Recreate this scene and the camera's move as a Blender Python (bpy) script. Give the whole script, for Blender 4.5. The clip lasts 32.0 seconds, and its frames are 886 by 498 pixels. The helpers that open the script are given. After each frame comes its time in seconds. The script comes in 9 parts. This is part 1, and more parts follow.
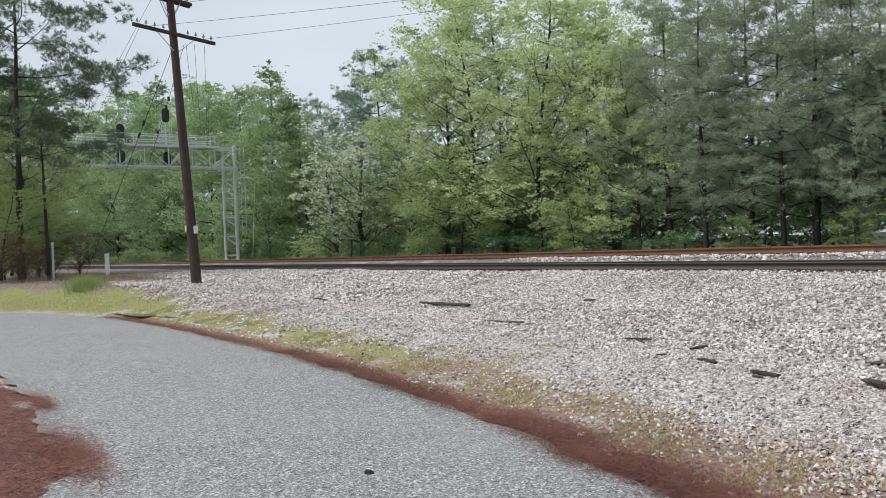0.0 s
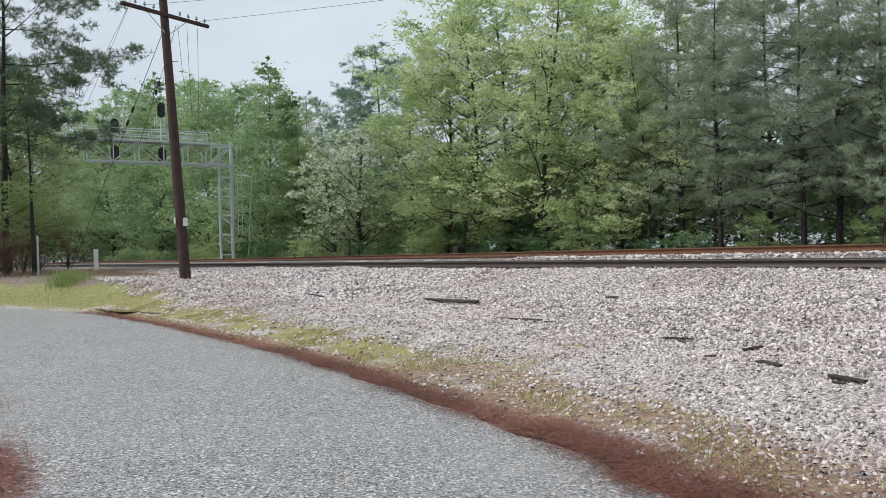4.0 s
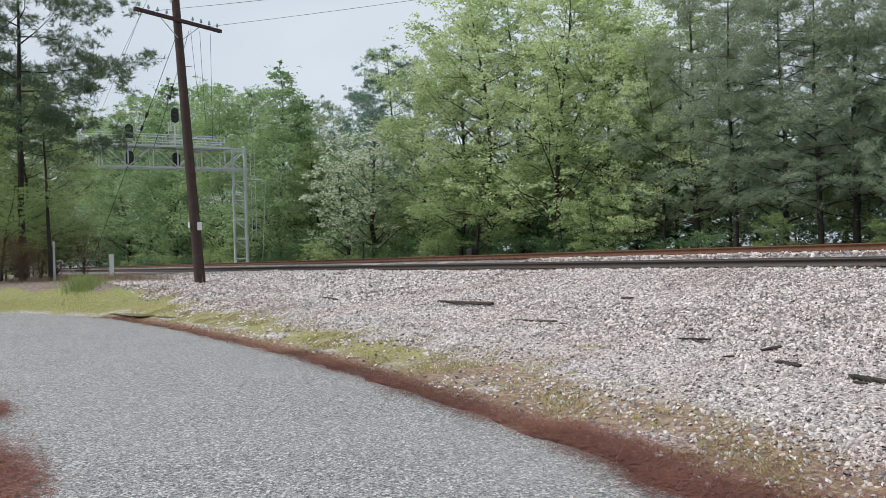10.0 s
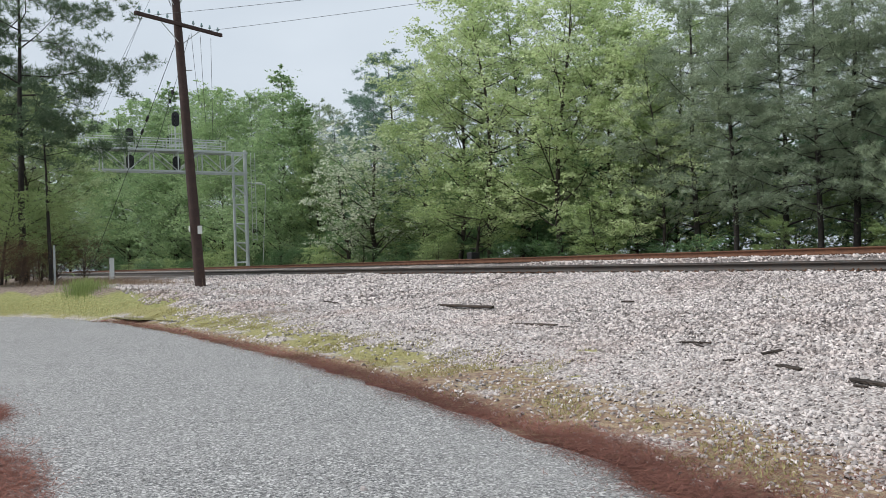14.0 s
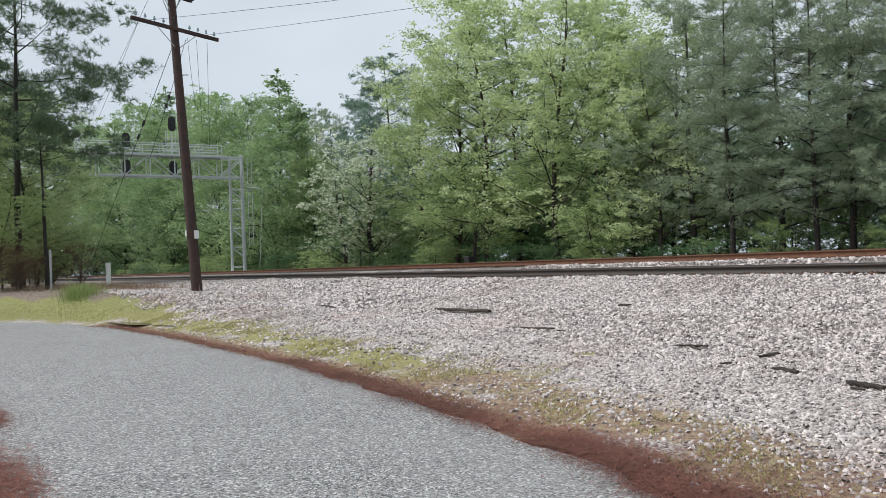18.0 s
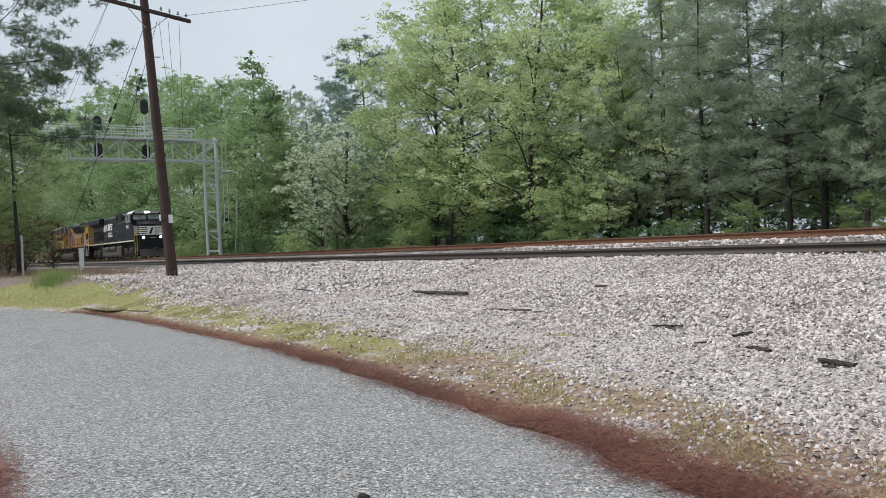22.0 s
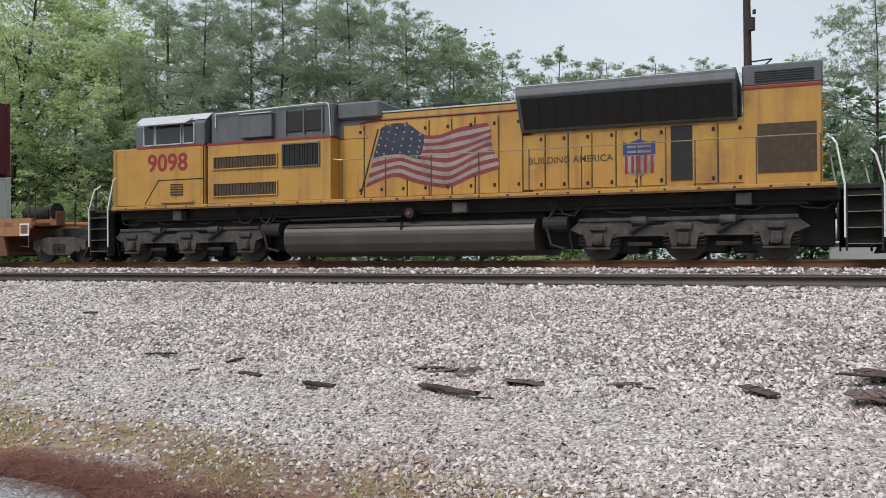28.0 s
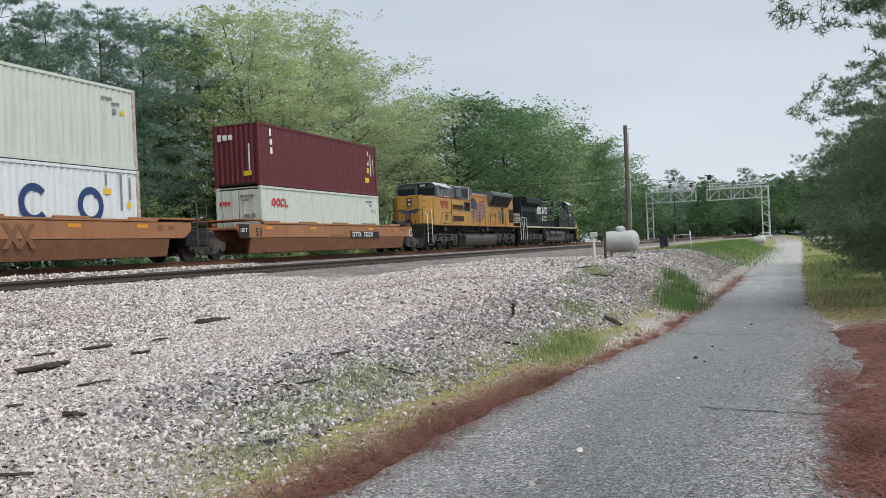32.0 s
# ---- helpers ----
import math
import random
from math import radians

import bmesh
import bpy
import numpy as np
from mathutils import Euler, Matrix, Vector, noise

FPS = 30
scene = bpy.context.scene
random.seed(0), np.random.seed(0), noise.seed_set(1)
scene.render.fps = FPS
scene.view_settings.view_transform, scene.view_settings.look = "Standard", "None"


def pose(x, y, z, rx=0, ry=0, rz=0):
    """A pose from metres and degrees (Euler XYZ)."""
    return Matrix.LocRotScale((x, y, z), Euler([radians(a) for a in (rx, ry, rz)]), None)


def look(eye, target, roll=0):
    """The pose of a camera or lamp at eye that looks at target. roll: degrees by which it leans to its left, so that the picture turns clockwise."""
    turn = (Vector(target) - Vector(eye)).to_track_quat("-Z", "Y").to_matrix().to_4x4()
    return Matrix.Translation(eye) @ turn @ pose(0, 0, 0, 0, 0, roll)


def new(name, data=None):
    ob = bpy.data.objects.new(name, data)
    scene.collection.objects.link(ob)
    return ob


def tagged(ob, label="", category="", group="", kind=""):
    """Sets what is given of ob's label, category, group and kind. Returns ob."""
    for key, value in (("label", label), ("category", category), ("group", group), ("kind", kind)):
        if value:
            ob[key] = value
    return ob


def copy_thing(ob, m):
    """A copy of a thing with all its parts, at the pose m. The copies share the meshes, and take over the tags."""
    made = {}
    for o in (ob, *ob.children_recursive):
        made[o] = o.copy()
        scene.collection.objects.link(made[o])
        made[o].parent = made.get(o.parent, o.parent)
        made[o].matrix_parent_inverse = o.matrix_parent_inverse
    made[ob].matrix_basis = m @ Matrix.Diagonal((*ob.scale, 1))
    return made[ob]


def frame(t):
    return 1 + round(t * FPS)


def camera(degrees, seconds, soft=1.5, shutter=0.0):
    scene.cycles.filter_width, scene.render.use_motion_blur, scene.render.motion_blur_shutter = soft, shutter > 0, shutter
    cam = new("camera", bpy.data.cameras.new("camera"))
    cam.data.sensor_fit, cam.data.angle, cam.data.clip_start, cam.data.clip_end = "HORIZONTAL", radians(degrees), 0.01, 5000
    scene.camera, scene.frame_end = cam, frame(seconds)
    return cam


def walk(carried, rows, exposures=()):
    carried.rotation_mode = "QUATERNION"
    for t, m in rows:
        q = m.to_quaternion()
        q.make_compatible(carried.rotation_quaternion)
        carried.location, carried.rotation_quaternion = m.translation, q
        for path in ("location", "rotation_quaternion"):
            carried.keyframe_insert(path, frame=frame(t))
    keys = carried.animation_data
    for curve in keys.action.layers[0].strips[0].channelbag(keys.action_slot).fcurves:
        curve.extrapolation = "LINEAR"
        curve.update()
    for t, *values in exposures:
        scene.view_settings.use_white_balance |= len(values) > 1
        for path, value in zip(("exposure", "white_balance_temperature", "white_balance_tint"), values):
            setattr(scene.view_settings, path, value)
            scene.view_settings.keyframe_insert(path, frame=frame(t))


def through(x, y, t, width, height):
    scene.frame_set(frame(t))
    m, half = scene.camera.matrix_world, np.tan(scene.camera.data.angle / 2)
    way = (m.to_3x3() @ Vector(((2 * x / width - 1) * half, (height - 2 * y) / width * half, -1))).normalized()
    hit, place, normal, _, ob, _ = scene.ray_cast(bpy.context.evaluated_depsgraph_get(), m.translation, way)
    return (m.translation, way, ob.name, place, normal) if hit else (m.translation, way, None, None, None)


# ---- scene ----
EYE = 1.6
cam = camera(55.7, 32.0, soft=0.5, shutter=0.03)


def aim(yaw, pitch, roll, aside=0.0):
    """The camera's pose: yaw to the left from +y, pitch up, roll, and its share of the first step away from its later place on the road."""
    a, b = radians(yaw), radians(pitch)
    way = Vector((-math.sin(a) * math.cos(b), math.cos(a) * math.cos(b), math.sin(b)))
    eye = Vector((1.64 * aside, -0.79 * aside, EYE + 0.31 * aside))
    return look(eye, eye + way, roll)


walk(cam, [(t, aim(*a)) for t, *a in [
    (0, 57.44, -0.11, -2.14, 1), (0.5, 57.36, -0.04, -2.12, 1), (1, 57.44, 0.0, -2.14, 1), (1.5, 57.49, 0.0, -1.98, 1),
    (2, 57.62, -0.16, -1.85, 1), (2.5, 57.85, -0.3, -1.79, 1), (3, 58.02, -0.34, -1.94, 1), (3.5, 57.69, 0.03, -1.38, 0.5),
    (4, 57.30, 0.22, -1.45, 0.03), (4.75, 57.52, 0.16, -1.6),
    (5.5, 57.75, 0.12, -1.75), (6, 57.86, 0.16, -1.92), (6.5, 58.01, 0.15, -2.03), (7, 58.15, 0.18, -1.97), 
    (7.5, 58.22, 0.28, -1.84), (8, 58.18, 0.37, -1.77), (8.5, 58.09, 0.40, -1.68), (9, 58.10, 0.41, -1.65), 
    (9.5, 58.17, 0.44, -1.76), (10, 58.22, 0.41, -1.91), (10.5, 58.26, 0.27, -2.06), (11, 58.33, 0.18, -2.06), 
    (11.5, 58.44, 0.27, -1.96), (12, 58.46, 0.44, -1.88), (12.5, 58.37, 0.54, -1.85), (13, 58.27, 0.58, -1.84), 
    (13.5, 58.25, 0.60, -1.89), (14, 58.23, 0.66, -1.93), (14.5, 58.23, 0.74, -1.91), (16.5, 58.20, 0.93, -1.94), 
    (17, 58.20, 0.91, -2.02), (17.5, 58.15, 0.94, -2.10), (18, 58.01, 0.92, -2.10), (18.5, 57.86, 0.90, -2.05), 
    (19, 57.65, 0.89, -2.03), (19.5, 57.37, 0.80, -2.09), (20, 57.08, 0.59, -2.32), (20.5, 56.93, 0.27, -2.51), 
    (21, 56.91, -0.02, -2.55), (21.5, 56.84, -0.22, -2.54), (22, 56.48, -0.33, -2.52), (22.5, 55.79, -0.43, -2.44), 
    (23, 54.96, -0.51, -2.37), (23.5, 54.19, -0.48, -2.26), (24, 53.36, -0.42, -2.08), (24.5, 52.21, -0.38, -1.84), 
    (26.5, 44.17, -0.11, -0.74), (27, 40.46, 0.06, -0.62), (27.5, 33.85, 0.36, -0.41), (28, 23.13, 0.67, -0.27), 
    (28.5, 6.92, 0.76, 0.05), (29, -13.69, 0.78, 0.24), (29.3, -26.27, 0.70, 0.16), (29.5, -33.59, 0.81, -0.36), 
    (30, -49.19, 0.76, -1.39), (30.3, -55.33, 0.81, -1.86), (30.5, -58.17, 0.75, -1.99), (31, -62.71, 0.70, -2.31), 
    (31.5, -65.66, 0.43, -2.59), (32, -68.15, -0.04, -2.59), 
]], [(0, 0.67), (9, 0.65), (17, 0.65), (23, 0.61), (28, 0.55), (32, 0.58)])

# ---- daylight: an overcast spring afternoon ----
world = bpy.data.worlds.new("overcast_sky")
scene.world = world
world.use_nodes = True
wn, wl = world.node_tree.nodes, world.node_tree.links
wn.clear()
SUN_UP, SUN_TURN = radians(52), radians(200)
sky = wn.new("ShaderNodeTexSky")
sky.sky_type, sky.sun_disc, sky.sun_elevation, sky.sun_rotation = "NISHITA", False, SUN_UP, SUN_TURN
sky.air_density, sky.dust_density, sky.ozone_density = 1.0, 3.0, 1.0
calm = wn.new("ShaderNodeHueSaturation")
calm.inputs["Saturation"].default_value = 0.25
wcoord = wn.new("ShaderNodeTexCoord")
wmap = wn.new("ShaderNodeMapping")
wmap.inputs["Scale"].default_value = (1.0, 1.0, 3.0)
cloud = wn.new("ShaderNodeTexNoise")
cloud.inputs["Scale"].default_value, cloud.inputs["Detail"].default_value = 1.6, 5.0
ramp = wn.new("ShaderNodeValToRGB")
ramp.color_ramp.elements[0].position, ramp.color_ramp.elements[0].color = 0.3, (3.75, 4.3, 4.92, 1)
ramp.color_ramp.elements[1].position, ramp.color_ramp.elements[1].color = 0.75, (5.1, 5.62, 6.18, 1)
veil = wn.new("ShaderNodeMix")
veil.data_type = "RGBA"
veil.inputs["Factor"].default_value = 0.85
wback = wn.new("ShaderNodeBackground")
wback.inputs["Strength"].default_value = 0.1
wout = wn.new("ShaderNodeOutputWorld")
wl.new(sky.outputs[0], calm.inputs["Color"])
wl.new(wcoord.outputs["Generated"], wmap.inputs[0])
wl.new(wmap.outputs[0], cloud.inputs["Vector"])
wl.new(cloud.outputs["Fac"], ramp.inputs[0])
wl.new(calm.outputs[0], veil.inputs["A"])
wl.new(ramp.outputs[0], veil.inputs["B"])
wl.new(veil.outputs["Result"], wback.inputs["Color"])
wl.new(wback.outputs[0], wout.inputs[0])

sun = new("sun", bpy.data.lights.new("sun", "SUN"))
sun.data.energy, sun.data.angle, sun.data.color = 1.5, radians(35), (1.0, 0.97, 0.93)
sun.matrix_world = look((0, 0, 60), Vector((0, 0, 60)) - Vector((math.sin(SUN_TURN) * math.cos(SUN_UP), math.cos(SUN_TURN) * math.cos(SUN_UP), math.sin(SUN_UP))))

# ---- materials ----
def material(name, base, rough=0.7, metal=0.0, spots=(), bump=0.0, bump_scale=40.0, jitter=0.0, transmit=0.0, spec=0.5, coat=0.0, streak=None):
    """A principled material. spots: (colour, noise scale, from, to, strength) layers; jitter: how far single pieces differ."""
    m = bpy.data.materials.new(name)
    m.use_nodes = True
    n, l = m.node_tree.nodes, m.node_tree.links
    b = n["Principled BSDF"]
    b.inputs["Roughness"].default_value, b.inputs["Metallic"].default_value = rough, metal
    b.inputs["Specular IOR Level"].default_value, b.inputs["Coat Weight"].default_value = spec, coat
    b.inputs["Transmission Weight"].default_value = transmit
    at = n.new("ShaderNodeTexCoord")
    last = None
    for colour, scale, low, high, strength in spots:
        tex = n.new("ShaderNodeTexNoise")
        tex.inputs["Scale"].default_value, tex.inputs["Detail"].default_value, tex.inputs["Roughness"].default_value = scale, 6.0, 0.65
        l.new(at.outputs["Object"], tex.inputs["Vector"])
        rmp = n.new("ShaderNodeMapRange")
        rmp.inputs["From Min"].default_value, rmp.inputs["From Max"].default_value, rmp.inputs["To Max"].default_value = low, high, strength
        l.new(tex.outputs["Fac"], rmp.inputs["Value"])
        mix = n.new("ShaderNodeMix")
        mix.data_type = "RGBA"
        mix.inputs["B"].default_value = (*colour, 1)
        l.new(rmp.outputs[0], mix.inputs["Factor"])
        if last:
            l.new(last, mix.inputs["A"])
        else:
            mix.inputs["A"].default_value = (*base, 1)
        last = mix.outputs["Result"]
    if streak:
        # soot and rain streaks that run down the sides: (colour, from, to, strength)
        colour, low, high, strength = streak
        way, tex = n.new("ShaderNodeMapping"), n.new("ShaderNodeTexNoise")
        way.inputs["Scale"].default_value = (5.0, 5.0, 0.35)
        tex.inputs["Scale"].default_value, tex.inputs["Detail"].default_value = 1.0, 7.0
        l.new(at.outputs["Object"], way.inputs[0])
        l.new(way.outputs[0], tex.inputs["Vector"])
        rmp, mix = n.new("ShaderNodeMapRange"), n.new("ShaderNodeMix")
        mix.data_type = "RGBA"
        rmp.inputs["From Min"].default_value, rmp.inputs["From Max"].default_value, rmp.inputs["To Max"].default_value = low, high, strength
        l.new(tex.outputs["Fac"], rmp.inputs["Value"])
        l.new(rmp.outputs[0], mix.inputs["Factor"])
        mix.inputs["A"].default_value, mix.inputs["B"].default_value = (*base, 1), (*colour, 1)
        if last:
            l.new(last, mix.inputs["A"])
        last = mix.outputs["Result"]
    if jitter:
        info, geo = n.new("ShaderNodeObjectInfo"), n.new("ShaderNodeNewGeometry")
        both = n.new("ShaderNodeMath")
        both.operation = "ADD"
        l.new(info.outputs["Random"], both.inputs[0])
        l.new(geo.outputs["Random Per Island"], both.inputs[1])
        frac = n.new("ShaderNodeMath")
        frac.operation = "FRACT"
        l.new(both.outputs[0], frac.inputs[0])
        rng = n.new("ShaderNodeMapRange")
        rng.inputs["To Min"].default_value, rng.inputs["To Max"].default_value = 1 - jitter, 1 + jitter
        l.new(frac.outputs[0], rng.inputs["Value"])
        hsv = n.new("ShaderNodeHueSaturation")
        if last:
            l.new(last, hsv.inputs["Color"])
        else:
            hsv.inputs["Color"].default_value = (*base, 1)
        l.new(rng.outputs[0], hsv.inputs["Value"])
        last = hsv.outputs[0]
    if last:
        l.new(last, b.inputs["Base Color"])
    else:
        b.inputs["Base Color"].default_value = (*base, 1)
    if bump:
        tex = n.new("ShaderNodeTexNoise")
        tex.inputs["Scale"].default_value, tex.inputs["Detail"].default_value = bump_scale, 8.0
        l.new(at.outputs["Object"], tex.inputs["Vector"])
        bmp = n.new("ShaderNodeBump")
        bmp.inputs["Strength"].default_value, bmp.inputs["Distance"].default_value = bump, 0.02
        l.new(tex.outputs["Fac"], bmp.inputs["Height"])
        l.new(bmp.outputs[0], b.inputs["Normal"])
    return m


def leafy(name, base, other, rough=0.55, through=0.45, grain=0.45, low=0.38, high=1.1):
    """Leaves: diffuse, gloss and light that comes through them; single leaves and twigs differ."""
    m = bpy.data.materials.new(name)
    m.use_nodes = True
    n, l = m.node_tree.nodes, m.node_tree.links
    b, out = n["Principled BSDF"], n["Material Output"]
    geo, info, at = n.new("ShaderNodeNewGeometry"), n.new("ShaderNodeObjectInfo"), n.new("ShaderNodeTexCoord")
    tex = n.new("ShaderNodeTexNoise")
    tex.inputs["Scale"].default_value, tex.inputs["Detail"].default_value = 0.7, 3.0
    l.new(at.outputs["Object"], tex.inputs["Vector"])
    s1 = n.new("ShaderNodeMath")
    s1.operation = "MULTIPLY_ADD"
    s1.inputs[1].default_value = grain
    l.new(geo.outputs["Random Per Island"], s1.inputs[0])
    l.new(tex.outputs["Fac"], s1.inputs[2])
    s2 = n.new("ShaderNodeMath")
    s2.operation = "MULTIPLY_ADD"
    s2.inputs[1].default_value = 0.2
    l.new(info.outputs["Random"], s2.inputs[0])
    l.new(s1.outputs[0], s2.inputs[2])
    rng = n.new("ShaderNodeMapRange")
    rng.inputs["From Min"].default_value, rng.inputs["From Max"].default_value = low, high
    l.new(s2.outputs[0], rng.inputs["Value"])
    mix = n.new("ShaderNodeMix")
    mix.data_type = "RGBA"
    mix.inputs["A"].default_value, mix.inputs["B"].default_value = (*base, 1), (*other, 1)
    l.new(rng.outputs[0], mix.inputs["Factor"])
    l.new(mix.outputs["Result"], b.inputs["Base Color"])
    b.inputs["Roughness"].default_value, b.inputs["Specular IOR Level"].default_value = rough, 0.3
    tr = n.new("ShaderNodeBsdfTranslucent")
    l.new(mix.outputs["Result"], tr.inputs["Color"])
    sh = n.new("ShaderNodeMixShader")
    sh.inputs[0].default_value = through
    l.new(b.outputs[0], sh.inputs[1])
    l.new(tr.outputs[0], sh.inputs[2])
    l.new(sh.outputs[0], out.inputs["Surface"])
    return m


M = {
    "steel_rail": material("worn_rail_steel", (0.06, 0.054, 0.05), 0.55, 0.4, [((0.1, 0.062, 0.042), 5, 0.45, 0.72, 0.6)], 0.2, 30),
    "rail_top": material("polished_rail_head", (0.5, 0.5, 0.51), 0.25, 1.0, [((0.2, 0.17, 0.15), 3, 0.5, 0.8, 0.5)]),
    "rust": material("rusty_rail_side", (0.13, 0.06, 0.035), 0.85, 0.1, [((0.22, 0.1, 0.05), 5, 0.4, 0.7, 0.7), ((0.05, 0.03, 0.025), 14, 0.5, 0.75, 0.6)], 0.4, 40),
    "tie": material("creosoted_tie_wood", (0.05, 0.04, 0.033), 0.85, 0, [((0.12, 0.105, 0.09), 9, 0.45, 0.75, 0.7)], 0.6, 30, 0.3),
    "pole": material("creosoted_pole_wood", (0.045, 0.026, 0.022), 0.8, 0, [((0.1, 0.055, 0.045), 3, 0.4, 0.75, 0.6), ((0.02, 0.014, 0.012), 20, 0.5, 0.8, 0.6)], 0.5, 25),
    "pole_grey": material("weathered_grey_pole_wood", (0.11, 0.098, 0.086), 0.85, 0, [((0.2, 0.18, 0.16), 3, 0.4, 0.75, 0.6)], 0.4, 25),
    "tank_grey": material("dull_grey_tank_paint", (0.47, 0.48, 0.47), 0.5, 0, [((0.33, 0.32, 0.29), 3, 0.5, 0.8, 0.6), ((0.2, 0.15, 0.12), 9, 0.62, 0.8, 0.4)], 0.1, 20),
    "bark": material("dark_bark", (0.035, 0.028, 0.023), 0.9, 0, [((0.085, 0.068, 0.055), 6, 0.4, 0.7, 0.6)], 0.7, 14, 0.25),
    "bark_pine": material("pine_bark", (0.026, 0.023, 0.021), 0.9, 0, [((0.07, 0.055, 0.046), 5, 0.4, 0.7, 0.6)], 0.7, 12, 0.25),
    "bark_grey": material("grey_twig_bark", (0.07, 0.06, 0.05), 0.9, 0, [((0.13, 0.115, 0.1), 5, 0.4, 0.7, 0.6)], 0.4, 12, 0.2),
    "bark_dead": material("dead_brown_twigs", (0.1, 0.07, 0.055), 0.9, 0, [((0.2, 0.14, 0.11), 5, 0.4, 0.7, 0.6)], 0.3, 12, 0.2),
    "dead_leaf": leafy("withered_brown_leaves", (0.14, 0.08, 0.045), (0.3, 0.2, 0.12), 0.7, 0.1),
    "leaf": leafy("broad_green_leaves", (0.216, 0.313, 0.136), (0.525, 0.632, 0.306)),
    "leaf_mid": leafy("fresh_mid_green_leaves", (0.204, 0.318, 0.153), (0.462, 0.595, 0.316)),
    "leaf_light": leafy("young_yellow_green_leaves", (0.385, 0.49, 0.25), (0.725, 0.81, 0.47)),
    "leaf_dark": leafy("deep_green_leaves", (0.0845, 0.174, 0.0784), (0.207, 0.338, 0.158)),
    "leaf_bud": leafy("pale_spring_leaves", (0.302, 0.394, 0.2), (0.577, 0.646, 0.383)),
    "blossom": leafy("white_blossom", (0.17, 0.3, 0.1), (0.86, 0.88, 0.74), grain=0.25, low=0.6, high=0.86),
    "needles": leafy("pine_needles", (0.208, 0.272, 0.187), (0.445, 0.52, 0.36), 0.5, 0.35),
    # blue-green needles for the east wood, its dimmer light put into the colour
    "needles_dimmed": leafy("dimmed_blue_green_pine_needles", (0.103, 0.182, 0.134), (0.252, 0.374, 0.271), 0.5, 0.25),
    "needles_dark": leafy("dark_roadside_pine_needles", (0.075, 0.128, 0.075), (0.203, 0.277, 0.158), 0.5, 0.2),
    "needles_light": leafy("fresh_pine_needles", (0.144, 0.216, 0.09), (0.336, 0.432, 0.18), 0.5, 0.3),
    "galv": material("galvanised_steel", (0.5, 0.53, 0.53), 0.55, 0.15, [((0.62, 0.64, 0.63), 4, 0.4, 0.7, 0.6)], 0.1, 20),
    "white": material("weathered_white_paint", (0.75, 0.76, 0.74), 0.6, 0, [((0.45, 0.43, 0.38), 5, 0.5, 0.8, 0.5)], 0.1, 20),
    "black_metal": material("black_signal_metal", (0.02, 0.02, 0.022), 0.5, 0.2, [((0.05, 0.05, 0.05), 5, 0.4, 0.8, 0.5)]),
    "glass_insulator": material("glass_insulators", (0.35, 0.5, 0.5), 0.1, 0, (), 0, 1, 0, 0.4),
    "wire": material("dark_wire", (0.03, 0.03, 0.032), 0.6),
}


# ---- building tools ----
def mesh_of(name, verts, faces, mat=None, smooth=False):
    me = bpy.data.meshes.new(name)
    verts, faces = np.asarray(verts, np.float32), np.asarray(faces, np.int32)
    me.vertices.add(len(verts))
    me.vertices.foreach_set("co", verts.ravel())
    k = faces.shape[1]
    me.loops.add(len(faces) * k)
    me.loops.foreach_set("vertex_index", faces.ravel())
    me.polygons.add(len(faces))
    me.polygons.foreach_set("loop_start", np.arange(0, len(faces) * k, k, dtype=np.int32))
    if smooth:
        me.polygons.foreach_set("use_smooth", np.ones(len(faces), bool))
    if mat:
        me.materials.append(mat)
    me.update(calc_edges=True)
    return me


def part(name, bm, mat, parent, label="", smooth=False):
    """Links a bmesh, or a mesh, as one part of a thing."""
    if isinstance(bm, bmesh.types.BMesh):
        me = bpy.data.meshes.new(name)
        bmesh.ops.recalc_face_normals(bm, faces=bm.faces)
        for f in bm.faces:
            f.smooth = smooth
        bm.to_mesh(me)
        bm.free()
    else:
        me = bm
    if mat and not me.materials:
        me.materials.append(mat)
    ob = new(name, me)
    ob.parent = parent
    if label:
        ob["label"] = label
    return ob


def thing(name, m, label, category, group="", kind=""):
    ob = new(name)
    ob.empty_display_size = 0.2
    ob.matrix_world = m
    return tagged(ob, label, category, group, kind)


def put_box(bm, c, s, r=None, bevel=0.0):
    """A box of size s at c."""
    m = Matrix.Translation(c) @ (r.to_4x4() if r else Matrix()) @ Matrix.Diagonal((*s, 1))
    v = bmesh.ops.create_cube(bm, size=1, matrix=m)["verts"]
    if bevel:
        e = list({e for q in v for e in q.link_edges})
        bmesh.ops.bevel(bm, geom=e, offset=bevel, segments=1, affect="EDGES")
    return v


def box(c, s, r=None, bevel=0.0):
    bm = bmesh.new()
    put_box(bm, c, s, r, bevel)
    return bm


def put_rod(bm, a, b, r, r2=None, n=8):
    """A rod from a to b."""
    a, b = Vector(a), Vector(b)
    m = Matrix.Translation((a + b) / 2) @ (b - a).to_track_quat("Z", "Y").to_matrix().to_4x4()
    return bmesh.ops.create_cone(bm, cap_ends=True, segments=n, radius1=r, radius2=r if r2 is None else r2, depth=(b - a).length, matrix=m)["verts"]


def rod(a, b, r, r2=None, n=8):
    bm = bmesh.new()
    put_rod(bm, a, b, r, r2, n)
    return bm


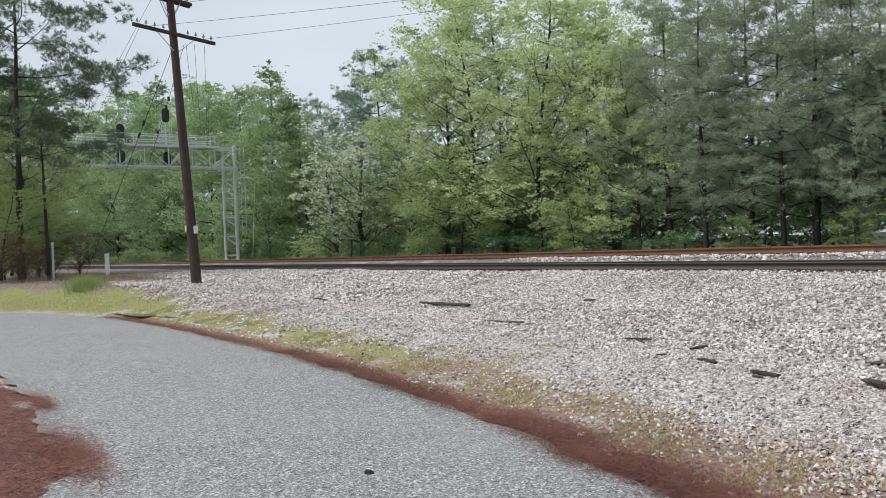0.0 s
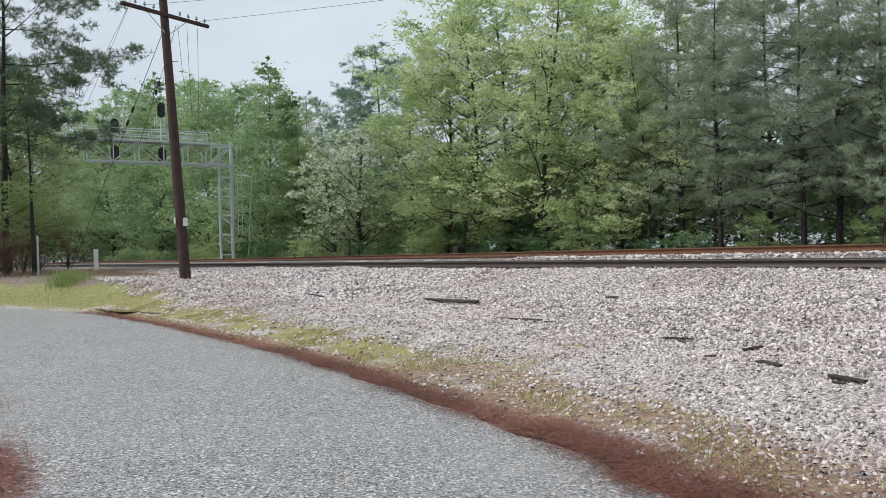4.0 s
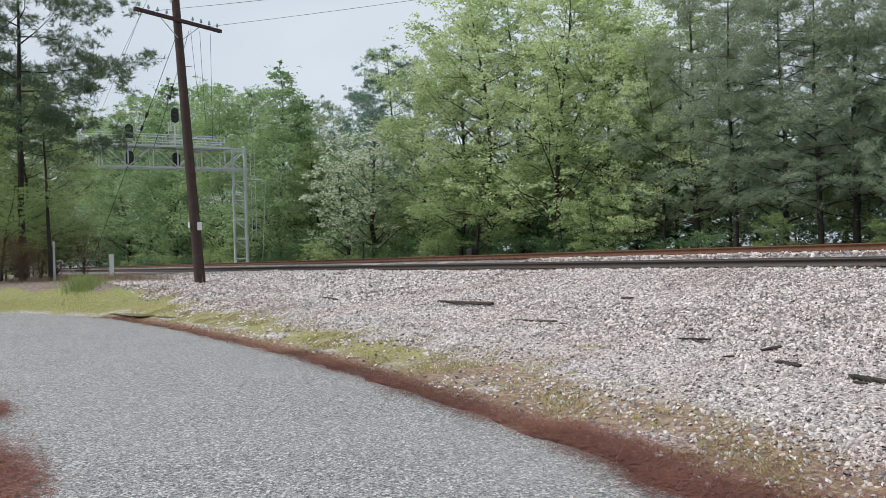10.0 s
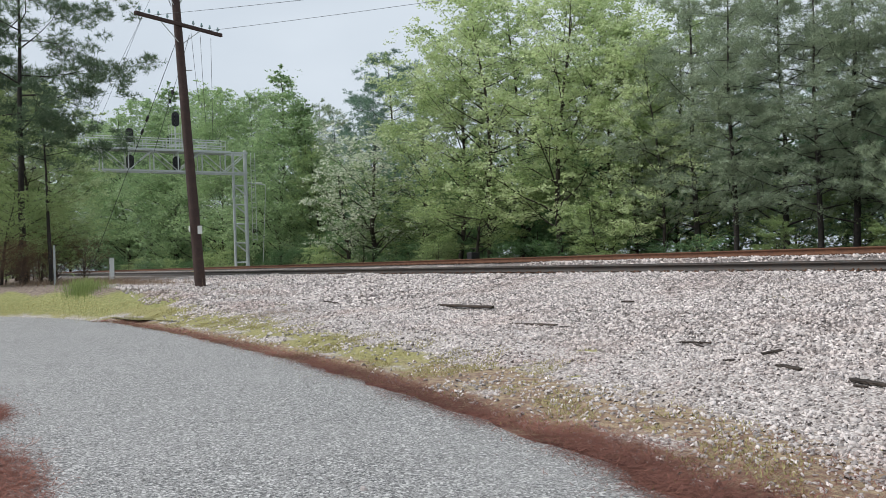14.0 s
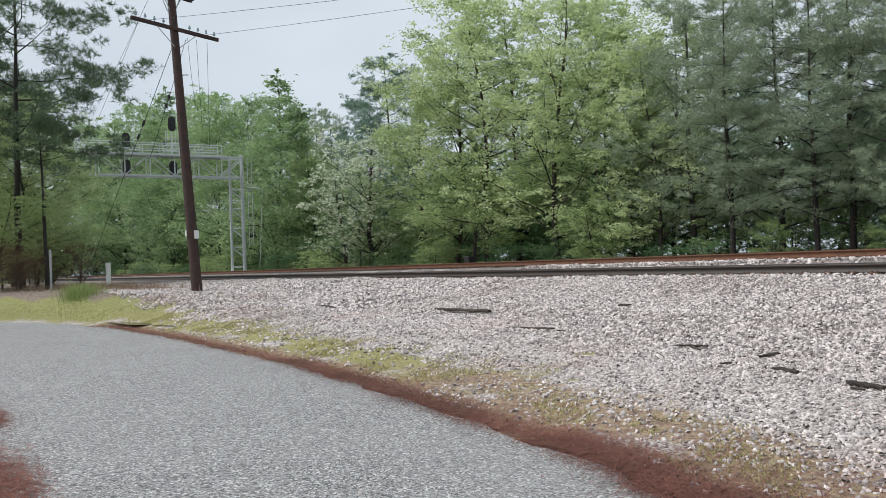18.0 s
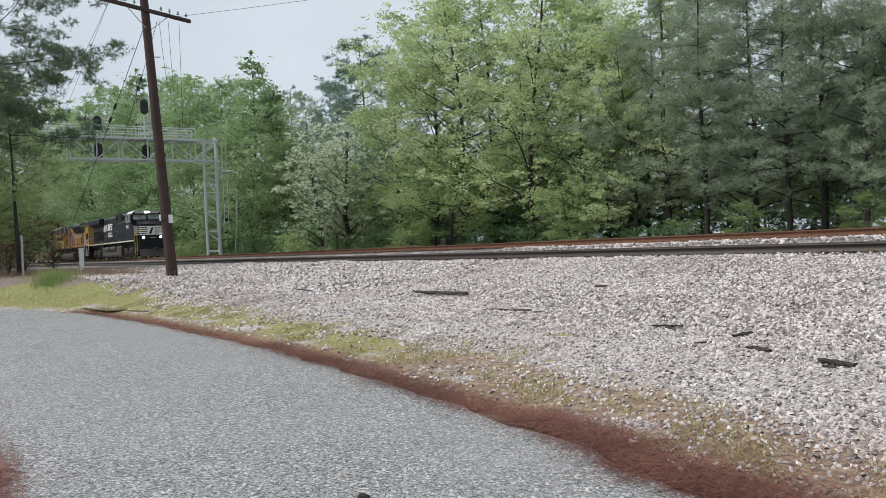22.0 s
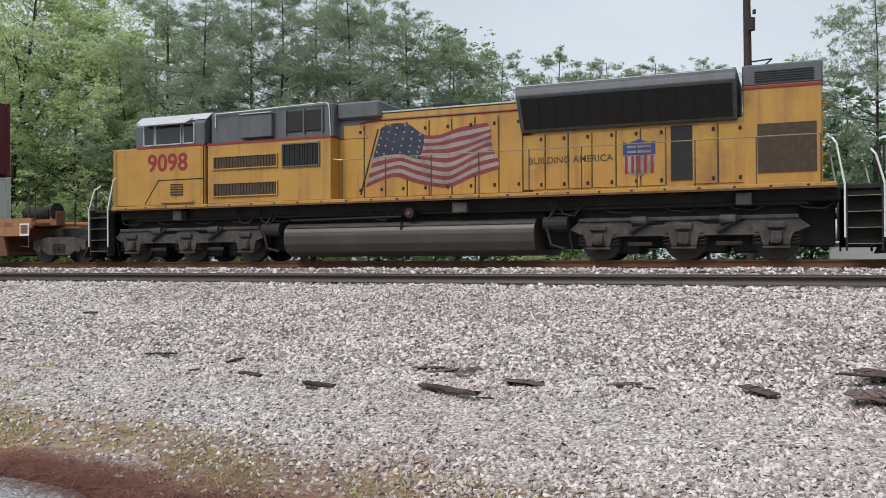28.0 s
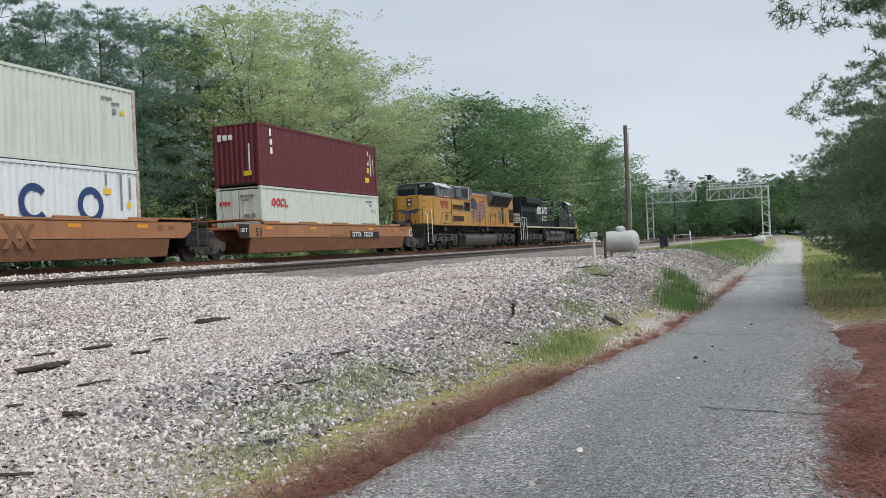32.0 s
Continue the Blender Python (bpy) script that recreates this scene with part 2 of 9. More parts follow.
def put_prism(bm, outline, axis, lo, hi):
    """An outline of (u, v) drawn along an axis: 'y' (u is x, v is z), 'x' (u is y, v is z) or 'z' (u is x, v is y)."""
    def at(u, v, w):
        return (u, w, v) if axis == "y" else (w, u, v) if axis == "x" else (u, v, w)
    a = [bm.verts.new(at(u, v, lo)) for u, v in outline]
    b = [bm.verts.new(at(u, v, hi)) for u, v in outline]
    k = len(outline)
    bm.faces.new(a)
    bm.faces.new(b[::-1])
    for i in range(k):
        bm.faces.new((a[i], a[(i + 1) % k], b[(i + 1) % k], b[i]))


def prism(outline, axis, lo, hi, bevel=0.0):
    bm = bmesh.new()
    put_prism(bm, outline, axis, lo, hi)
    if bevel:
        bmesh.ops.bevel(bm, geom=list(bm.edges), offset=bevel, segments=1, affect="EDGES")
    return bm


def put_path(bm, pts, r, n=6):
    for a, b in zip(pts, pts[1:]):
        put_rod(bm, a, b, r, n=n)


def tubes(segs, n=6):
    """Tapered tubes for limbs, as arrays: segs of (a, b, ra, rb)."""
    a, b = np.array([s[0] for s in segs]), np.array([s[1] for s in segs])
    ra, rb = np.array([s[2] for s in segs]), np.array([s[3] for s in segs])
    d = b - a
    d /= np.linalg.norm(d, axis=1)[:, None] + 1e-9
    up = np.where(np.abs(d[:, 2:]) > 0.9, [[1.0, 0, 0]], [[0, 0, 1.0]])
    u = np.cross(d, up)
    u /= np.linalg.norm(u, axis=1)[:, None]
    w = np.cross(d, u)
    ang = np.arange(n) * 2 * np.pi / n
    ring = np.cos(ang)[None, :, None] * u[:, None] + np.sin(ang)[None, :, None] * w[:, None]
    v = np.concatenate([a[:, None] + ring * ra[:, None, None], b[:, None] + ring * rb[:, None, None]], 1).reshape(-1, 3)
    base = (np.arange(len(segs)) * 2 * n)[:, None]
    i = np.arange(n)[None]
    j = (i + 1) % n
    f = np.stack([base + i, base + j, base + n + j, base + n + i], -1).reshape(-1, 4)
    return v, f

# ---- the lie of the land ----
def lerp(x, xs, ys):
    return np.interp(x, xs, ys)


SLANT = 0.011


def bend(x):
    """How far the tracks lie off their line at x = 0: a slight slant, then a bend towards -y."""
    x = np.asarray(x, float)
    d = np.clip(x - 95, 0, 130)
    return SLANT * np.clip(x, None, 95) - (d**2) / 920 - np.clip(x - 225, 0, None) * 0.28


def road_far(x):
    """The road's edge on the side of the tracks."""
    return lerp(x, [-300, -60, -40, -34.5, -31.5, -26, -21, -13, -8.8, -5, -3.9, 0, 4.8, 6.7, 9.6, 15, 27, 46, 150, 300],
                [-40, -6, 0.5, 2.4, 3.9, 4.8, 5.1, 5.07, 4.76, 4.33, 4.04, 3.4, 2.74, 2.67, 2.39, 1.72, 1.31, 1.1, -0.3, -20])


def road_near(x):
    return lerp(x, [-300, -60, -40, -25, -14, -10.6, -9.4, -8.2, -6.6, -5.4, -2, 3, 5.8, 9, 10.6, 17.3, 19.3, 38, 143, 300],
                [-50, -14, -5, -1, 0.5, 0.68, 0.46, 0.5, 0.45, -0.2, -0.9, -0.9, -0.33, -0.5, -0.84, -0.66, -0.45, -0.75, -3.3, -23])


def bench(x):
    return lerp(x, [-150, -60, -45, -31, -25, -20, -14, -5, 3, 10, 15, 20, 27, 60], [1.0, 1.0, 0.95, 0.88, 0.5, 0.34, 0.24, 0.2, 0.22, 0.42, 0.66, 0.84, 1.0, 1.0])


def lie(x, y):
    """The height of the ground."""
    x, y = np.asarray(x, float), np.asarray(y, float)
    yt = y - bend(x)
    e, b = road_far(x), bench(x)
    wide = lerp(x, [-60, -30, -5, 8, 20, 40], [4.0, 3.5, 5.0, 3.0, 3.2, 3.4])
    s = np.clip((y - e) / wide, 0, 1)
    low = b * (s * s * (3 - 2 * s))
    toe = lerp(x, [-40, -25, 0, 15, 25], [10.5, 9.5, 8.6, 11.0, 13.0])
    rise = np.clip((yt - toe) / (15.9 - toe), 0, 1)
    z = low + (1.0 - b) * rise
    z = np.where(yt > 19.2, 1.0 + 0.3 * np.clip((yt - 19.2) / 0.9, 0, 1), z)
    z = np.where(yt > 24.6, 1.3 - 0.75 * np.clip((yt - 24.6) / 2.6, 0, 1), z)
    side = np.clip((road_near(x) - y) / 6, 0, 1)
    return z + 0.12 * side


xs = np.unique(np.concatenate([np.linspace(-900, -120, 14), np.linspace(-120, -30, 46), np.linspace(-30, -8, 74), np.linspace(-8, 14, 111), np.linspace(14, 40, 66), np.linspace(40, 140, 41), np.linspace(140, 900, 16)]))
ys = np.unique(np.concatenate([np.linspace(-900, -60, 10), np.linspace(-60, -6, 19), np.linspace(-6, 1, 29), np.linspace(1, 16.4, 110), np.linspace(16.4, 28, 34), np.linspace(28, 60, 12), np.linspace(60, 900, 10)]))
gx, gy = np.meshgrid(xs, ys, indexing="ij")
gz = lie(gx, gy)


def wave(x, y, scale, seed):
    """Smooth noise from -1 to 1 over the plan."""
    r = np.random.RandomState(seed)
    out = np.zeros_like(np.asarray(x, float))
    for k in range(7):
        a, p, q = r.uniform(0, 6.28), r.uniform(0, 6.28), r.uniform(0.6, 2.2)
        out = out + np.sin((np.cos(a) * x + np.sin(a) * y) * q * 6.28 / scale + p) / (0.5 + q)
    return out / 3


def near_zone(d, width):
    return np.clip(1 - np.abs(d) / width, 0, 1)


rough_z = 0.035 * wave(gx, gy, 1.6, 3) + 0.05 * wave(gx, gy, 5, 4)
off_road = np.clip(np.maximum(gy - road_far(gx), road_near(gx) - gy) / 0.8, 0, 1)
flat = np.where((gy - bend(gx) > 16) & (gy - bend(gx) < 24.6), 0.25, 1.0)
gz = gz + rough_z * off_road * flat - 0.03 * (1 - off_road)
d_far, d_near = gy - road_far(gx), road_near(gx) - gy
n1, n2 = wave(gx, gy, 3.0, 7), wave(gx, gy, 0.9, 8)
broad = lerp(gx, [-14, -7, -4, -2, 1, 5, 12], [0.13, 0.17, 0.28, 0.36, 0.3, 0.24, 0.22])
straw = np.clip(1.05 - np.abs(d_far - broad * (0.8 + 0.25 * n2)) / (broad * np.maximum(1.0 + 0.8 * n1 + 0.9 * n2, 0.3)), 0, 1) * lerp(gx, [-30, -24, 14, 30], [0.2, 1, 1, 0.6])
straw = np.maximum(straw, np.clip((d_near + 0.2 + 0.35 * n1 + 0.2 * n2) / 0.3, 0, 1) * lerp(gy, [-9, -5], [0.0, 1.0]) * lerp(gx, [14, 18], [1.0, 0.0]))
moss_mid = lerp(gx, [-40, -16, -9, -5, 0, 6, 14, 25], [1.7, 1.5, 1.2, 1.25, 1.0, 0.8, 1.0, 1.6])
moss_wide = lerp(gx, [-40, -24, -16, -9, -5, -2, 2, 5, 12, 40], [1.8, 1.6, 1.3, 1.1, 0.8, 0.3, 0.3, 0.8, 0.9, 2.2])
moss = np.clip(1.05 - np.abs(d_far - moss_mid) / (moss_wide * (1 + 0.9 * n1 + 0.6 * n2)), 0, 1) * lerp(gx, [-30, -9, -6, -2, 3, 6, 30], [1.1, 1.1, 0.72, 0.5, 0.5, 0.8, 0.8])
bank = np.clip((gy - bend(gx) - 8.7 + 0.4 * n1) / 1.2, 0, 1)
# the slope down to the road gets the bank's painted gap shade too
bank = np.maximum(bank, lerp(gx, [4.0, 6.5], [0.0, 1.0]) * np.clip((lerp(gx, [4.5, 10, 22, 30, 60], [6.2, 5.4, 4.6, 4.2, 4.0]) + 0.4 * n1 - gy) / 0.5, 0, 1) * np.clip((d_far - 0.6) / 0.4, 0, 1))
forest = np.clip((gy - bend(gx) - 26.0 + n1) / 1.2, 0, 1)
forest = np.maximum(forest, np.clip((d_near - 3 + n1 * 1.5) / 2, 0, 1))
grass = np.clip((-27 - gx + 3 * n1) / 3, 0, 1) * np.clip((d_far - 0.3) / 0.6, 0, 1) * np.clip((11.5 - gy + n1) / 2, 0, 1)
grass = np.maximum(grass, np.clip((gx - 40 - 1.5 * d_far + 3 * n1) / 5, 0, 1) * np.clip((d_far - 0.2) / 0.6, 0, 1) * np.clip((9 - gy + bend(gx) + n1) / 2, 0, 1))

grass = np.maximum(grass, lerp(gx, [14, 18], [0.0, 1.0]) * np.clip((d_near + 0.1 + 0.2 * n1) / 0.3, 0, 1) * np.clip((9 - d_near) / 3, 0, 1))
earth = np.clip((-29 - gx + 2 * n1) / 2, 0, 1) * np.clip((d_far - 2.3 + 0.8 * n1) / 0.5, 0, 1) * np.clip((11.8 - gy + n1) / 1, 0, 1)
earth = np.maximum(earth, 0.9 * np.clip((gx - 21 + 2 * n1) / 5, 0, 1) * np.clip((56 - gx + 3 * n1) / 6, 0, 1) * np.clip((d_far - 0.9 + 0.8 * n1) / 0.6, 0, 1) * np.clip((12 - gy) / 2, 0, 1))
earth = np.maximum(earth, 0.8 * np.clip(1 - np.abs(gx + 24) / 7 + 0.4 * n1, 0, 1) * np.clip(1.3 - np.abs(d_far - 3.2 + 0.6 * n1) / 1.4, 0, 1))
mixed = lerp(gx, [-13, -9, 1, 4], [0.0, 0.95, 0.95, 0.3]) * np.clip(1.35 - np.abs(d_far - 1.25 + 0.3 * n1) / (0.85 + 0.3 * n1 + 0.25 * n2), 0, 1)
mixed = np.maximum(mixed, lerp(gx, [-30, -26, 10, 14], [0.0, 0.95, 0.95, 0.0]) * np.clip(1.35 - np.abs(d_far - 0.42) / (0.46 + 0.15 * n1), 0, 1))
nx, ny = gx.shape
idx = np.arange(nx * ny).reshape(nx, ny)
quads = np.stack([idx[:-1, :-1], idx[1:, :-1], idx[1:, 1:], idx[:-1, 1:]], -1).reshape(-1, 4)
ground_mesh = mesh_of("ground", np.stack([gx, gy, gz], -1).reshape(-1, 3), quads, None, True)
for zone, values in (("straw", straw), ("moss", moss), ("forest", forest), ("grass", grass), ("bank", bank), ("earth", earth), ("mixed", mixed)):
    ground_mesh.attributes.new(zone, "FLOAT", "POINT").data.foreach_set("value", values.ravel().astype(np.float32))


def ground_material():
    m = bpy.data.materials.new("gravel_and_earth")
    m.use_nodes = True
    n, l = m.node_tree.nodes, m.node_tree.links
    b, at = n["Principled BSDF"], n.new("ShaderNodeTexCoord")
    b.inputs["Roughness"].default_value = 0.9

    def noise_tex(scale, detail=6.0):
        t = n.new("ShaderNodeTexNoise")
        t.inputs["Scale"].default_value, t.inputs["Detail"].default_value = scale, detail
        l.new(at.outputs["Object"], t.inputs["Vector"])
        return t

    def two(fac, a, c):
        x = n.new("ShaderNodeMix")
        x.data_type = "RGBA"
        l.new(fac, x.inputs["Factor"])
        for key, v in (("A", a), ("B", c)):
            if isinstance(v, tuple):
                x.inputs[key].default_value = (*v, 1)
            else:
                l.new(v, x.inputs[key])
        return x.outputs["Result"]

    def span(v, lo, hi):
        r = n.new("ShaderNodeMapRange")
        r.inputs["From Min"].default_value, r.inputs["From Max"].default_value = lo, hi
        l.new(v, r.inputs["Value"])
        return r.outputs[0]

    cell = n.new("ShaderNodeTexVoronoi")
    cell.inputs["Scale"].default_value = 24.0
    l.new(at.outputs["Object"], cell.inputs["Vector"])
    grey = n.new("ShaderNodeSeparateColor")
    l.new(cell.outputs["Color"], grey.inputs[0])
    stones = two(grey.outputs[0], (0.24, 0.215, 0.205), (0.68, 0.63, 0.615))
    # shade in the gaps between stones, painted as a dark colour
    stones = two(span(cell.outputs["Distance"], 0.28, 0.55), stones, (0.09, 0.077, 0.071))
    stones = two(span(noise_tex(0.8).outputs["Fac"], 0.5, 0.75), stones, (0.5, 0.41, 0.385))
    small = n.new("ShaderNodeTexVoronoi")
    small.inputs["Scale"].default_value = 30.0
    l.new(at.outputs["Object"], small.inputs["Vector"])
    tone = n.new("ShaderNodeSeparateColor")
    l.new(small.outputs["Color"], tone.inputs[0])
    bench_c = two(tone.outputs[0], (0.46, 0.412, 0.39), (0.8, 0.735, 0.705))
    # a lighter gap shade painted between the bench's small stones
    bench_c = two(span(small.outputs["Distance"], 0.36, 0.7), bench_c, (0.25, 0.215, 0.2))
    slope = n.new("ShaderNodeAttribute")
    slope.attribute_name = "bank"
    # bank patches darken further: brown fines plus painted shade of the gaps
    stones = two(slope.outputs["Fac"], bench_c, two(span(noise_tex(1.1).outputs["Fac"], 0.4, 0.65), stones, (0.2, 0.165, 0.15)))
    fine = noise_tex(60)
    straw_c = two(span(two(span(noise_tex(9).outputs["Fac"], 0.3, 0.7), (0.0, 0.0, 0.0), fine.outputs["Color"]), 0.1, 0.6), (0.085, 0.03, 0.021), (0.28, 0.12, 0.088))
    moss_c = two(span(noise_tex(22).outputs["Fac"], 0.35, 0.7), (0.2, 0.18, 0.075), (0.42, 0.39, 0.16))
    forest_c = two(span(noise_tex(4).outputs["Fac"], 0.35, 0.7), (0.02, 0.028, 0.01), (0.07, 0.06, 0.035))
    grass_c = two(span(noise_tex(9).outputs["Fac"], 0.35, 0.7), (0.17, 0.18, 0.055), (0.36, 0.35, 0.14))
    earth_c = two(span(noise_tex(7).outputs["Fac"], 0.35, 0.7), (0.13, 0.095, 0.075), (0.34, 0.27, 0.225))
    mixed_c = two(span(noise_tex(11).outputs["Fac"], 0.38, 0.62), (0.21, 0.135, 0.098), (0.37, 0.285, 0.18))
    col = stones
    patchy = noise_tex(5)
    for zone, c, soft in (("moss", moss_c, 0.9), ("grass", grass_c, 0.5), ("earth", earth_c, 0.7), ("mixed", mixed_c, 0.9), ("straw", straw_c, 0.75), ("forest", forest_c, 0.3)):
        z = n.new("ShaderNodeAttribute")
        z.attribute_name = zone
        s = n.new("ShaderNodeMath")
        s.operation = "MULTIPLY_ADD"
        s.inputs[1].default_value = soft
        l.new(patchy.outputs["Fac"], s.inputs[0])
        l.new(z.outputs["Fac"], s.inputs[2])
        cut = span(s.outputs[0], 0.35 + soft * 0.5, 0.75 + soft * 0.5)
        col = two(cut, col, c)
    l.new(col, b.inputs["Base Color"])
    bmp = n.new("ShaderNodeBump")
    bmp.inputs["Strength"].default_value, bmp.inputs["Distance"].default_value = 0.9, 0.03
    inv = n.new("ShaderNodeMath")
    inv.operation = "SUBTRACT"
    inv.inputs[0].default_value = 1.0
    l.new(cell.outputs["Distance"], inv.inputs[1])
    l.new(inv.outputs[0], bmp.inputs["Height"])
    l.new(bmp.outputs[0], b.inputs["Normal"])
    return m


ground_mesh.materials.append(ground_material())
ground = tagged(new("ground", ground_mesh), "pale grey gravel bank with moss, straw and forest floor", "ground", kind="structure")


def asphalt():
    """Worn chip-seal asphalt: pale and dark chips in a grey binder, worn and damp areas, a few fine cracks."""
    m = bpy.data.materials.new("worn_grey_asphalt")
    m.use_nodes = True
    n, l = m.node_tree.nodes, m.node_tree.links
    b, at = n["Principled BSDF"], n.new("ShaderNodeTexCoord")

    def tex(kind, scale, detail=4.0):
        t = n.new(kind)
        t.inputs["Scale"].default_value = scale
        if kind == "ShaderNodeTexNoise":
            t.inputs["Detail"].default_value, t.inputs["Roughness"].default_value = detail, 0.6
        l.new(at.outputs["Object"], t.inputs["Vector"])
        return t

    def span(v, lo, hi, c=0.0, d=1.0):
        r = n.new("ShaderNodeMapRange")
        for key, val in zip(("From Min", "From Max", "To Min", "To Max"), (lo, hi, c, d)):
            r.inputs[key].default_value = val
        l.new(v, r.inputs["Value"])
        return r.outputs[0]

    def two(fac, a, c, how="MIX"):
        x = n.new("ShaderNodeMix")
        x.data_type, x.blend_type = "RGBA", how
        if isinstance(fac, float):
            x.inputs["Factor"].default_value = fac
        else:
            l.new(fac, x.inputs["Factor"])
        for key, v in (("A", a), ("B", c)):
            if isinstance(v, tuple):
                x.inputs[key].default_value = (*v, 1)
            else:
                l.new(v, x.inputs[key])
        return x.outputs["Result"]

    chip, coarse = tex("ShaderNodeTexVoronoi", 90), tex("ShaderNodeTexVoronoi", 52)
    one, big = n.new("ShaderNodeSeparateColor"), n.new("ShaderNodeSeparateColor")
    l.new(chip.outputs["Color"], one.inputs[0])
    l.new(coarse.outputs["Color"], big.inputs[0])
    col = two(one.outputs[0], (0.075, 0.074, 0.073), (0.46, 0.452, 0.444))
    col = two(span(big.outputs[0], 0.86, 0.9, 0, 0.9), col, (0.62, 0.61, 0.6))
    col = two(span(big.outputs[1], 0.8, 0.86, 0, 0.85), col, (0.05, 0.05, 0.051))
    col = two(span(tex("ShaderNodeTexNoise", 0.45, 5).outputs["Fac"], 0.45, 0.7, 0, 0.3), col, (0.35, 0.344, 0.338))
    wet = n.new("ShaderNodeAttribute")
    wet.attribute_name = "damp"
    both = n.new("ShaderNodeMath")
    both.operation = "MULTIPLY_ADD"
    both.inputs[1].default_value = 0.9
    l.new(tex("ShaderNodeTexNoise", 0.7, 5).outputs["Fac"], both.inputs[0])
    l.new(wet.outputs["Fac"], both.inputs[2])
    damp = span(both.outputs[0], 0.62, 1.15)
    col = two(damp, col, two(1.0, col, (0.55, 0.547, 0.545), "MULTIPLY"))
    dust = n.new("ShaderNodeAttribute")
    dust.attribute_name = "dust"
    col = two(dust.outputs["Fac"], col, two(span(tex("ShaderNodeTexNoise", 2.5, 5).outputs["Fac"], 0.35, 0.65), (0.36, 0.34, 0.315), (0.6, 0.575, 0.54)))
    crack = tex("ShaderNodeTexVoronoi", 0.55)
    crack.feature = "DISTANCE_TO_EDGE"
    bent = n.new("ShaderNodeMix")
    bent.data_type = "VECTOR"
    bent.inputs["Factor"].default_value = 0.22
    l.new(at.outputs["Object"], bent.inputs["A"])
    l.new(tex("ShaderNodeTexNoise", 1.3, 6).outputs["Color"], bent.inputs["B"])
    l.new(bent.outputs["Result"], crack.inputs["Vector"])
    line = span(crack.outputs["Distance"], 0.002, 0.006, 1, 0)
    some = span(tex("ShaderNodeTexNoise", 0.3, 2).outputs["Fac"], 0.5, 0.6, 0, 0.28)
    k = n.new("ShaderNodeMath")
    k.operation = "MULTIPLY"
    l.new(line, k.inputs[0])
    l.new(some, k.inputs[1])
    col = two(k.outputs[0], col, (0.06, 0.058, 0.056))
    l.new(col, b.inputs["Base Color"])
    l.new(span(damp, 0, 1, 0.68, 0.36), b.inputs["Roughness"])
    bmp = n.new("ShaderNodeBump")
    bmp.inputs["Strength"].default_value, bmp.inputs["Distance"].default_value = 0.7, 0.006
    l.new(span(chip.outputs["Distance"], 0.0, 0.6, 1, 0), bmp.inputs["Height"])
    l.new(bmp.outputs[0], b.inputs["Normal"])
    return m


M["asphalt"] = asphalt()
rx = np.unique(np.concatenate([np.linspace(-120, -30, 46), np.linspace(-30, 30, 241), np.linspace(30, 200, 86)]))
r = np.random.RandomState(5)
lo = road_near(rx) - 0.02 + 0.13 * wave(rx, rx * 0, 1.1, 21) + 0.05 * wave(rx, rx * 0, 0.23, 22)
hi = road_far(rx) + 0.04 + 0.1 * wave(rx, rx * 0, 1.3, 23) + 0.05 * wave(rx, rx * 0, 0.3, 24)
cols = np.linspace(0, 1, 9)
pv = np.stack([np.repeat(rx, 9), (lo[:, None] + (hi - lo)[:, None] * cols).ravel(), (0.012 + 0.02 * np.sin(np.pi * cols)[None] + 0 * lo[:, None]).ravel()], -1)
ri = np.arange(len(rx) * 9).reshape(-1, 9)
rq = np.stack([ri[:-1, :-1], ri[1:, :-1], ri[1:, 1:], ri[:-1, 1:]], -1).reshape(-1, 4)
road_mesh = mesh_of("road", pv, rq, M["asphalt"], True)
road_mesh.attributes.new("damp", "FLOAT", "POINT").data.foreach_set("value", (lerp(rx, [-9, -3, 3, 8, 34, 44, 60], [0.0, 0.1, 0.5, 0.72, 0.6, 0.1, 0.0])[:, None] * (0.62 + 1.0 * np.exp(-(((cols - 0.48) / 0.17) ** 2)))[None]).ravel().astype(np.float32))
road_mesh.attributes.new("dust", "FLOAT", "POINT").data.foreach_set("value", np.repeat(lerp(rx, [20, 27, 60, 90], [0.0, 0.8, 0.9, 0.8]), 9).astype(np.float32))
road = tagged(new("road", road_mesh), "narrow worn grey asphalt road beside the tracks", "road", kind="structure")

M["puddle"] = material("shallow_puddle_water", (0.05, 0.045, 0.04), 0.04, 0, (), 0, 1, 0, 0, 0.6)
pool = bmesh.new()
rim = []
for k in range(60):
    a = k * 2 * math.pi / 60
    q = 1 + 0.22 * math.sin(3 * a + 1) + 0.14 * math.sin(7 * a) + 0.08 * math.sin(13 * a + 2)
    rim.append((math.cos(a) * 2.6 * q, math.sin(a) * 0.42 * q))
low_z = min(float(lie(-26.0 + u, 5.95 + 0.25 * u + w)) for u, w in rim) + 0.06
pool.faces.new([pool.verts.new((-26.0 + u, 5.75 + 0.2 * u + w, low_z)) for u, w in rim])
pool_mesh = bpy.data.meshes.new("puddle")
pool.to_mesh(pool_mesh)
pool.free()
pool_mesh.materials.append(M["puddle"])
tagged(new("puddle", pool_mesh), "shallow muddy puddle beside the road", "puddle", kind="structure")

# ---- the two tracks ----
NEAR_Y, FAR_Y, NEAR_TOP, FAR_TOP = 18.13, 22.4, 1.24, 1.54


def rail_outline(top):
    """Half outline of a rail mirrored: (across, up)."""
    h = 0.185
    half = [(0.037, top), (0.037, top - 0.035), (0.009, top - 0.055), (0.009, top - h + 0.035), (0.07, top - h + 0.012), (0.07, top - h)]
    return half + [(-u, v) for u, v in half[::-1]]


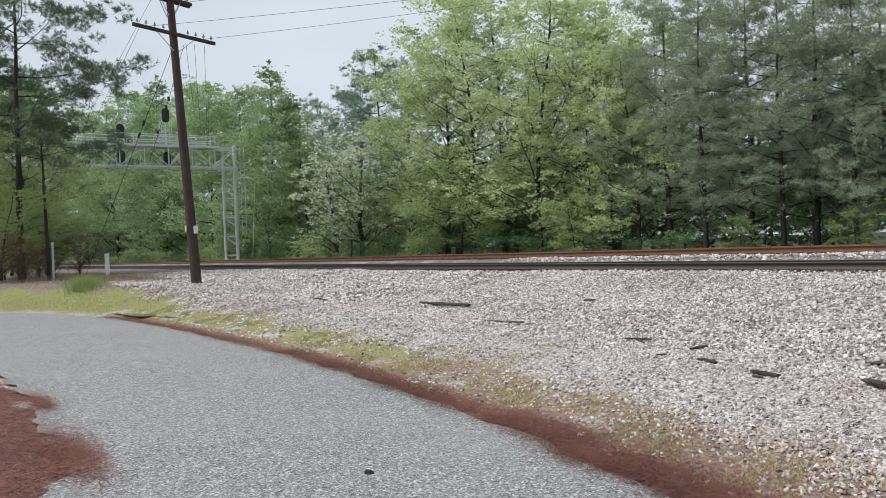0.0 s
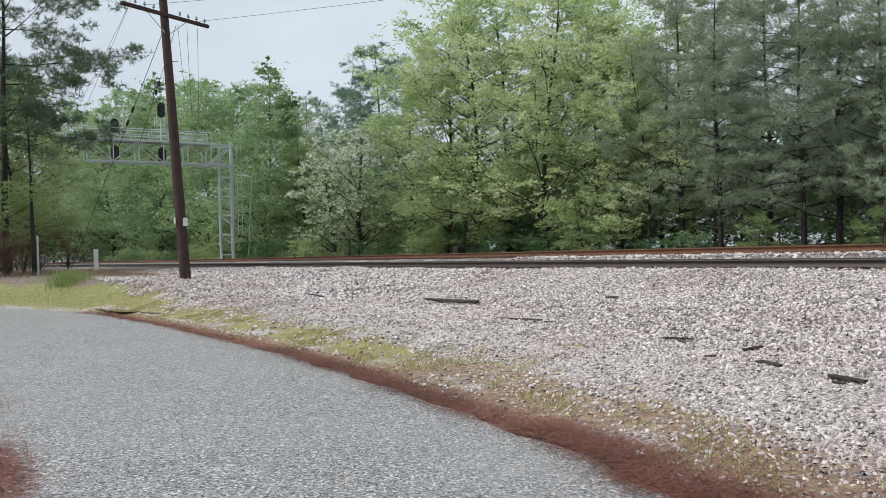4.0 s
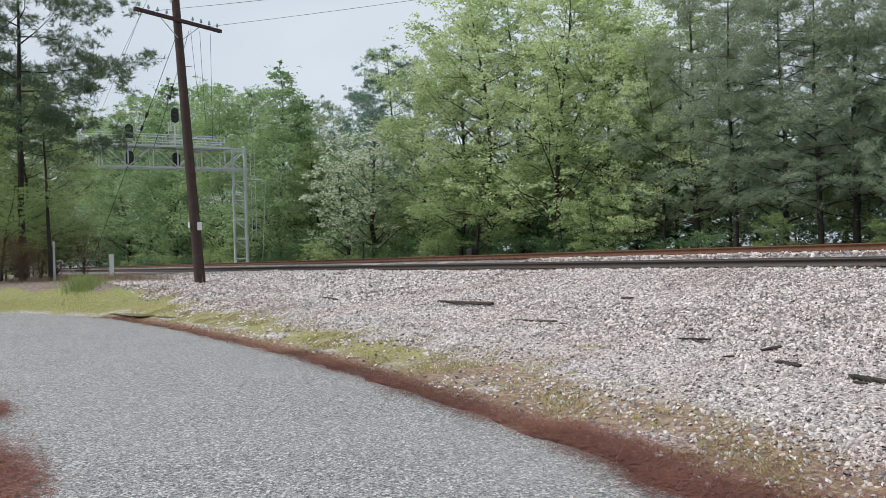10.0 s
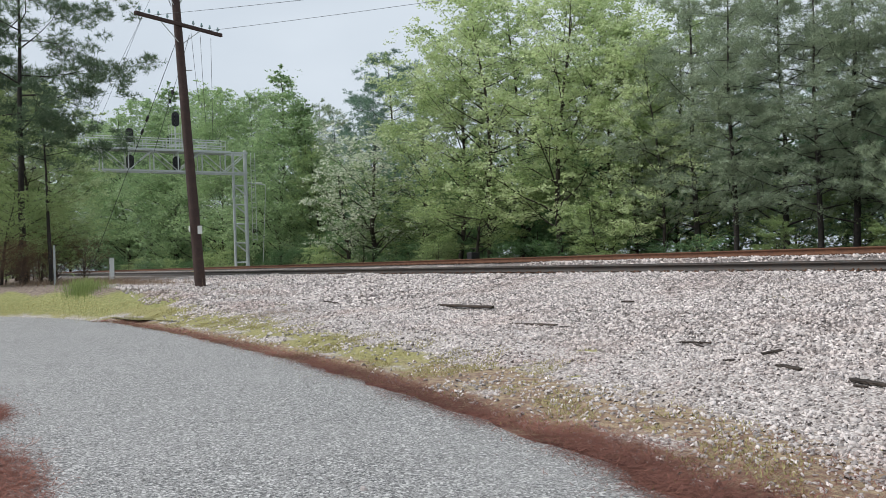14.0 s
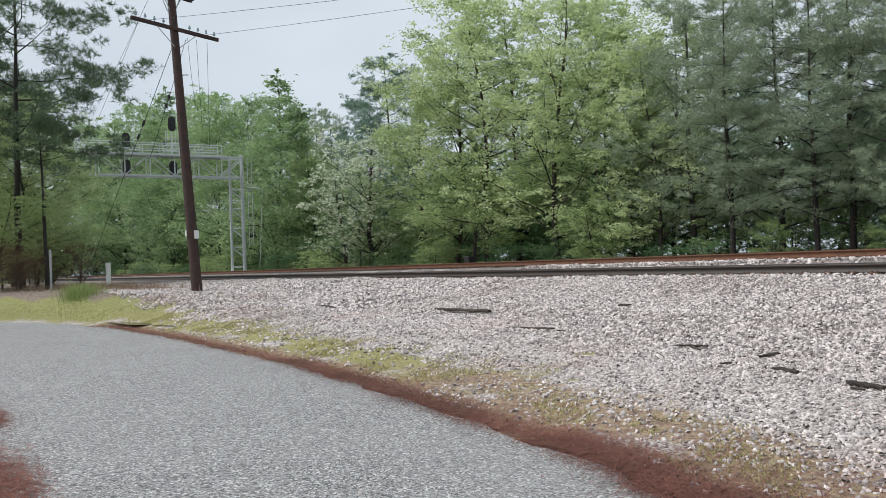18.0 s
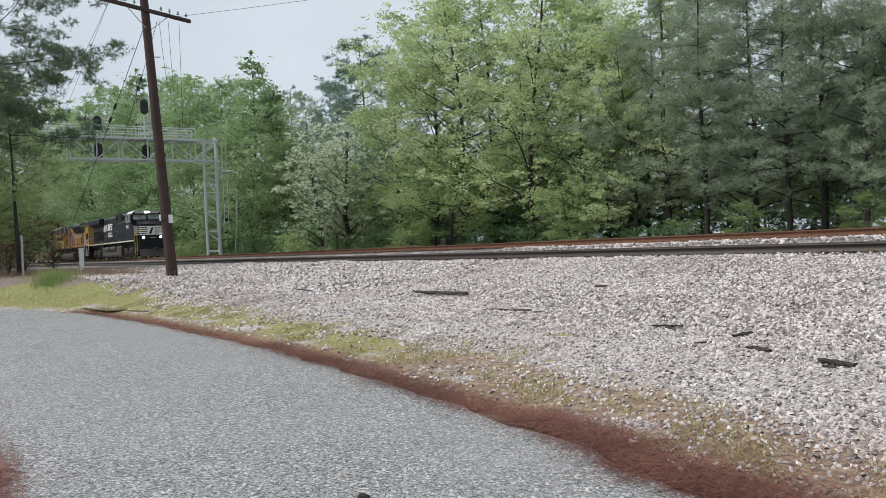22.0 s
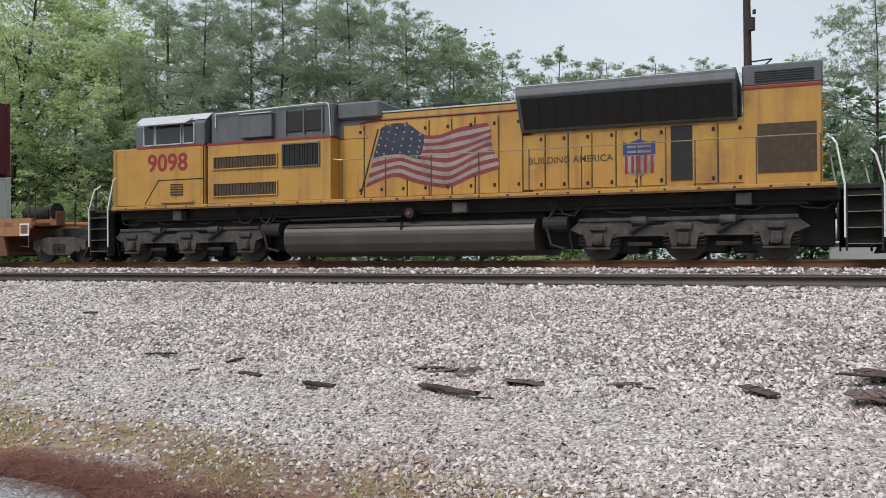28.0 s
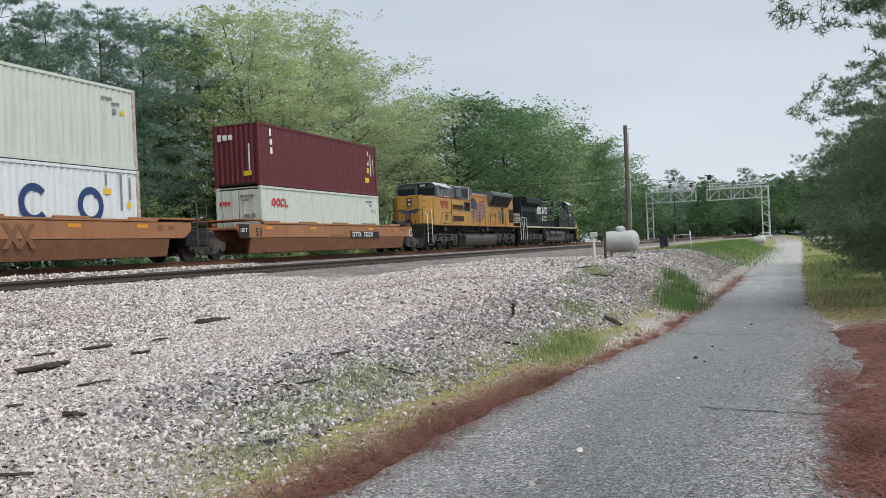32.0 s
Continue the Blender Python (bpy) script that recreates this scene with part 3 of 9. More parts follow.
def rail(y, top, name_mat):
    stations = np.concatenate([np.linspace(-500, 95, 60), np.linspace(100, 330, 60)])
    out = np.array(rail_outline(top))
    k = len(out)
    v = np.concatenate([np.stack([np.full(k, s), out[:, 0] + y + bend(s), out[:, 1]], -1) for s in stations])
    base = (np.arange(len(stations) - 1) * k)[:, None]
    i = np.arange(k)[None]
    f = np.stack([base + i, base + (i + 1) % k, base + k + (i + 1) % k, base + k + i], -1).reshape(-1, 4)
    me = mesh_of("rail", v, f, M[name_mat])
    me.materials.append(M["rail_top"])
    me.polygons.foreach_set("material_index", np.tile(np.array([0] * (k - 1) + [1], np.int32), len(stations) - 1))
    return me


def track(y, top, label, mat):
    t = thing("railway_track", pose(0, 0, 0), label, "track", kind="structure")
    for s in (-0.7535, 0.7535):
        part("rail", rail(y + s, top, mat), None, t)
    return t


near_track = track(NEAR_Y, NEAR_TOP, "worn steel track with dark wooden ties in grey ballast", "steel_rail")
far_track = track(FAR_Y, FAR_TOP, "rusty steel track on raised grey ballast", "rust")
tie_mesh = bpy.data.meshes.new("tie")
tie_bm = box((0, 0, -0.1), (0.23, 2.6, 0.2), None, 0.015)
tie_bm.to_mesh(tie_mesh)
tie_bm.free()
tie_mesh.materials.append(M["tie"])
plate_mesh = bpy.data.meshes.new("tie_plate")
plate_bm = bmesh.new()
for s in (-0.7535, 0.7535):
    put_box(plate_bm, (0, s, 0.009), (0.19, 0.36, 0.018))
    for a in (-0.06, 0.06):
        for q in (-0.1, 0.1):
            put_box(plate_bm, (a, s + q, 0.035), (0.02, 0.03, 0.04))
plate_bm.to_mesh(plate_mesh)
plate_bm.free()
plate_mesh.materials.append(M["rust"])
r = np.random.RandomState(11)
for tr, y, top in ((near_track, NEAR_Y, NEAR_TOP), (far_track, FAR_Y, FAR_TOP)):
    for k in range(-75, 75):
        x = k * 0.54 + r.normal(0, 0.02)
        tie = new("tie", tie_mesh)
        tie.matrix_world = pose(x, y + SLANT * x + r.normal(0, 0.03), top - 0.203, 0, 0, r.normal(0.6, 0.8))
        tie.parent = tr
        pl = new("tie_plate", plate_mesh)
        pl.matrix_world = pose(x, y + SLANT * x, top - 0.203, 0, 0, 0.6)
        pl.parent = tr
    v, f = [], []
    cube = np.array([(a, b, c) for a in (-0.115, 0.115) for b in (-1.3, 1.3) for c in (-0.2, 0.0)])
    cf = np.array([(0, 1, 3, 2), (4, 6, 7, 5), (0, 4, 5, 1), (2, 3, 7, 6), (1, 5, 7, 3)])
    far_x = np.concatenate([np.arange(-300, -41, 0.54), np.arange(41, 260, 0.54)])
    for x in far_x:
        f.append(cf + 8 * len(v))
        v.append(cube + (x, y + float(bend(x)), top - 0.203))
    rest = part("ties", mesh_of("ties", np.concatenate(v), np.concatenate(f), M["tie"]), None, tr)
    tagged(rest, kind="stuff")

# ---- trees ----
def cards(centres, length, width, r, flat=0.4, fold=True):
    """One small bent leaf (four corners) at each centre."""
    k = len(centres)
    d = r.normal(size=(k, 3))
    d[:, 2] *= flat
    d /= np.linalg.norm(d, axis=1)[:, None]
    u = r.normal(size=(k, 3))
    u[:, 2] *= flat
    u -= (u * d).sum(1)[:, None] * d
    u /= np.linalg.norm(u, axis=1)[:, None]
    ln = (length * r.uniform(0.6, 1.3, k))[:, None]
    wd = (width * r.uniform(0.6, 1.3, k))[:, None]
    v = np.stack([centres - d * ln / 2, centres + u * wd / 2, centres + d * ln / 2, centres - u * wd / 2], 1).reshape(-1, 3)
    return v, np.arange(4 * k).reshape(-1, 4)


def limbs(r, height, trunk_r, first, spread, count, lean=0.05, droop=0.0, up=0.55, forks=True, cone=False):
    """A trunk with limbs and twigs: the tube segments, and the places where foliage hangs."""
    segs, tips = [], []
    pts = [np.zeros(3)]
    n = 9
    side = r.normal(0, lean, 2)
    for k in range(n):
        side = side * 0.7 + r.normal(0, lean, 2)
        pts.append(pts[-1] + np.array([side[0] * height / n, side[1] * height / n, height / n]))
    rad = [trunk_r * (1 - 0.93 * k / n) ** 0.85 for k in range(n + 1)]
    for k in range(n):
        segs.append((pts[k], pts[k + 1], rad[k], rad[k + 1]))

    def along(h):
        q = min(max(h / height * n, 0), n - 0.001)
        k = int(q)
        return pts[k] + (pts[k + 1] - pts[k]) * (q - k), rad[k] * (1 - (q - k)) + rad[k + 1] * (q - k)
    for j in range(count):
        q = first + (1 - first) * (j + r.uniform(0, 1)) / count
        at, tr = along(q * height)
        a = j * 2.4 + r.uniform(-0.7, 0.7)
        part_up = (q - first) / (1 - first + 1e-6)
        full = (1.02 - part_up) ** 0.8 * min(1.0, 0.55 + 2.5 * part_up) if cone else np.sin(np.pi * (0.18 + 0.8 * part_up)) ** 0.7
        reach = spread * full * r.uniform(0.65, 1.15)
        d = np.array([np.cos(a), np.sin(a), up * r.uniform(0.5, 1.3) - droop])
        p, w = at, tr * 0.5
        m = 4
        for k in range(m):
            d = d + r.normal(0, 0.16, 3) + (0, 0, 0.05)
            nx_ = p + d / np.linalg.norm(d) * reach / m
            segs.append((p, nx_, w, w * 0.66))
            if k >= 1:
                tips.append((nx_, reach * 0.3))
                if forks:
                    for s in range(2):
                        e = d / np.linalg.norm(d) + r.normal(0, 0.65, 3)
                        end = nx_ + e / np.linalg.norm(e) * reach * r.uniform(0.25, 0.5)
                        segs.append((nx_, end, w * 0.45, w * 0.15))
                        tips.append((end, reach * 0.24))
            p, w = nx_, w * 0.66
        tips.append((p, reach * 0.26))
    tips.append((pts[-1] - (0, 0, spread * 0.1), spread * 0.2))
    return segs, tips


def broadleaf(seed, height, spread, leaves, size, first=0.22, trunk_r=0.2, count=26, up=0.6, cone=False, spray=0.62):
    """Limbs, and the places of the leaves: flat sprays round the twigs' ends, each of a few tight clusters, with gaps between them."""
    r = np.random.RandomState(seed)
    segs, tips = limbs(r, height, trunk_r, first, spread, count, 0.06, 0, up, True, cone)
    c = np.array([t[0] for t in tips])
    w = np.array([t[1] for t in tips])
    near = r.randint(0, len(c), len(c) * 5)
    off = r.normal(size=(len(near), 3))
    off *= (w[near] * spray * 1.5 * r.uniform(0.1, 1, len(near)) ** 0.5 / np.linalg.norm(off, axis=1))[:, None]
    off[:, 2] *= 0.42
    knot, wide = c[near] + off, w[near] * spray * 0.55 * r.uniform(0.5, 1.4, len(near))
    chance = wide * r.uniform(0.3, 1.0, len(near))
    pick = r.choice(len(knot), leaves, p=chance / chance.sum())
    off = r.normal(size=(leaves, 3))
    off *= (wide[pick] * r.uniform(0.05, 1, leaves) ** 0.5 / np.linalg.norm(off, axis=1))[:, None]
    off[:, 2] *= 0.45
    return segs, knot[pick] + off, size


def tuft_blades(centres, dirs, length, r, blades=9):
    """Needle tufts: thin blades that fan out from each centre."""
    k = len(centres)
    c = np.repeat(centres, blades, 0)
    d = np.repeat(dirs, blades, 0) + r.normal(0, 0.75, (k * blades, 3))
    d /= np.linalg.norm(d, axis=1)[:, None]
    u = np.cross(d, r.normal(size=d.shape))
    u /= np.linalg.norm(u, axis=1)[:, None]
    ln = (length * r.uniform(0.6, 1.15, k * blades))[:, None]
    wd = ln * 0.11
    v = np.stack([c - u * wd / 2, c + u * wd / 2, c + d * ln], 1).reshape(-1, 3)
    return v, np.arange(3 * k * blades).reshape(-1, 3)


def pine(seed, height, spread, tufts, first=0.4, trunk_r=0.17, count=34, length=0.3, blades=9, spray=0.6, up=0.4):
    r = np.random.RandomState(seed)
    segs, tips = limbs(r, height, trunk_r, first, spread, count, 0.025, 0.15, up)
    c = np.array([t[0] for t in tips])
    w = np.array([t[1] for t in tips])
    near = r.randint(0, len(c), len(c) * 4)
    off = r.normal(size=(len(near), 3))
    off *= (w[near] * spray * 1.5 * r.uniform(0.1, 1, len(near)) ** 0.5 / np.linalg.norm(off, axis=1))[:, None]
    off[:, 2] *= 0.4
    knot, wide = c[near] + off, w[near] * spray * 0.5 * r.uniform(0.5, 1.4, len(near))
    chance = wide * r.uniform(0.3, 1.0, len(near))
    pick = r.choice(len(knot), tufts, p=chance / chance.sum())
    off = r.normal(size=(tufts, 3))
    off *= (wide[pick] * r.uniform(0.05, 1, tufts) ** 0.5 / np.linalg.norm(off, axis=1))[:, None]
    off[:, 2] *= 0.5
    dirs = off / (np.linalg.norm(off, axis=1)[:, None] + 1e-6) * 0.6 + (0, 0, 0.45)
    return segs, tuft_blades(knot[pick] + off, dirs, length, r, blades)


def tree_thing(name, segs, foliage, bark, leaf, label, category, sides=6):
    ob = thing(name, pose(0, 0, -50), label, category)
    v, f = tubes(segs, sides)
    part("trunk", mesh_of("trunk", v, f, M[bark], True), None, ob)
    part("crown", mesh_of("crown", *foliage, M[leaf]), None, ob)
    return ob


def broad_thing(name, seed, leaf, label, height, spread, leaves, size, bark="bark", **more):
    segs, centres, size = broadleaf(seed, height, spread, leaves, size, **more)
    return tree_thing(name, segs, cards(centres, size, size * 0.62, np.random.RandomState(seed + 1)), bark, leaf, label, "tree")


def pine_thing(name, seed, leaf, label, height, spread, tufts, **more):
    segs, fol = pine(seed, height, spread, tufts, **more)
    return tree_thing(name, segs, fol, "bark_pine", leaf, label, "tree")


KIND = {
    "broad_a": broad_thing("broadleaf_tree", 101, "leaf", "tall broadleaf tree in fresh green leaf at the wood's edge", 18, 6.0, 30000, 0.19, first=0.1, count=44),
    "broad_b": broad_thing("broadleaf_tree", 111, "leaf", "slender broadleaf tree in green spring leaf in the wood", 18, 4.4, 26000, 0.19, first=0.08, count=46),
    "cone_a": broad_thing("broadleaf_tree", 115, "leaf_mid", "tall pointed broadleaf tree in full spring leaf behind the gantry", 20, 6.0, 30000, 0.26, first=0.04, count=64, cone=True, spray=1.3),
    "cone_b": broad_thing("broadleaf_tree", 117, "leaf_mid", "round-topped slender broadleaf tree in spring leaf behind the gantry", 20, 5.4, 36000, 0.26, first=0.04, count=60, spray=0.95),
    "light_a": broad_thing("broadleaf_tree", 121, "leaf_light", "tall tree in young yellow-green leaf beside the tracks", 18, 5.8, 27000, 0.19, first=0.12, count=40),
    "dark_a": broad_thing("broadleaf_tree", 131, "leaf_dark", "full dark green broadleaf tree by the railway", 12, 5.2, 38000, 0.2, first=0.04, count=54, spray=1.15),
    "bud_a": broad_thing("budding_tree", 141, "leaf_bud", "sparse tree with pale new leaves and bare twigs", 14, 5.0, 40000, 0.15, first=0.05, count=52, bark="bark_grey", up=1.0, spray=0.9),
    "blossom": broad_thing("flowering_tree", 151, "blossom", "small tree covered in white blossom at the wood's edge", 10, 4.2, 9000, 0.2, first=0.1, count=28),
    "low_oak": broad_thing("broadleaf_tree", 155, "leaf", "low spreading tree in yellow-green leaf at the wood's edge", 8, 4.6, 16000, 0.17, first=0.2, trunk_r=0.14, count=26, up=0.35),
    "pine_a": pine_thing("pine_tree", 201, "needles", "tall dark pine with a high crown in the wood", 18, 4.2, 7500, first=0.2, count=46, length=0.27, blades=8),
    "pine_b": pine_thing("pine_tree", 211, "needles", "slim pine with ragged needle tufts in the wood", 18, 3.6, 7000, first=0.14, count=48, length=0.27, blades=8),
    "deep_pine": pine_thing("pine_tree", 215, "needles_dimmed", "tall blue-green pine with dense needle tufts dimmed in colour", 18, 3.8, 9000, first=0.14, count=54, length=0.28, blades=8, spray=0.75),
    "pine_c": pine_thing("pine_tree", 221, "needles_light", "young pine with green needles and low boughs", 8, 2.8, 5200, first=0.06, trunk_r=0.09, count=36, length=0.26, blades=8),
    "shrub_a": broad_thing("shrub", 161, "leaf", "dense green shrub along the wood's edge", 4.2, 3.0, 6500, 0.16, first=0.02, trunk_r=0.06, count=24),
    "shrub_b": broad_thing("shrub", 171, "leaf_dark", "dark green undergrowth shrub below the trees", 4.5, 3.2, 6500, 0.16, first=0.02, trunk_r=0.06, count=24),
    "shrub_c": broad_thing("shrub", 181, "leaf_light", "light green young shrub at the wood's edge", 3.6, 2.6, 5000, 0.15, first=0.02, trunk_r=0.05, count=22),
    "far_pine": pine_thing("pine_tree", 231, "needles_dimmed", "distant pine deep in the wood", 18, 3.8, 2600, first=0.12, count=40, length=0.55, blades=7, spray=0.8),
    "far_broad": broad_thing("broadleaf_tree", 241, "leaf_dark", "distant broadleaf tree deep in the wood", 18, 5.6, 7000, 0.5, first=0.03, count=36, spray=0.9),
    "road_pine": pine_thing("pine_tree", 251, "needles_dark", "dark spreading pine beside the road", 16, 4.8, 7000, first=0.42, count=22, length=0.28, blades=9, spray=0.7, up=0.3),
    "young_pine": pine_thing("pine_tree", 261, "needles_dark", "young bushy pine beside the road", 7, 2.6, 7000, first=0.04, trunk_r=0.08, count=46, length=0.2, blades=9, spray=0.8),
    "slim_pine": pine_thing("pine_tree", 271, "needles_dark", "slim pine with a bare stem and a flat ragged crown", 9.3, 3.6, 2200, first=0.7, trunk_r=0.13, count=13, length=0.26, blades=9, spray=0.55, up=0.12),
    "bare_bush": broad_thing("bare_bush", 191, "dead_leaf", "brown bush of bare tangled twigs beside the track", 3.4, 2.6, 4200, 0.1, first=0.02, trunk_r=0.07, count=80, bark="bark_dead", up=1.1),
}
SIZE = {}
for kind, ob in KIND.items():
    crown = [c for c in ob.children if c.name.startswith("crown")][0].data
    z = np.zeros(len(crown.vertices) * 3)
    crown.vertices.foreach_get("co", z)
    SIZE[kind] = float(np.percentile(z[2::3], 99.7))
used = set()
tree_rng = random.Random(7)


def plant(kind, x, y, height, wide=1.0):
    s = height / SIZE[kind]
    w = s * wide
    m = pose(x, y, float(lie(x, y)) - 0.05, 0, 0, tree_rng.uniform(0, 360)) @ Matrix.Diagonal((w, w, s, 1))
    if kind not in used:
        used.add(kind)
        KIND[kind].matrix_world = m
        return KIND[kind]
    own = KIND[kind].scale
    return copy_thing(KIND[kind], m @ Matrix.Diagonal((1 / own.x, 1 / own.y, 1 / own.z, 1)))


def by_view(kind, yaw, y, top, wide=1.0):
    """A tree at a bearing (degrees to the left of the way across the tracks), y metres across, whose top stands at an angle."""
    x = -y * math.tan(radians(yaw))
    return plant(kind, x, y, math.hypot(x, y) * math.tan(radians(top)) + EYE - float(lie(x, y)), wide)


# the wood behind the tracks, from the far left to the right
wood_west = [
    ("cone_b", 82.2, 31, 8.1, 1.1), ("cone_b", 80.5, 33, 9.4, 1), ("cone_a", 78.7, 32, 9.9, 1), ("cone_b", 77.3, 34, 10.8, 1),
    ("cone_a", 75.9, 32, 11.7, 0.9), ("cone_b", 74.4, 34, 11.2, 0.9), ("cone_b", 72.8, 32, 11.6, 0.9), ("cone_b", 71.0, 34, 11.2, 0.8),
    ("cone_a", 69.1, 32, 12.6, 1), ("cone_a", 67.4, 33, 10.7, 0.9), ("pine_a", 70.5, 42, 11.3, 0.8), ("pine_b", 66.4, 42, 10.9, 0.8),
    ("pine_a", 65.4, 42, 10.5, 0.8), ("pine_b", 64.6, 42, 9.2, 0.8), ("broad_b", 66.6, 33, 8.2, 0.8), ("deep_pine", 61.4, 36, 14.0, 1),
    ("deep_pine", 62.8, 38, 11.9, 0.9), ("blossom", 62.9, 29.5, 9.2, 1.15), ("blossom", 64.6, 29.3, 7.5, 0.95), ("blossom", 63.7, 28.6, 3.5, 0.8),
    ("broad_a", 59.7, 32, 13.5, 0.85), ("broad_a", 57.2, 32, 17.0, 0.95), ("light_a", 55.0, 31, 18.5, 0.95), ("broad_a", 52.9, 34, 18.7, 0.9),
    ("light_a", 50.2, 31, 18.9, 1.05), ("broad_a", 48.0, 34, 18.2, 0.8), ("light_a", 46.7, 32.5, 17.2, 0.8), ("broad_b", 45.2, 33, 14.8, 0.8),
    ("low_oak", 56.0, 29.2, 7.3, 1.1), ("low_oak", 47.9, 29, 4.5, 1),
    ("light_a", 43.5, 31.5, 14.7, 0.85), ("broad_b", 42.6, 35, 15.6, 0.9), ("pine_b", 41.2, 32, 17.5, 1.2),
]
wood_oaks = [
    ("pine_a", 39.0, 31, 17.2, 1.1), ("pine_b", 36.0, 32, 17.6, 1.2), ("pine_a", 34.0, 31, 17.5, 1.1),
    ("pine_b", 32.0, 32, 18.0, 1.2), ("pine_a", 29.5, 31, 17.8, 1.1), ("pine_b", 27.5, 32.5, 17.4, 1.1), ("pine_a", 25.5, 32, 16.8, 1.1),
    ("broad_b", 23.5, 34, 15.5, 1), ("pine_b", 22.0, 33, 15.5, 1.1), ("pine_a", 19.0, 38, 13.6, 1.1), ("pine_b", 15.5, 40, 13.8, 1.2),
    ("pine_a", 12.0, 40, 13.2, 1.2), ("pine_b", 9.0, 41, 12.8, 1.2), ("pine_a", 5.5, 40, 12.6, 1.1), ("broad_a", 2.0, 42, 12.4, 1),
    ("pine_b", -0.5, 40, 11.6, 1), ("pine_a", -4.3, 35, 16.3, 0.9), ("pine_b", -8, 40, 12.8, 1.1),
]
wood_pines = [
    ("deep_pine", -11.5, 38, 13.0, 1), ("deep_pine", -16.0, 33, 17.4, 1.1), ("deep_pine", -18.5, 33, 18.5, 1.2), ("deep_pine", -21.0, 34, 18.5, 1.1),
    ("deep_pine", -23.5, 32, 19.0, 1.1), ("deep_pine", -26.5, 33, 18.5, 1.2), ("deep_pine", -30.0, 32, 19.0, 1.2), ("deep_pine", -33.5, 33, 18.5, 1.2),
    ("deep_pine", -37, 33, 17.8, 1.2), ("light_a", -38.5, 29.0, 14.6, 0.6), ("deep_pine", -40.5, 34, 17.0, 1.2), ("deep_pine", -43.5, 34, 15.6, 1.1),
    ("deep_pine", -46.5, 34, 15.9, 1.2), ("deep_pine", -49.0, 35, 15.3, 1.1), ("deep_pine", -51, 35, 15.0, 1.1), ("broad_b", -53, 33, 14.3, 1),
    ("bud_a", -55.5, 32, 16.2, 1.1), ("bud_a", -59.0, 33, 15.3, 1.1), ("light_a", -57.5, 31, 13.6, 0.9),
]
wood_gap = [
    ("bud_a", -62.5, 32, 13.4, 1.1), ("bud_a", -66, 33, 10.4, 1.1), ("dark_a", -69.5, 31, 10.3, 1.25), ("dark_a", -72.3, 32, 9.8, 1.1),
    ("bud_a", -75.5, 31, 8.9, 1.0), ("dark_a", -77.4, 33, 7.7, 1.1), ("dark_a", -79, 35, 6.4, 1.1),
]
for kind, yaw, y, top, wide in wood_west + wood_oaks + wood_pines + wood_gap:
    by_view(kind, yaw, y, top, wide)

second_row = [
    ("broad_a", 80.5, 36, 7.6), ("cone_b", 77, 38, 8.6),
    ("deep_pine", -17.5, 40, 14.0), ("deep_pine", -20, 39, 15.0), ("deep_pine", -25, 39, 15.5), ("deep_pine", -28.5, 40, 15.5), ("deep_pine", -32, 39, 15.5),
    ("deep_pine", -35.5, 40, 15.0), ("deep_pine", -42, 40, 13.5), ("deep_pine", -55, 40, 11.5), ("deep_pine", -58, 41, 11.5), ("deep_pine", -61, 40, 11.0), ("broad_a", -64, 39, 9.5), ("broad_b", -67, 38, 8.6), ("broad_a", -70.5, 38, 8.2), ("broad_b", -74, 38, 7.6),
    ("broad_a", -76.5, 40, 6.8),
]
for kind, yaw, y, top in second_row:
    by_view(kind, yaw, y, top)

# undergrowth along the edge, and the depth of the wood
low = random.Random(3)
x = -150.0
while x < 112:
    az = math.degrees(math.atan2(-x, 28.0))
    piney = 20 < az < 43 or -52 < az < -13
    gap = -9 < az < 8
    kind = low.choice(["shrub_b", "pine_c", "shrub_b", "shrub_b"] if piney else ["shrub_b", "shrub_b", "shrub_b", "shrub_a"] if az > 40 else ["shrub_a", "shrub_c", "shrub_b", "shrub_a"])
    if not gap:
        plant(kind, x + low.uniform(-1, 1), 28.3 + low.uniform(-0.6, 1.4), low.uniform(1.2, 2.6) if piney else low.uniform(1.4, 3.2) if az > 40 else low.uniform(1.8, 4.6), low.uniform(0.9, 1.3))
        plant(low.choice(["shrub_b", "shrub_a"]), x + low.uniform(-1, 1), 33.5 + low.uniform(-0.8, 1.6), low.uniform(2.5, 4.5) if piney else low.uniform(3.5, 6.0), low.uniform(0.8, 1.1))
    x += low.uniform(3.0, 4.4)
for row, (y, high, step) in enumerate(((43, 11.5, 6.0), (54, 12.5, 8.0), (64, 7.0, 8.0))):
    x = -190.0 + row * 3
    while x < 150:
        az = math.degrees(math.atan2(-x, y))
        shy = 0.72 if -14 < az < 20 else 1.0
        dense = "far_pine" if row < 2 and (18 < az < 44 or az < -10) and low.random() < 0.8 else "far_broad"
        far_low = 0.8 if abs(az) > 66 else 1.0
        plant(dense, x + low.uniform(-2, 2), y + low.uniform(-3, 3), high * shy * far_low * low.uniform(0.85, 1.15), 1.9 if row == 2 else 1.0)
        x += step
x = -215.0
while x < 135:
    az = math.degrees(math.atan2(-x, 38))
    plant("far_broad", x + low.uniform(-1.5, 1.5), 38 + low.uniform(-1.5, 1.5), low.uniform(6.8, 8.6) * (0.8 if -14 < az < 20 else 1.0), 1.15)
    x += 5.5
for k in range(44):
    plant(low.choice(["far_broad", "far_broad", "far_broad", "far_pine"]), 228 + low.uniform(0, 50), -36 + k * 1.9, low.uniform(11.5, 16.5), 1.35)
for k in range(18):
    plant("far_broad", 215 + low.uniform(0, 12), -30 + k * 3.6 + 6, low.uniform(5, 7), 1.9)
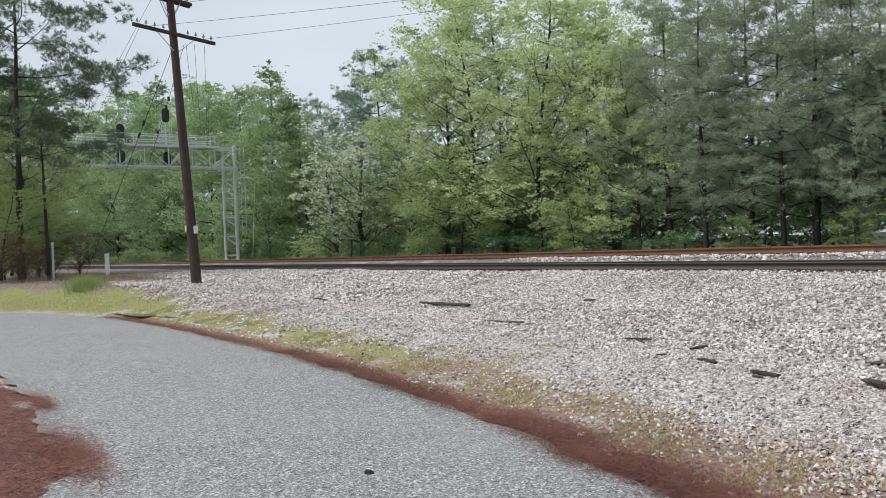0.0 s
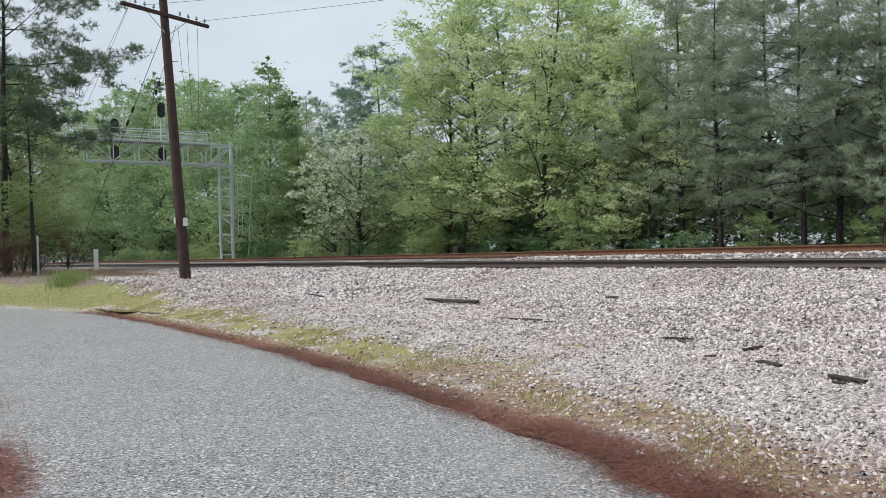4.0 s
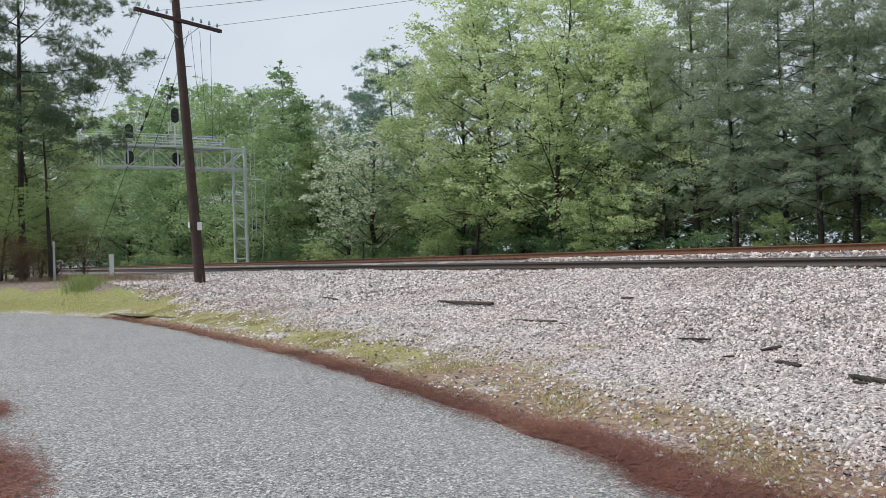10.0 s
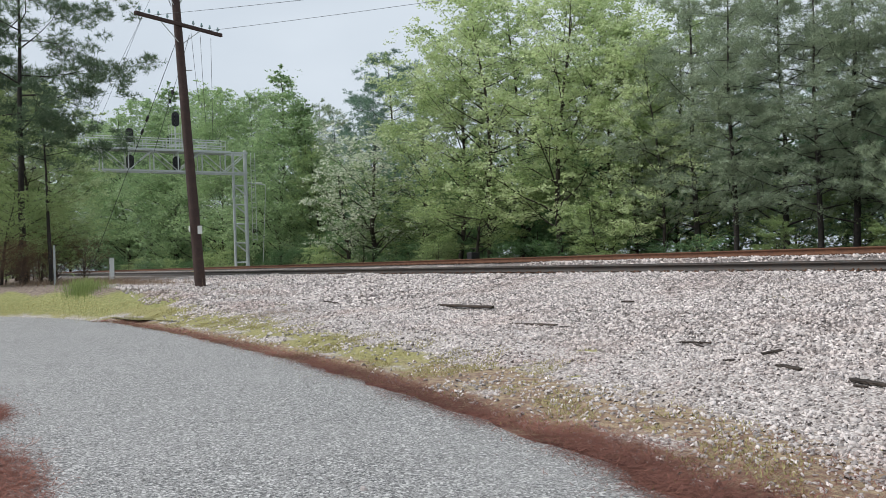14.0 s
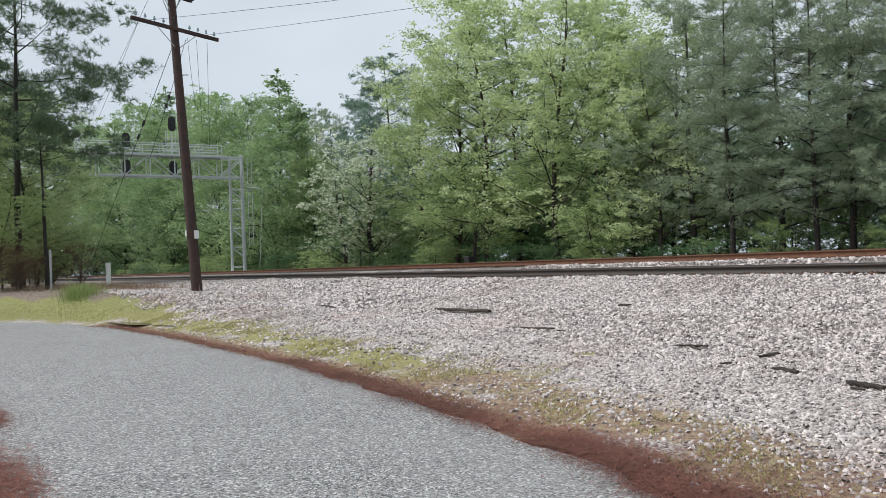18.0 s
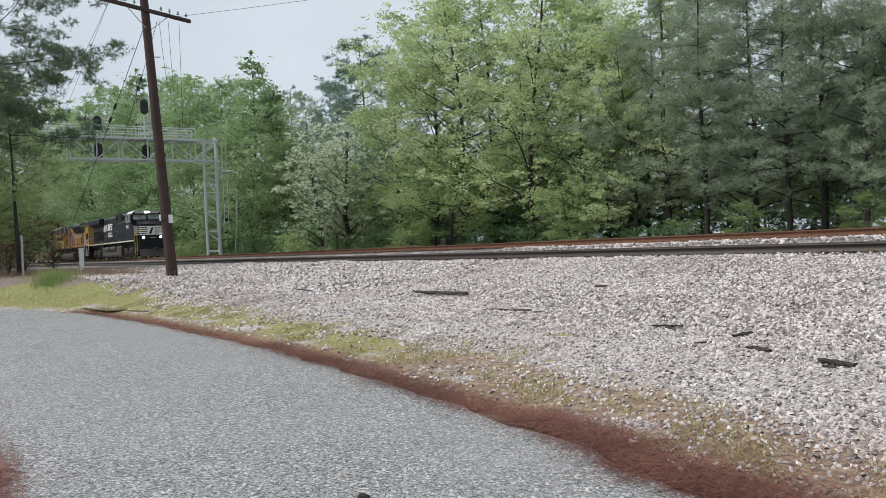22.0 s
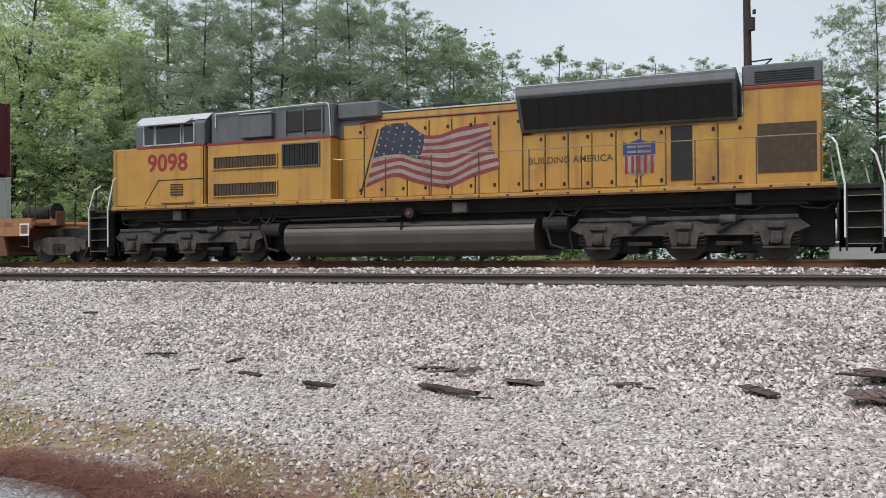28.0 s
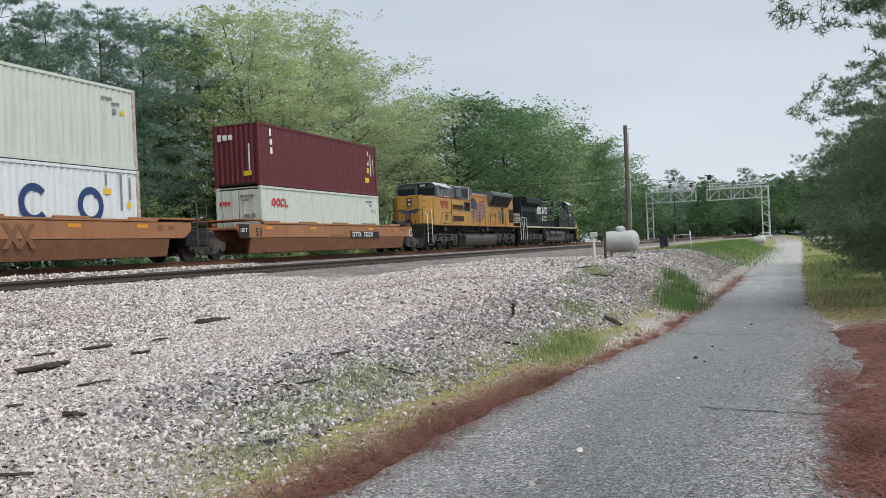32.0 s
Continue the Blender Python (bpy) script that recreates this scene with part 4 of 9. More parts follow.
for k in range(12):
    plant("shrub_b", 48 + k * 5.5, 32 + low.uniform(-1, 1), low.uniform(4.0, 6.5), 1.1)
for x, h in ((104, 4.5), (109, 5), (114, 5.5), (119, 5), (124, 6), (130, 6)):
    plant("shrub_b", x, 29.5 + 0.01 * x, h, 1.2)
# far trees past the bend, the trees by the road on the left, and the pines beside the road on the right
past_bend = [
    ("far_broad", 236, 24, 6), ("far_broad", 240, 14, 6), ("far_broad", 244, 4, 6), ("far_broad", 246, -6, 6), ("far_broad", 240, -15, 6),
    ("far_broad", 232, -24, 6), ("far_broad", 226, 30, 6), ("far_broad", 214, 34, 6), ("far_broad", 128, 30, 13), ("far_broad", 150, 34, 14),
    ("far_pine", 175, 33, 15), ("far_broad", 196, 28, 16), ("far_pine", 215, 24, 18), ("far_broad", 228, 16, 17), ("far_pine", 240, 8, 19),
    ("far_broad", 246, -2, 17), ("far_pine", 250, -11, 19), ("far_broad", 240, -22, 18), ("far_pine", 225, -30, 19), ("far_broad", 262, 30, 17),
    ("far_broad", 268, 20, 18), ("far_pine", 272, 10, 18), ("far_broad", 270, 2, 19), ("far_broad", 275, -7, 18), ("far_pine", 272, -16, 19),
]
far_ridge = [
    ("far_broad", 262, -26, 18), ("far_broad", 238, 36, 15), ("far_broad", 205, 40, 14), ("far_broad", 222, -2, 12), ("far_broad", 218, 6, 12),
    ("far_broad", 215, 14, 12), ("far_broad", 226, -10, 13), ("far_broad", 205, -26, 15), ("far_broad", 170, 44, 15), ("far_pine", 110, 36, 14),
    ("broad_b", 96, 31, 10), ("broad_a", 88, 33, 11), ("shrub_a", 100, 29, 4), ("shrub_c", 118, 28, 4), ("shrub_b", 140, 26, 5),
    ("road_pine", -50, 4.5, 20.0), ("slim_pine", -47.5, 5.55, 9.6), ("light_a", -56, 5.3, 12), ("low_oak", -49.2, 3.4, 6.2), ("low_oak", -53, 5.7, 5.0), ("road_pine", -57, 1.5, 19), ("broad_a", -66, 5.5, 13),
    ("broad_b", -78, 7.0, 9), ("shrub_a", -70, 7.0, 4), ("shrub_b", -84, 9.5, 4), ("far_broad", -100, 8, 11), ("far_broad", -130, 10, 13),
]
ridge_foot = [
    ("far_broad", -190, 31, 11), ("far_broad", -170, 33, 11), ("far_broad", -210, 34, 12), ("far_broad", -230, 30, 13), ("far_broad", -250, 36, 14),
    ("broad_b", -63, 7.4, 13.5), ("broad_b", -47, 1.0, 11), ("broad_a", -58, 3.0, 14), ("road_pine", -60, -1, 19), ("shrub_a", -53, 3.9, 5.0),
    ("bare_bush", -54, 6.6, 4.2), ("bare_bush", -46.2, 4.1, 2.7), ("bare_bush", -45.6, 2.9, 2.5), ("bare_bush", -49, 5.2, 2.6), ("bare_bush", -50.5, 4.4, 3.0), ("bare_bush", -57, 8.6, 3.6), ("far_broad", -112, 8, 14), ("far_pine", -120, 4, 17),
    ("far_broad", -145, 12, 16), ("far_pine", -165, 14, 17), ("shrub_a", -70, 8.5, 4), ("road_pine", 18.5, -5.0, 10.5), ("young_pine", 19.0, -3.0, 4.2),
    ("young_pine", 21.5, -3.4, 4.6), ("young_pine", 24, -3.0, 4.4), ("young_pine", 26.5, -3.5, 5.0), ("young_pine", 29, -3.1, 5.0),
    ("young_pine", 43, -3.8, 6),
]
by_the_road = [
    ("young_pine", 34, -3.2, 5.4), ("road_pine", 33, -5.2, 9.5), ("young_pine", 38, -4.0, 6), ("road_pine", 46, -6.4, 9), ("pine_a", 58, -7.6, 11),
    ("far_pine", 75, -9, 12), ("far_pine", 95, -12, 13), ("far_broad", 120, -14, 12), ("far_pine", 150, -17, 14), ("pine_a", 4, -20, 15),
    ("pine_b", -6, -22, 14), ("pine_a", -14, -24, 16), ("pine_b", -24, -26, 15), ("pine_a", -35, -28, 16), ("pine_b", 11, -18, 15),
]
for kind, x, y, h in past_bend + far_ridge + ridge_foot + by_the_road:
    plant(kind, x, y, h)
for kind, ob in KIND.items():
    if kind not in used:
        plant(kind, 0, 75 + len(used), SIZE[kind])

# ---- the train ----
M.update({
    "yellow": material("weathered_armour_yellow", (0.47, 0.262, 0.055), 0.5, 0, [((0.38, 0.18, 0.05), 0.9, 0.42, 0.7, 0.75), ((0.22, 0.13, 0.06), 6, 0.58, 0.8, 0.5), ((0.16, 0.085, 0.06), 0.45, 0.56, 0.72, 0.6)], 0.06, 25, 0, 0, 0.4, 0.15, streak=((0.19, 0.1, 0.045), 0.52, 0.74, 0.55)),
    "loco_grey": material("weathered_dark_grey_paint", (0.105, 0.115, 0.125), 0.55, 0, [((0.06, 0.06, 0.06), 1.5, 0.5, 0.75, 0.6), ((0.17, 0.16, 0.15), 8, 0.58, 0.8, 0.4)], 0.06, 25, streak=((0.05, 0.05, 0.05), 0.5, 0.75, 0.5)),
    "wing_black": material("black_radiator_rib_paint", (0.022, 0.022, 0.024), 0.6, 0, [((0.05, 0.048, 0.045), 2, 0.5, 0.78, 0.5)], 0.05, 20, 0, 0, 0.35),
    "loco_red": material("faded_red_stripe", (0.25, 0.026, 0.026), 0.55, 0, [((0.16, 0.03, 0.025), 3, 0.5, 0.8, 0.5)]),
    "loco_black": material("dusty_black_locomotive_paint", (0.009, 0.0125, 0.019), 0.5, 0, [((0.02, 0.019, 0.019), 1.1, 0.5, 0.78, 0.5), ((0.04, 0.035, 0.03), 5, 0.62, 0.82, 0.3)], 0.05, 18, 0, 0, 0.3, 0.0, streak=((0.035, 0.031, 0.028), 0.52, 0.75, 0.5)),
    "under": material("grimy_running_gear", (0.022, 0.02, 0.018), 0.85, 0.1, [((0.055, 0.047, 0.04), 2.2, 0.42, 0.72, 0.6), ((0.018, 0.016, 0.015), 9, 0.5, 0.75, 0.6)], 0.3, 30, 0.15),
    "tank": material("dusty_fuel_tank_paint", (0.06, 0.052, 0.043), 0.42, 0, [((0.1, 0.086, 0.068), 0.8, 0.45, 0.75, 0.7), ((0.04, 0.035, 0.03), 6, 0.55, 0.8, 0.5)], 0.08, 20),
    "side_frame": material("dusty_cast_truck_frame", (0.06, 0.054, 0.05), 0.85, 0.1, [((0.15, 0.13, 0.115), 3, 0.45, 0.72, 0.7), ((0.025, 0.022, 0.02), 11, 0.5, 0.75, 0.6)], 0.4, 30),
    # near-black for black fittings, and as painted shade in louvres and below frames
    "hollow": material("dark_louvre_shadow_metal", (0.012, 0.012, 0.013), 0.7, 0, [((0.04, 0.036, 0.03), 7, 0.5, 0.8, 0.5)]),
    "brown_grille": material("rust_dusted_grille", (0.06, 0.042, 0.026), 0.7, 0, [((0.13, 0.085, 0.05), 6, 0.45, 0.75, 0.6)]),
    "roof_pale": material("sun_bleached_roof_metal", (0.5, 0.52, 0.53), 0.5, 0.1, [((0.3, 0.31, 0.31), 2.5, 0.5, 0.8, 0.6)]),
    "white_paint": material("white_lettering_paint", (0.78, 0.78, 0.76), 0.5, 0, [((0.5, 0.48, 0.45), 6, 0.55, 0.8, 0.5)]),
    "cream_stripe": material("dusty_cream_sill_stripe", (0.6, 0.55, 0.44), 0.6, 0, [((0.3, 0.26, 0.2), 4, 0.5, 0.8, 0.6)]),
    "rail_white": material("white_handrail_paint", (0.72, 0.73, 0.7), 0.45),
    "rail_yellow": material("yellow_handrail_paint", (0.72, 0.55, 0.1), 0.45),
    "blue": material("shield_blue_paint", (0.025, 0.05, 0.16), 0.5, 0, [((0.08, 0.1, 0.17), 5, 0.5, 0.8, 0.5)]),
    "flag_red": material("faded_flag_red", (0.19, 0.03, 0.036), 0.55, 0, [((0.26, 0.1, 0.09), 4, 0.45, 0.75, 0.5), ((0.07, 0.02, 0.025), 1.5, 0.5, 0.68, 0.7)]),
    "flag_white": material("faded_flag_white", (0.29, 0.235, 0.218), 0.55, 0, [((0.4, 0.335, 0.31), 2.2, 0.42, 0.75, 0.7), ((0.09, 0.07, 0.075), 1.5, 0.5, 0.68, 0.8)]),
    "flag_blue": material("faded_flag_blue", (0.018, 0.024, 0.05), 0.55, 0, [((0.07, 0.08, 0.1), 3, 0.45, 0.75, 0.5)]),
    "dark_letter": material("dark_brown_lettering", (0.09, 0.055, 0.02), 0.6),
    "cab_glass": material("dark_cab_glass", (0.02, 0.024, 0.026), 0.08, 0, (), 0, 1, 0, 0, 0.6),
    # windshield glass, base colour lifted to carry some of the sky's reflection
    "front_glass": material("sky_toned_windshield", (0.16, 0.2, 0.22), 0.05, 0, (), 0, 1, 0, 0, 1.0, 0.6),
    "rail_dull": material("worn_cream_handrail_paint", (0.27, 0.22, 0.14), 0.5),
    "box_red": material("dull_maroon_container_paint", (0.115, 0.016, 0.022), 0.5, 0, [((0.16, 0.04, 0.04), 2, 0.5, 0.75, 0.5), ((0.07, 0.02, 0.02), 7, 0.55, 0.8, 0.4)], 0.05, 20, streak=((0.07, 0.018, 0.02), 0.5, 0.75, 0.5)),
    "box_mint": material("pale_grey_green_container_paint", (0.58, 0.63, 0.57), 0.5, 0, [((0.45, 0.48, 0.42), 1.6, 0.5, 0.75, 0.4), ((0.3, 0.22, 0.15), 8, 0.66, 0.82, 0.5)], 0.05, 20, streak=((0.36, 0.35, 0.29), 0.52, 0.75, 0.5)),
    "box_white": material("white_container_paint", (0.7, 0.74, 0.76), 0.5, 0, [((0.55, 0.57, 0.57), 1.6, 0.5, 0.75, 0.4), ((0.3, 0.2, 0.14), 9, 0.68, 0.82, 0.5)], 0.05, 20, streak=((0.42, 0.41, 0.38), 0.52, 0.75, 0.5)),
    "box_frame": material("rust_streaked_container_post", (0.5, 0.44, 0.38), 0.6, 0, [((0.28, 0.13, 0.07), 4, 0.45, 0.7, 0.8)], 0.1, 20),
    "well": material("oxide_brown_well_car_paint", (0.33, 0.15, 0.07), 0.6, 0, [((0.42, 0.21, 0.105), 0.9, 0.45, 0.7, 0.6), ((0.17, 0.085, 0.05), 4, 0.55, 0.78, 0.5), ((0.5, 0.3, 0.18), 9, 0.64, 0.8, 0.35)], 0.08, 20, streak=((0.17, 0.09, 0.055), 0.52, 0.74, 0.55)),
    # the well car's brown again, at roughly 0.6 of its value
    "well_low": material("darker_well_car_paint", (0.2, 0.09, 0.045), 0.65, 0, [((0.27, 0.14, 0.08), 1.1, 0.45, 0.7, 0.6), ((0.1, 0.055, 0.035), 4, 0.5, 0.78, 0.6)], 0.08, 20),
    "orange": material("orange_marking_paint", (0.7, 0.3, 0.03), 0.5),
    "warn_yellow": material("warning_yellow_label", (0.75, 0.5, 0.03), 0.5),
    "letter_blue": material("dark_blue_lettering_paint", (0.02, 0.05, 0.15), 0.5),
    "letter_red": material("bright_red_lettering_paint", (0.6, 0.02, 0.06), 0.5),
    "grey_letter": material("grey_stencil_paint", (0.2, 0.21, 0.21), 0.6),
    "wheel": material("rolling_wheel_steel", (0.06, 0.05, 0.045), 0.55, 0.5, [((0.12, 0.09, 0.07), 8, 0.5, 0.75, 0.5)]),
})


def glowing(name, colour, strength):
    m = bpy.data.materials.new(name)
    m.use_nodes = True
    b = m.node_tree.nodes["Principled BSDF"]
    b.inputs["Base Color"].default_value = (0.9, 0.9, 0.85, 1)
    b.inputs["Emission Color"].default_value, b.inputs["Emission Strength"].default_value = (*colour, 1), strength
    return m


M["headlight"] = glowing("lit_headlight_glass", (1.0, 0.9, 0.7), 14.0)
M["class_light"] = glowing("lit_roof_lamp_glass", (1.0, 0.86, 0.62), 5.0)


def word(text, size, bold=0.0):
    """The mesh of a word in the built-in font, standing in the x-z plane and read from -y, its lower left at the origin."""
    cu = bpy.data.curves.new("word", "FONT")
    cu.body, cu.size, cu.offset, cu.resolution_u = text, size, bold, 3
    ob = new("word", cu)
    me = bpy.data.meshes.new_from_object(ob.evaluated_get(bpy.context.evaluated_depsgraph_get()))
    bpy.data.objects.remove(ob)
    me.transform(pose(0, 0, 0, 90))
    return me


def letter(text, size, at, mat, parent, name="lettering", bold=0.0, stretch=1.0, turn=None, label=""):
    me = word(text, size, bold)
    me.transform(Matrix.Translation(at) @ (turn or Matrix()) @ Matrix.Diagonal((stretch, 1, 1, 1)))
    return part(name, me, M[mat], parent, label)


def bars(rects, y, mat, parent, name="marking", label=""):
    """Flat painted bars on a side at y: (x, z, width, height, slant)."""
    for x, z, w, h, *k in rects:
        bm = bmesh.new()
        k = k[0] if k else 0.0
        bm.faces.new([bm.verts.new(q) for q in ((x, y, z), (x + w, y, z), (x + w + k, y, z + h), (x + k, y, z + h))])
        last = part(name, bm, M[mat], parent, label)
    return last


def coil(x, y, z0, z1, radius, wire=0.018, turns=4.5):
    """One coil spring, wound as a single rod."""
    bm = bmesh.new()
    n, rings = int(turns * 9), []
    for k in range(n + 1):
        a, z = k * turns * 2 * math.pi / n, z0 + (z1 - z0) * k / n
        rings.append([bm.verts.new((x + (radius + wire * math.cos(b)) * math.cos(a), y + (radius + wire * math.cos(b)) * math.sin(a), z + wire * math.sin(b))) for b in (0, 1.257, 2.513, 3.77, 5.027)])
    for p, q in zip(rings, rings[1:]):
        for j in range(5):
            bm.faces.new((p[j], p[(j + 1) % 5], q[(j + 1) % 5], q[j]))
    return bm


def grille(x0, x1, z0, z1, y, parent, mat="hollow", slats=10, upright=False, name="grille", frame_mat=None):
    """A grille on the near side: slats over a flat plate, its hollow colour standing in for a recess's shade; y is the
    wall's face.
    """
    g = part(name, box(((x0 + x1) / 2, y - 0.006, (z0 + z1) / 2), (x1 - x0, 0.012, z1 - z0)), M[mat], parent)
    bm = bmesh.new()
    for k in range(slats):
        q = (k + 0.5) / slats
        if upright:
            put_box(bm, (x0 + (x1 - x0) * q, y - 0.022, (z0 + z1) / 2), ((x1 - x0) / slats * 0.28, 0.024, z1 - z0))
        else:
            put_box(bm, ((x0 + x1) / 2, y - 0.022, z0 + (z1 - z0) * q), (x1 - x0, 0.024, (z1 - z0) / slats * 0.4))
    part("slat", bm, M["brown_grille" if mat == "brown_grille" else "under"], g)
    if frame_mat:
        bm = bmesh.new()
        w = 0.035
        for c, s in (((x0 + x1) / 2, (x1 - x0 + 2 * w)), ):
            put_box(bm, (c, y - 0.02, z0 - w / 2), (s, 0.04, w))
            put_box(bm, (c, y - 0.02, z1 + w / 2), (s, 0.04, w))
        for x in (x0 - w / 2, x1 + w / 2):
            put_box(bm, (x, y - 0.02, (z0 + z1) / 2), (w, 0.04, z1 - z0))
        part("grille_frame", bm, M[frame_mat], g)
    return g


def wheelset(parent, x, radius=0.53):
    """Two wheels on an axle; it turns about its own origin."""
    bm = bmesh.new()
    put_rod(bm, (0, -0.7, 0), (0, 0.7, 0), 0.09, n=10)
    for s in (-1, 1):
        put_rod(bm, (0, s * 0.69, 0), (0, s * 0.82, 0), radius, n=32)
        put_rod(bm, (0, s * 0.66, 0), (0, s * 0.69, 0), radius + 0.028, n=32)
        put_rod(bm, (0, s * 0.82, 0), (0, s * 0.83, 0), radius * 0.82, n=24)
        put_rod(bm, (0, s * 0.83, 0), (0, s * 0.9, 0), 0.14, n=12)
        for k in range(6):
            a = k * math.pi / 3
            put_box(bm, (math.cos(a) * 0.3, s * 0.835, math.sin(a) * 0.3), (0.09, 0.02, 0.09))
    w = part("wheel", bm, M["wheel"], parent)
    w.location = (x, 0, radius)
    wheels.append((w, x, radius))
    return w


wheels, movers = [], []


def loco_truck(parent, x, axles, name="truck"):
    """A three-axle truck: cast side frames with arched pedestals, springs, journal boxes and brake gear."""
    t = part(name, box((x, 0, 0.62), (3.0, 1.3, 0.3)), M["under"], parent)
    # bolster and motors also close the frame's gaps; near-black stands for shade
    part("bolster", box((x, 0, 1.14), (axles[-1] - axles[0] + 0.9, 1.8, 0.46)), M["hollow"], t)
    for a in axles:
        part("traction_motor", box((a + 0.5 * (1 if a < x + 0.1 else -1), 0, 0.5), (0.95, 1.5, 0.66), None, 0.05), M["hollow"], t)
    lo, hi = axles[0] - 0.75, axles[-1] + 0.75
    for s in (-1, 1):
        out = [(lo, 0.78), (lo + 0.25, 0.98), (axles[0] + 0.55, 1.0), (axles[0] + 0.95, 0.86), (axles[1] - 0.5, 0.86), (axles[1] - 0.25, 1.0), (axles[1] + 0.25, 1.0), (axles[1] + 0.5, 0.86),
               (axles[2] - 0.95, 0.86), (axles[2] - 0.55, 1.0), (hi - 0.25, 0.98), (hi, 0.78)]
        for a in axles[::-1]:
            out += [(a + 0.34, 0.62), (a + 0.3, 0.34), (a + 0.16, 0.34), (a + 0.14, 0.58), (a - 0.14, 0.58), (a - 0.16, 0.34), (a - 0.3, 0.34), (a - 0.34, 0.62)]
        part("side_frame", prism(out, "y", s * 1.06, s * 1.2, 0.02), M["side_frame"], t)
        for a in axles:
            bm = bmesh.new()
            put_box(bm, (a, s * 1.17, 0.53), (0.27, 0.2, 0.3), None, 0.03)
            put_rod(bm, (a, s * 1.27, 0.53), (a, s * 1.32, 0.53), 0.13, n=14)
            put_rod(bm, (a, s * 1.32, 0.53), (a, s * 1.34, 0.53), 0.07, n=10)
            part("journal_box", bm, M["side_frame"], t)
            for k in (-0.42, 0.42):
                part("coil_spring", coil(a + k, s * 1.13, 0.34, 0.72, 0.075), M["under"], t)
        for a in ((axles[0] + axles[1]) / 2, (axles[1] + axles[2]) / 2):
            part("damper", rod((a - 0.25, s * 1.24, 0.7), (a + 0.3, s * 1.24, 1.02), 0.06, n=8), M["under"], t)
            part("brake_cylinder", rod((a - 0.2, s * 1.26, 0.98), (a + 0.16, s * 1.26, 0.98), 0.11, n=12), M["side_frame"], t)
            part("brake_hanger", box((a, s * 1.2, 0.4), (0.6, 0.06, 0.1), None, 0.015), M["under"], t)
        part("top_beam", box(((lo + hi) / 2, s * 1.16, 1.02), (hi - lo - 0.5, 0.16, 0.1), None, 0.02), M["side_frame"], t)
        for a in axles:
            part("pedestal_tie", box((a, s * 1.2, 0.3), (0.62, 0.08, 0.06), None, 0.015), M["side_frame"], t)
            part("journal_lug", box((a, s * 1.22, 0.82), (0.42, 0.14, 0.16), None, 0.03), M["side_frame"], t)
        part("sand_pipe", rod((lo + 0.05, s * 1.0, 0.2), (lo - 0.1, s * 1.1, 1.1), 0.03, n=6), M["under"], t)
    for a in axles:
        wheelset(t, a)
    return t


def stanchions(parent, xs, y, z0, z1, mat, top=True, r=0.018):
    h = part("handrail", rod((xs[0], y, z1), (xs[-1], y, z1), r, n=6), M[mat], parent) if top else None
    for x in xs:
        part("stanchion", rod((x, y, z0), (x, y, z1), r * 1.15, n=6), M["side_frame" if mat != "rail_yellow" else mat], parent)
    return h


def tube_rail(parent, pts, mat, name="grab_iron", r=0.02):
    bm = bmesh.new()
    put_path(bm, pts, r)
    return part(name, bm, M[mat], parent)


def steps(parent, x0, x1, y, mat="under", tread="rail_dull"):
    """A step well let into the platform's corner; y is its outer face."""
    s = 1 if y > 0 else -1
    st = part("steps", box(((x0 + x1) / 2, y - s * 0.3, 1.0), (x1 - x0, 0.05, 1.4)), M[mat], parent)
    for x in (x0, x1):
        part("step_side", box((x, y - s * 0.14, 0.95), (0.035, 0.3, 1.5)), M[mat], st)
    for k in range(4):
        tr = part("step", box(((x0 + x1) / 2, y - s * 0.13, 0.36 + k * 0.36), (x1 - x0 - 0.04, 0.28, 0.03)), M["under"], st)
        part("step_edge", box(((x0 + x1) / 2, y + s * 0.012, 0.36 + k * 0.36), (x1 - x0 - 0.04, 0.012, 0.012)), M[tread], tr)
    return st


def coupler(parent, x, way):
    bm = bmesh.new()
    put_box(bm, (x + way * 0.25, 0, 0.85), (0.7, 0.16, 0.18), None, 0.02)
    put_box(bm, (x + way * 0.62, 0.05, 0.85), (0.26, 0.3, 0.3), None, 0.04)
    part("coupler", bm, M["under"], parent)
    for s in (-0.45, -0.62, 0.45, 0.62):
        tube_rail(parent, [(x, s, 1.05), (x + way * 0.12, s, 0.75), (x + way * 0.25, s, 0.6), (x + way * 0.4, s, 0.66)], "hollow", "brake_hose", 0.028)


def vehicle(name, label, category, group="train"):
    ob = thing(name, pose(0, FAR_Y, FAR_TOP), label, category, group)
    movers.append(ob)
    return ob

SIDE, HOOD = 1.54, 0.95


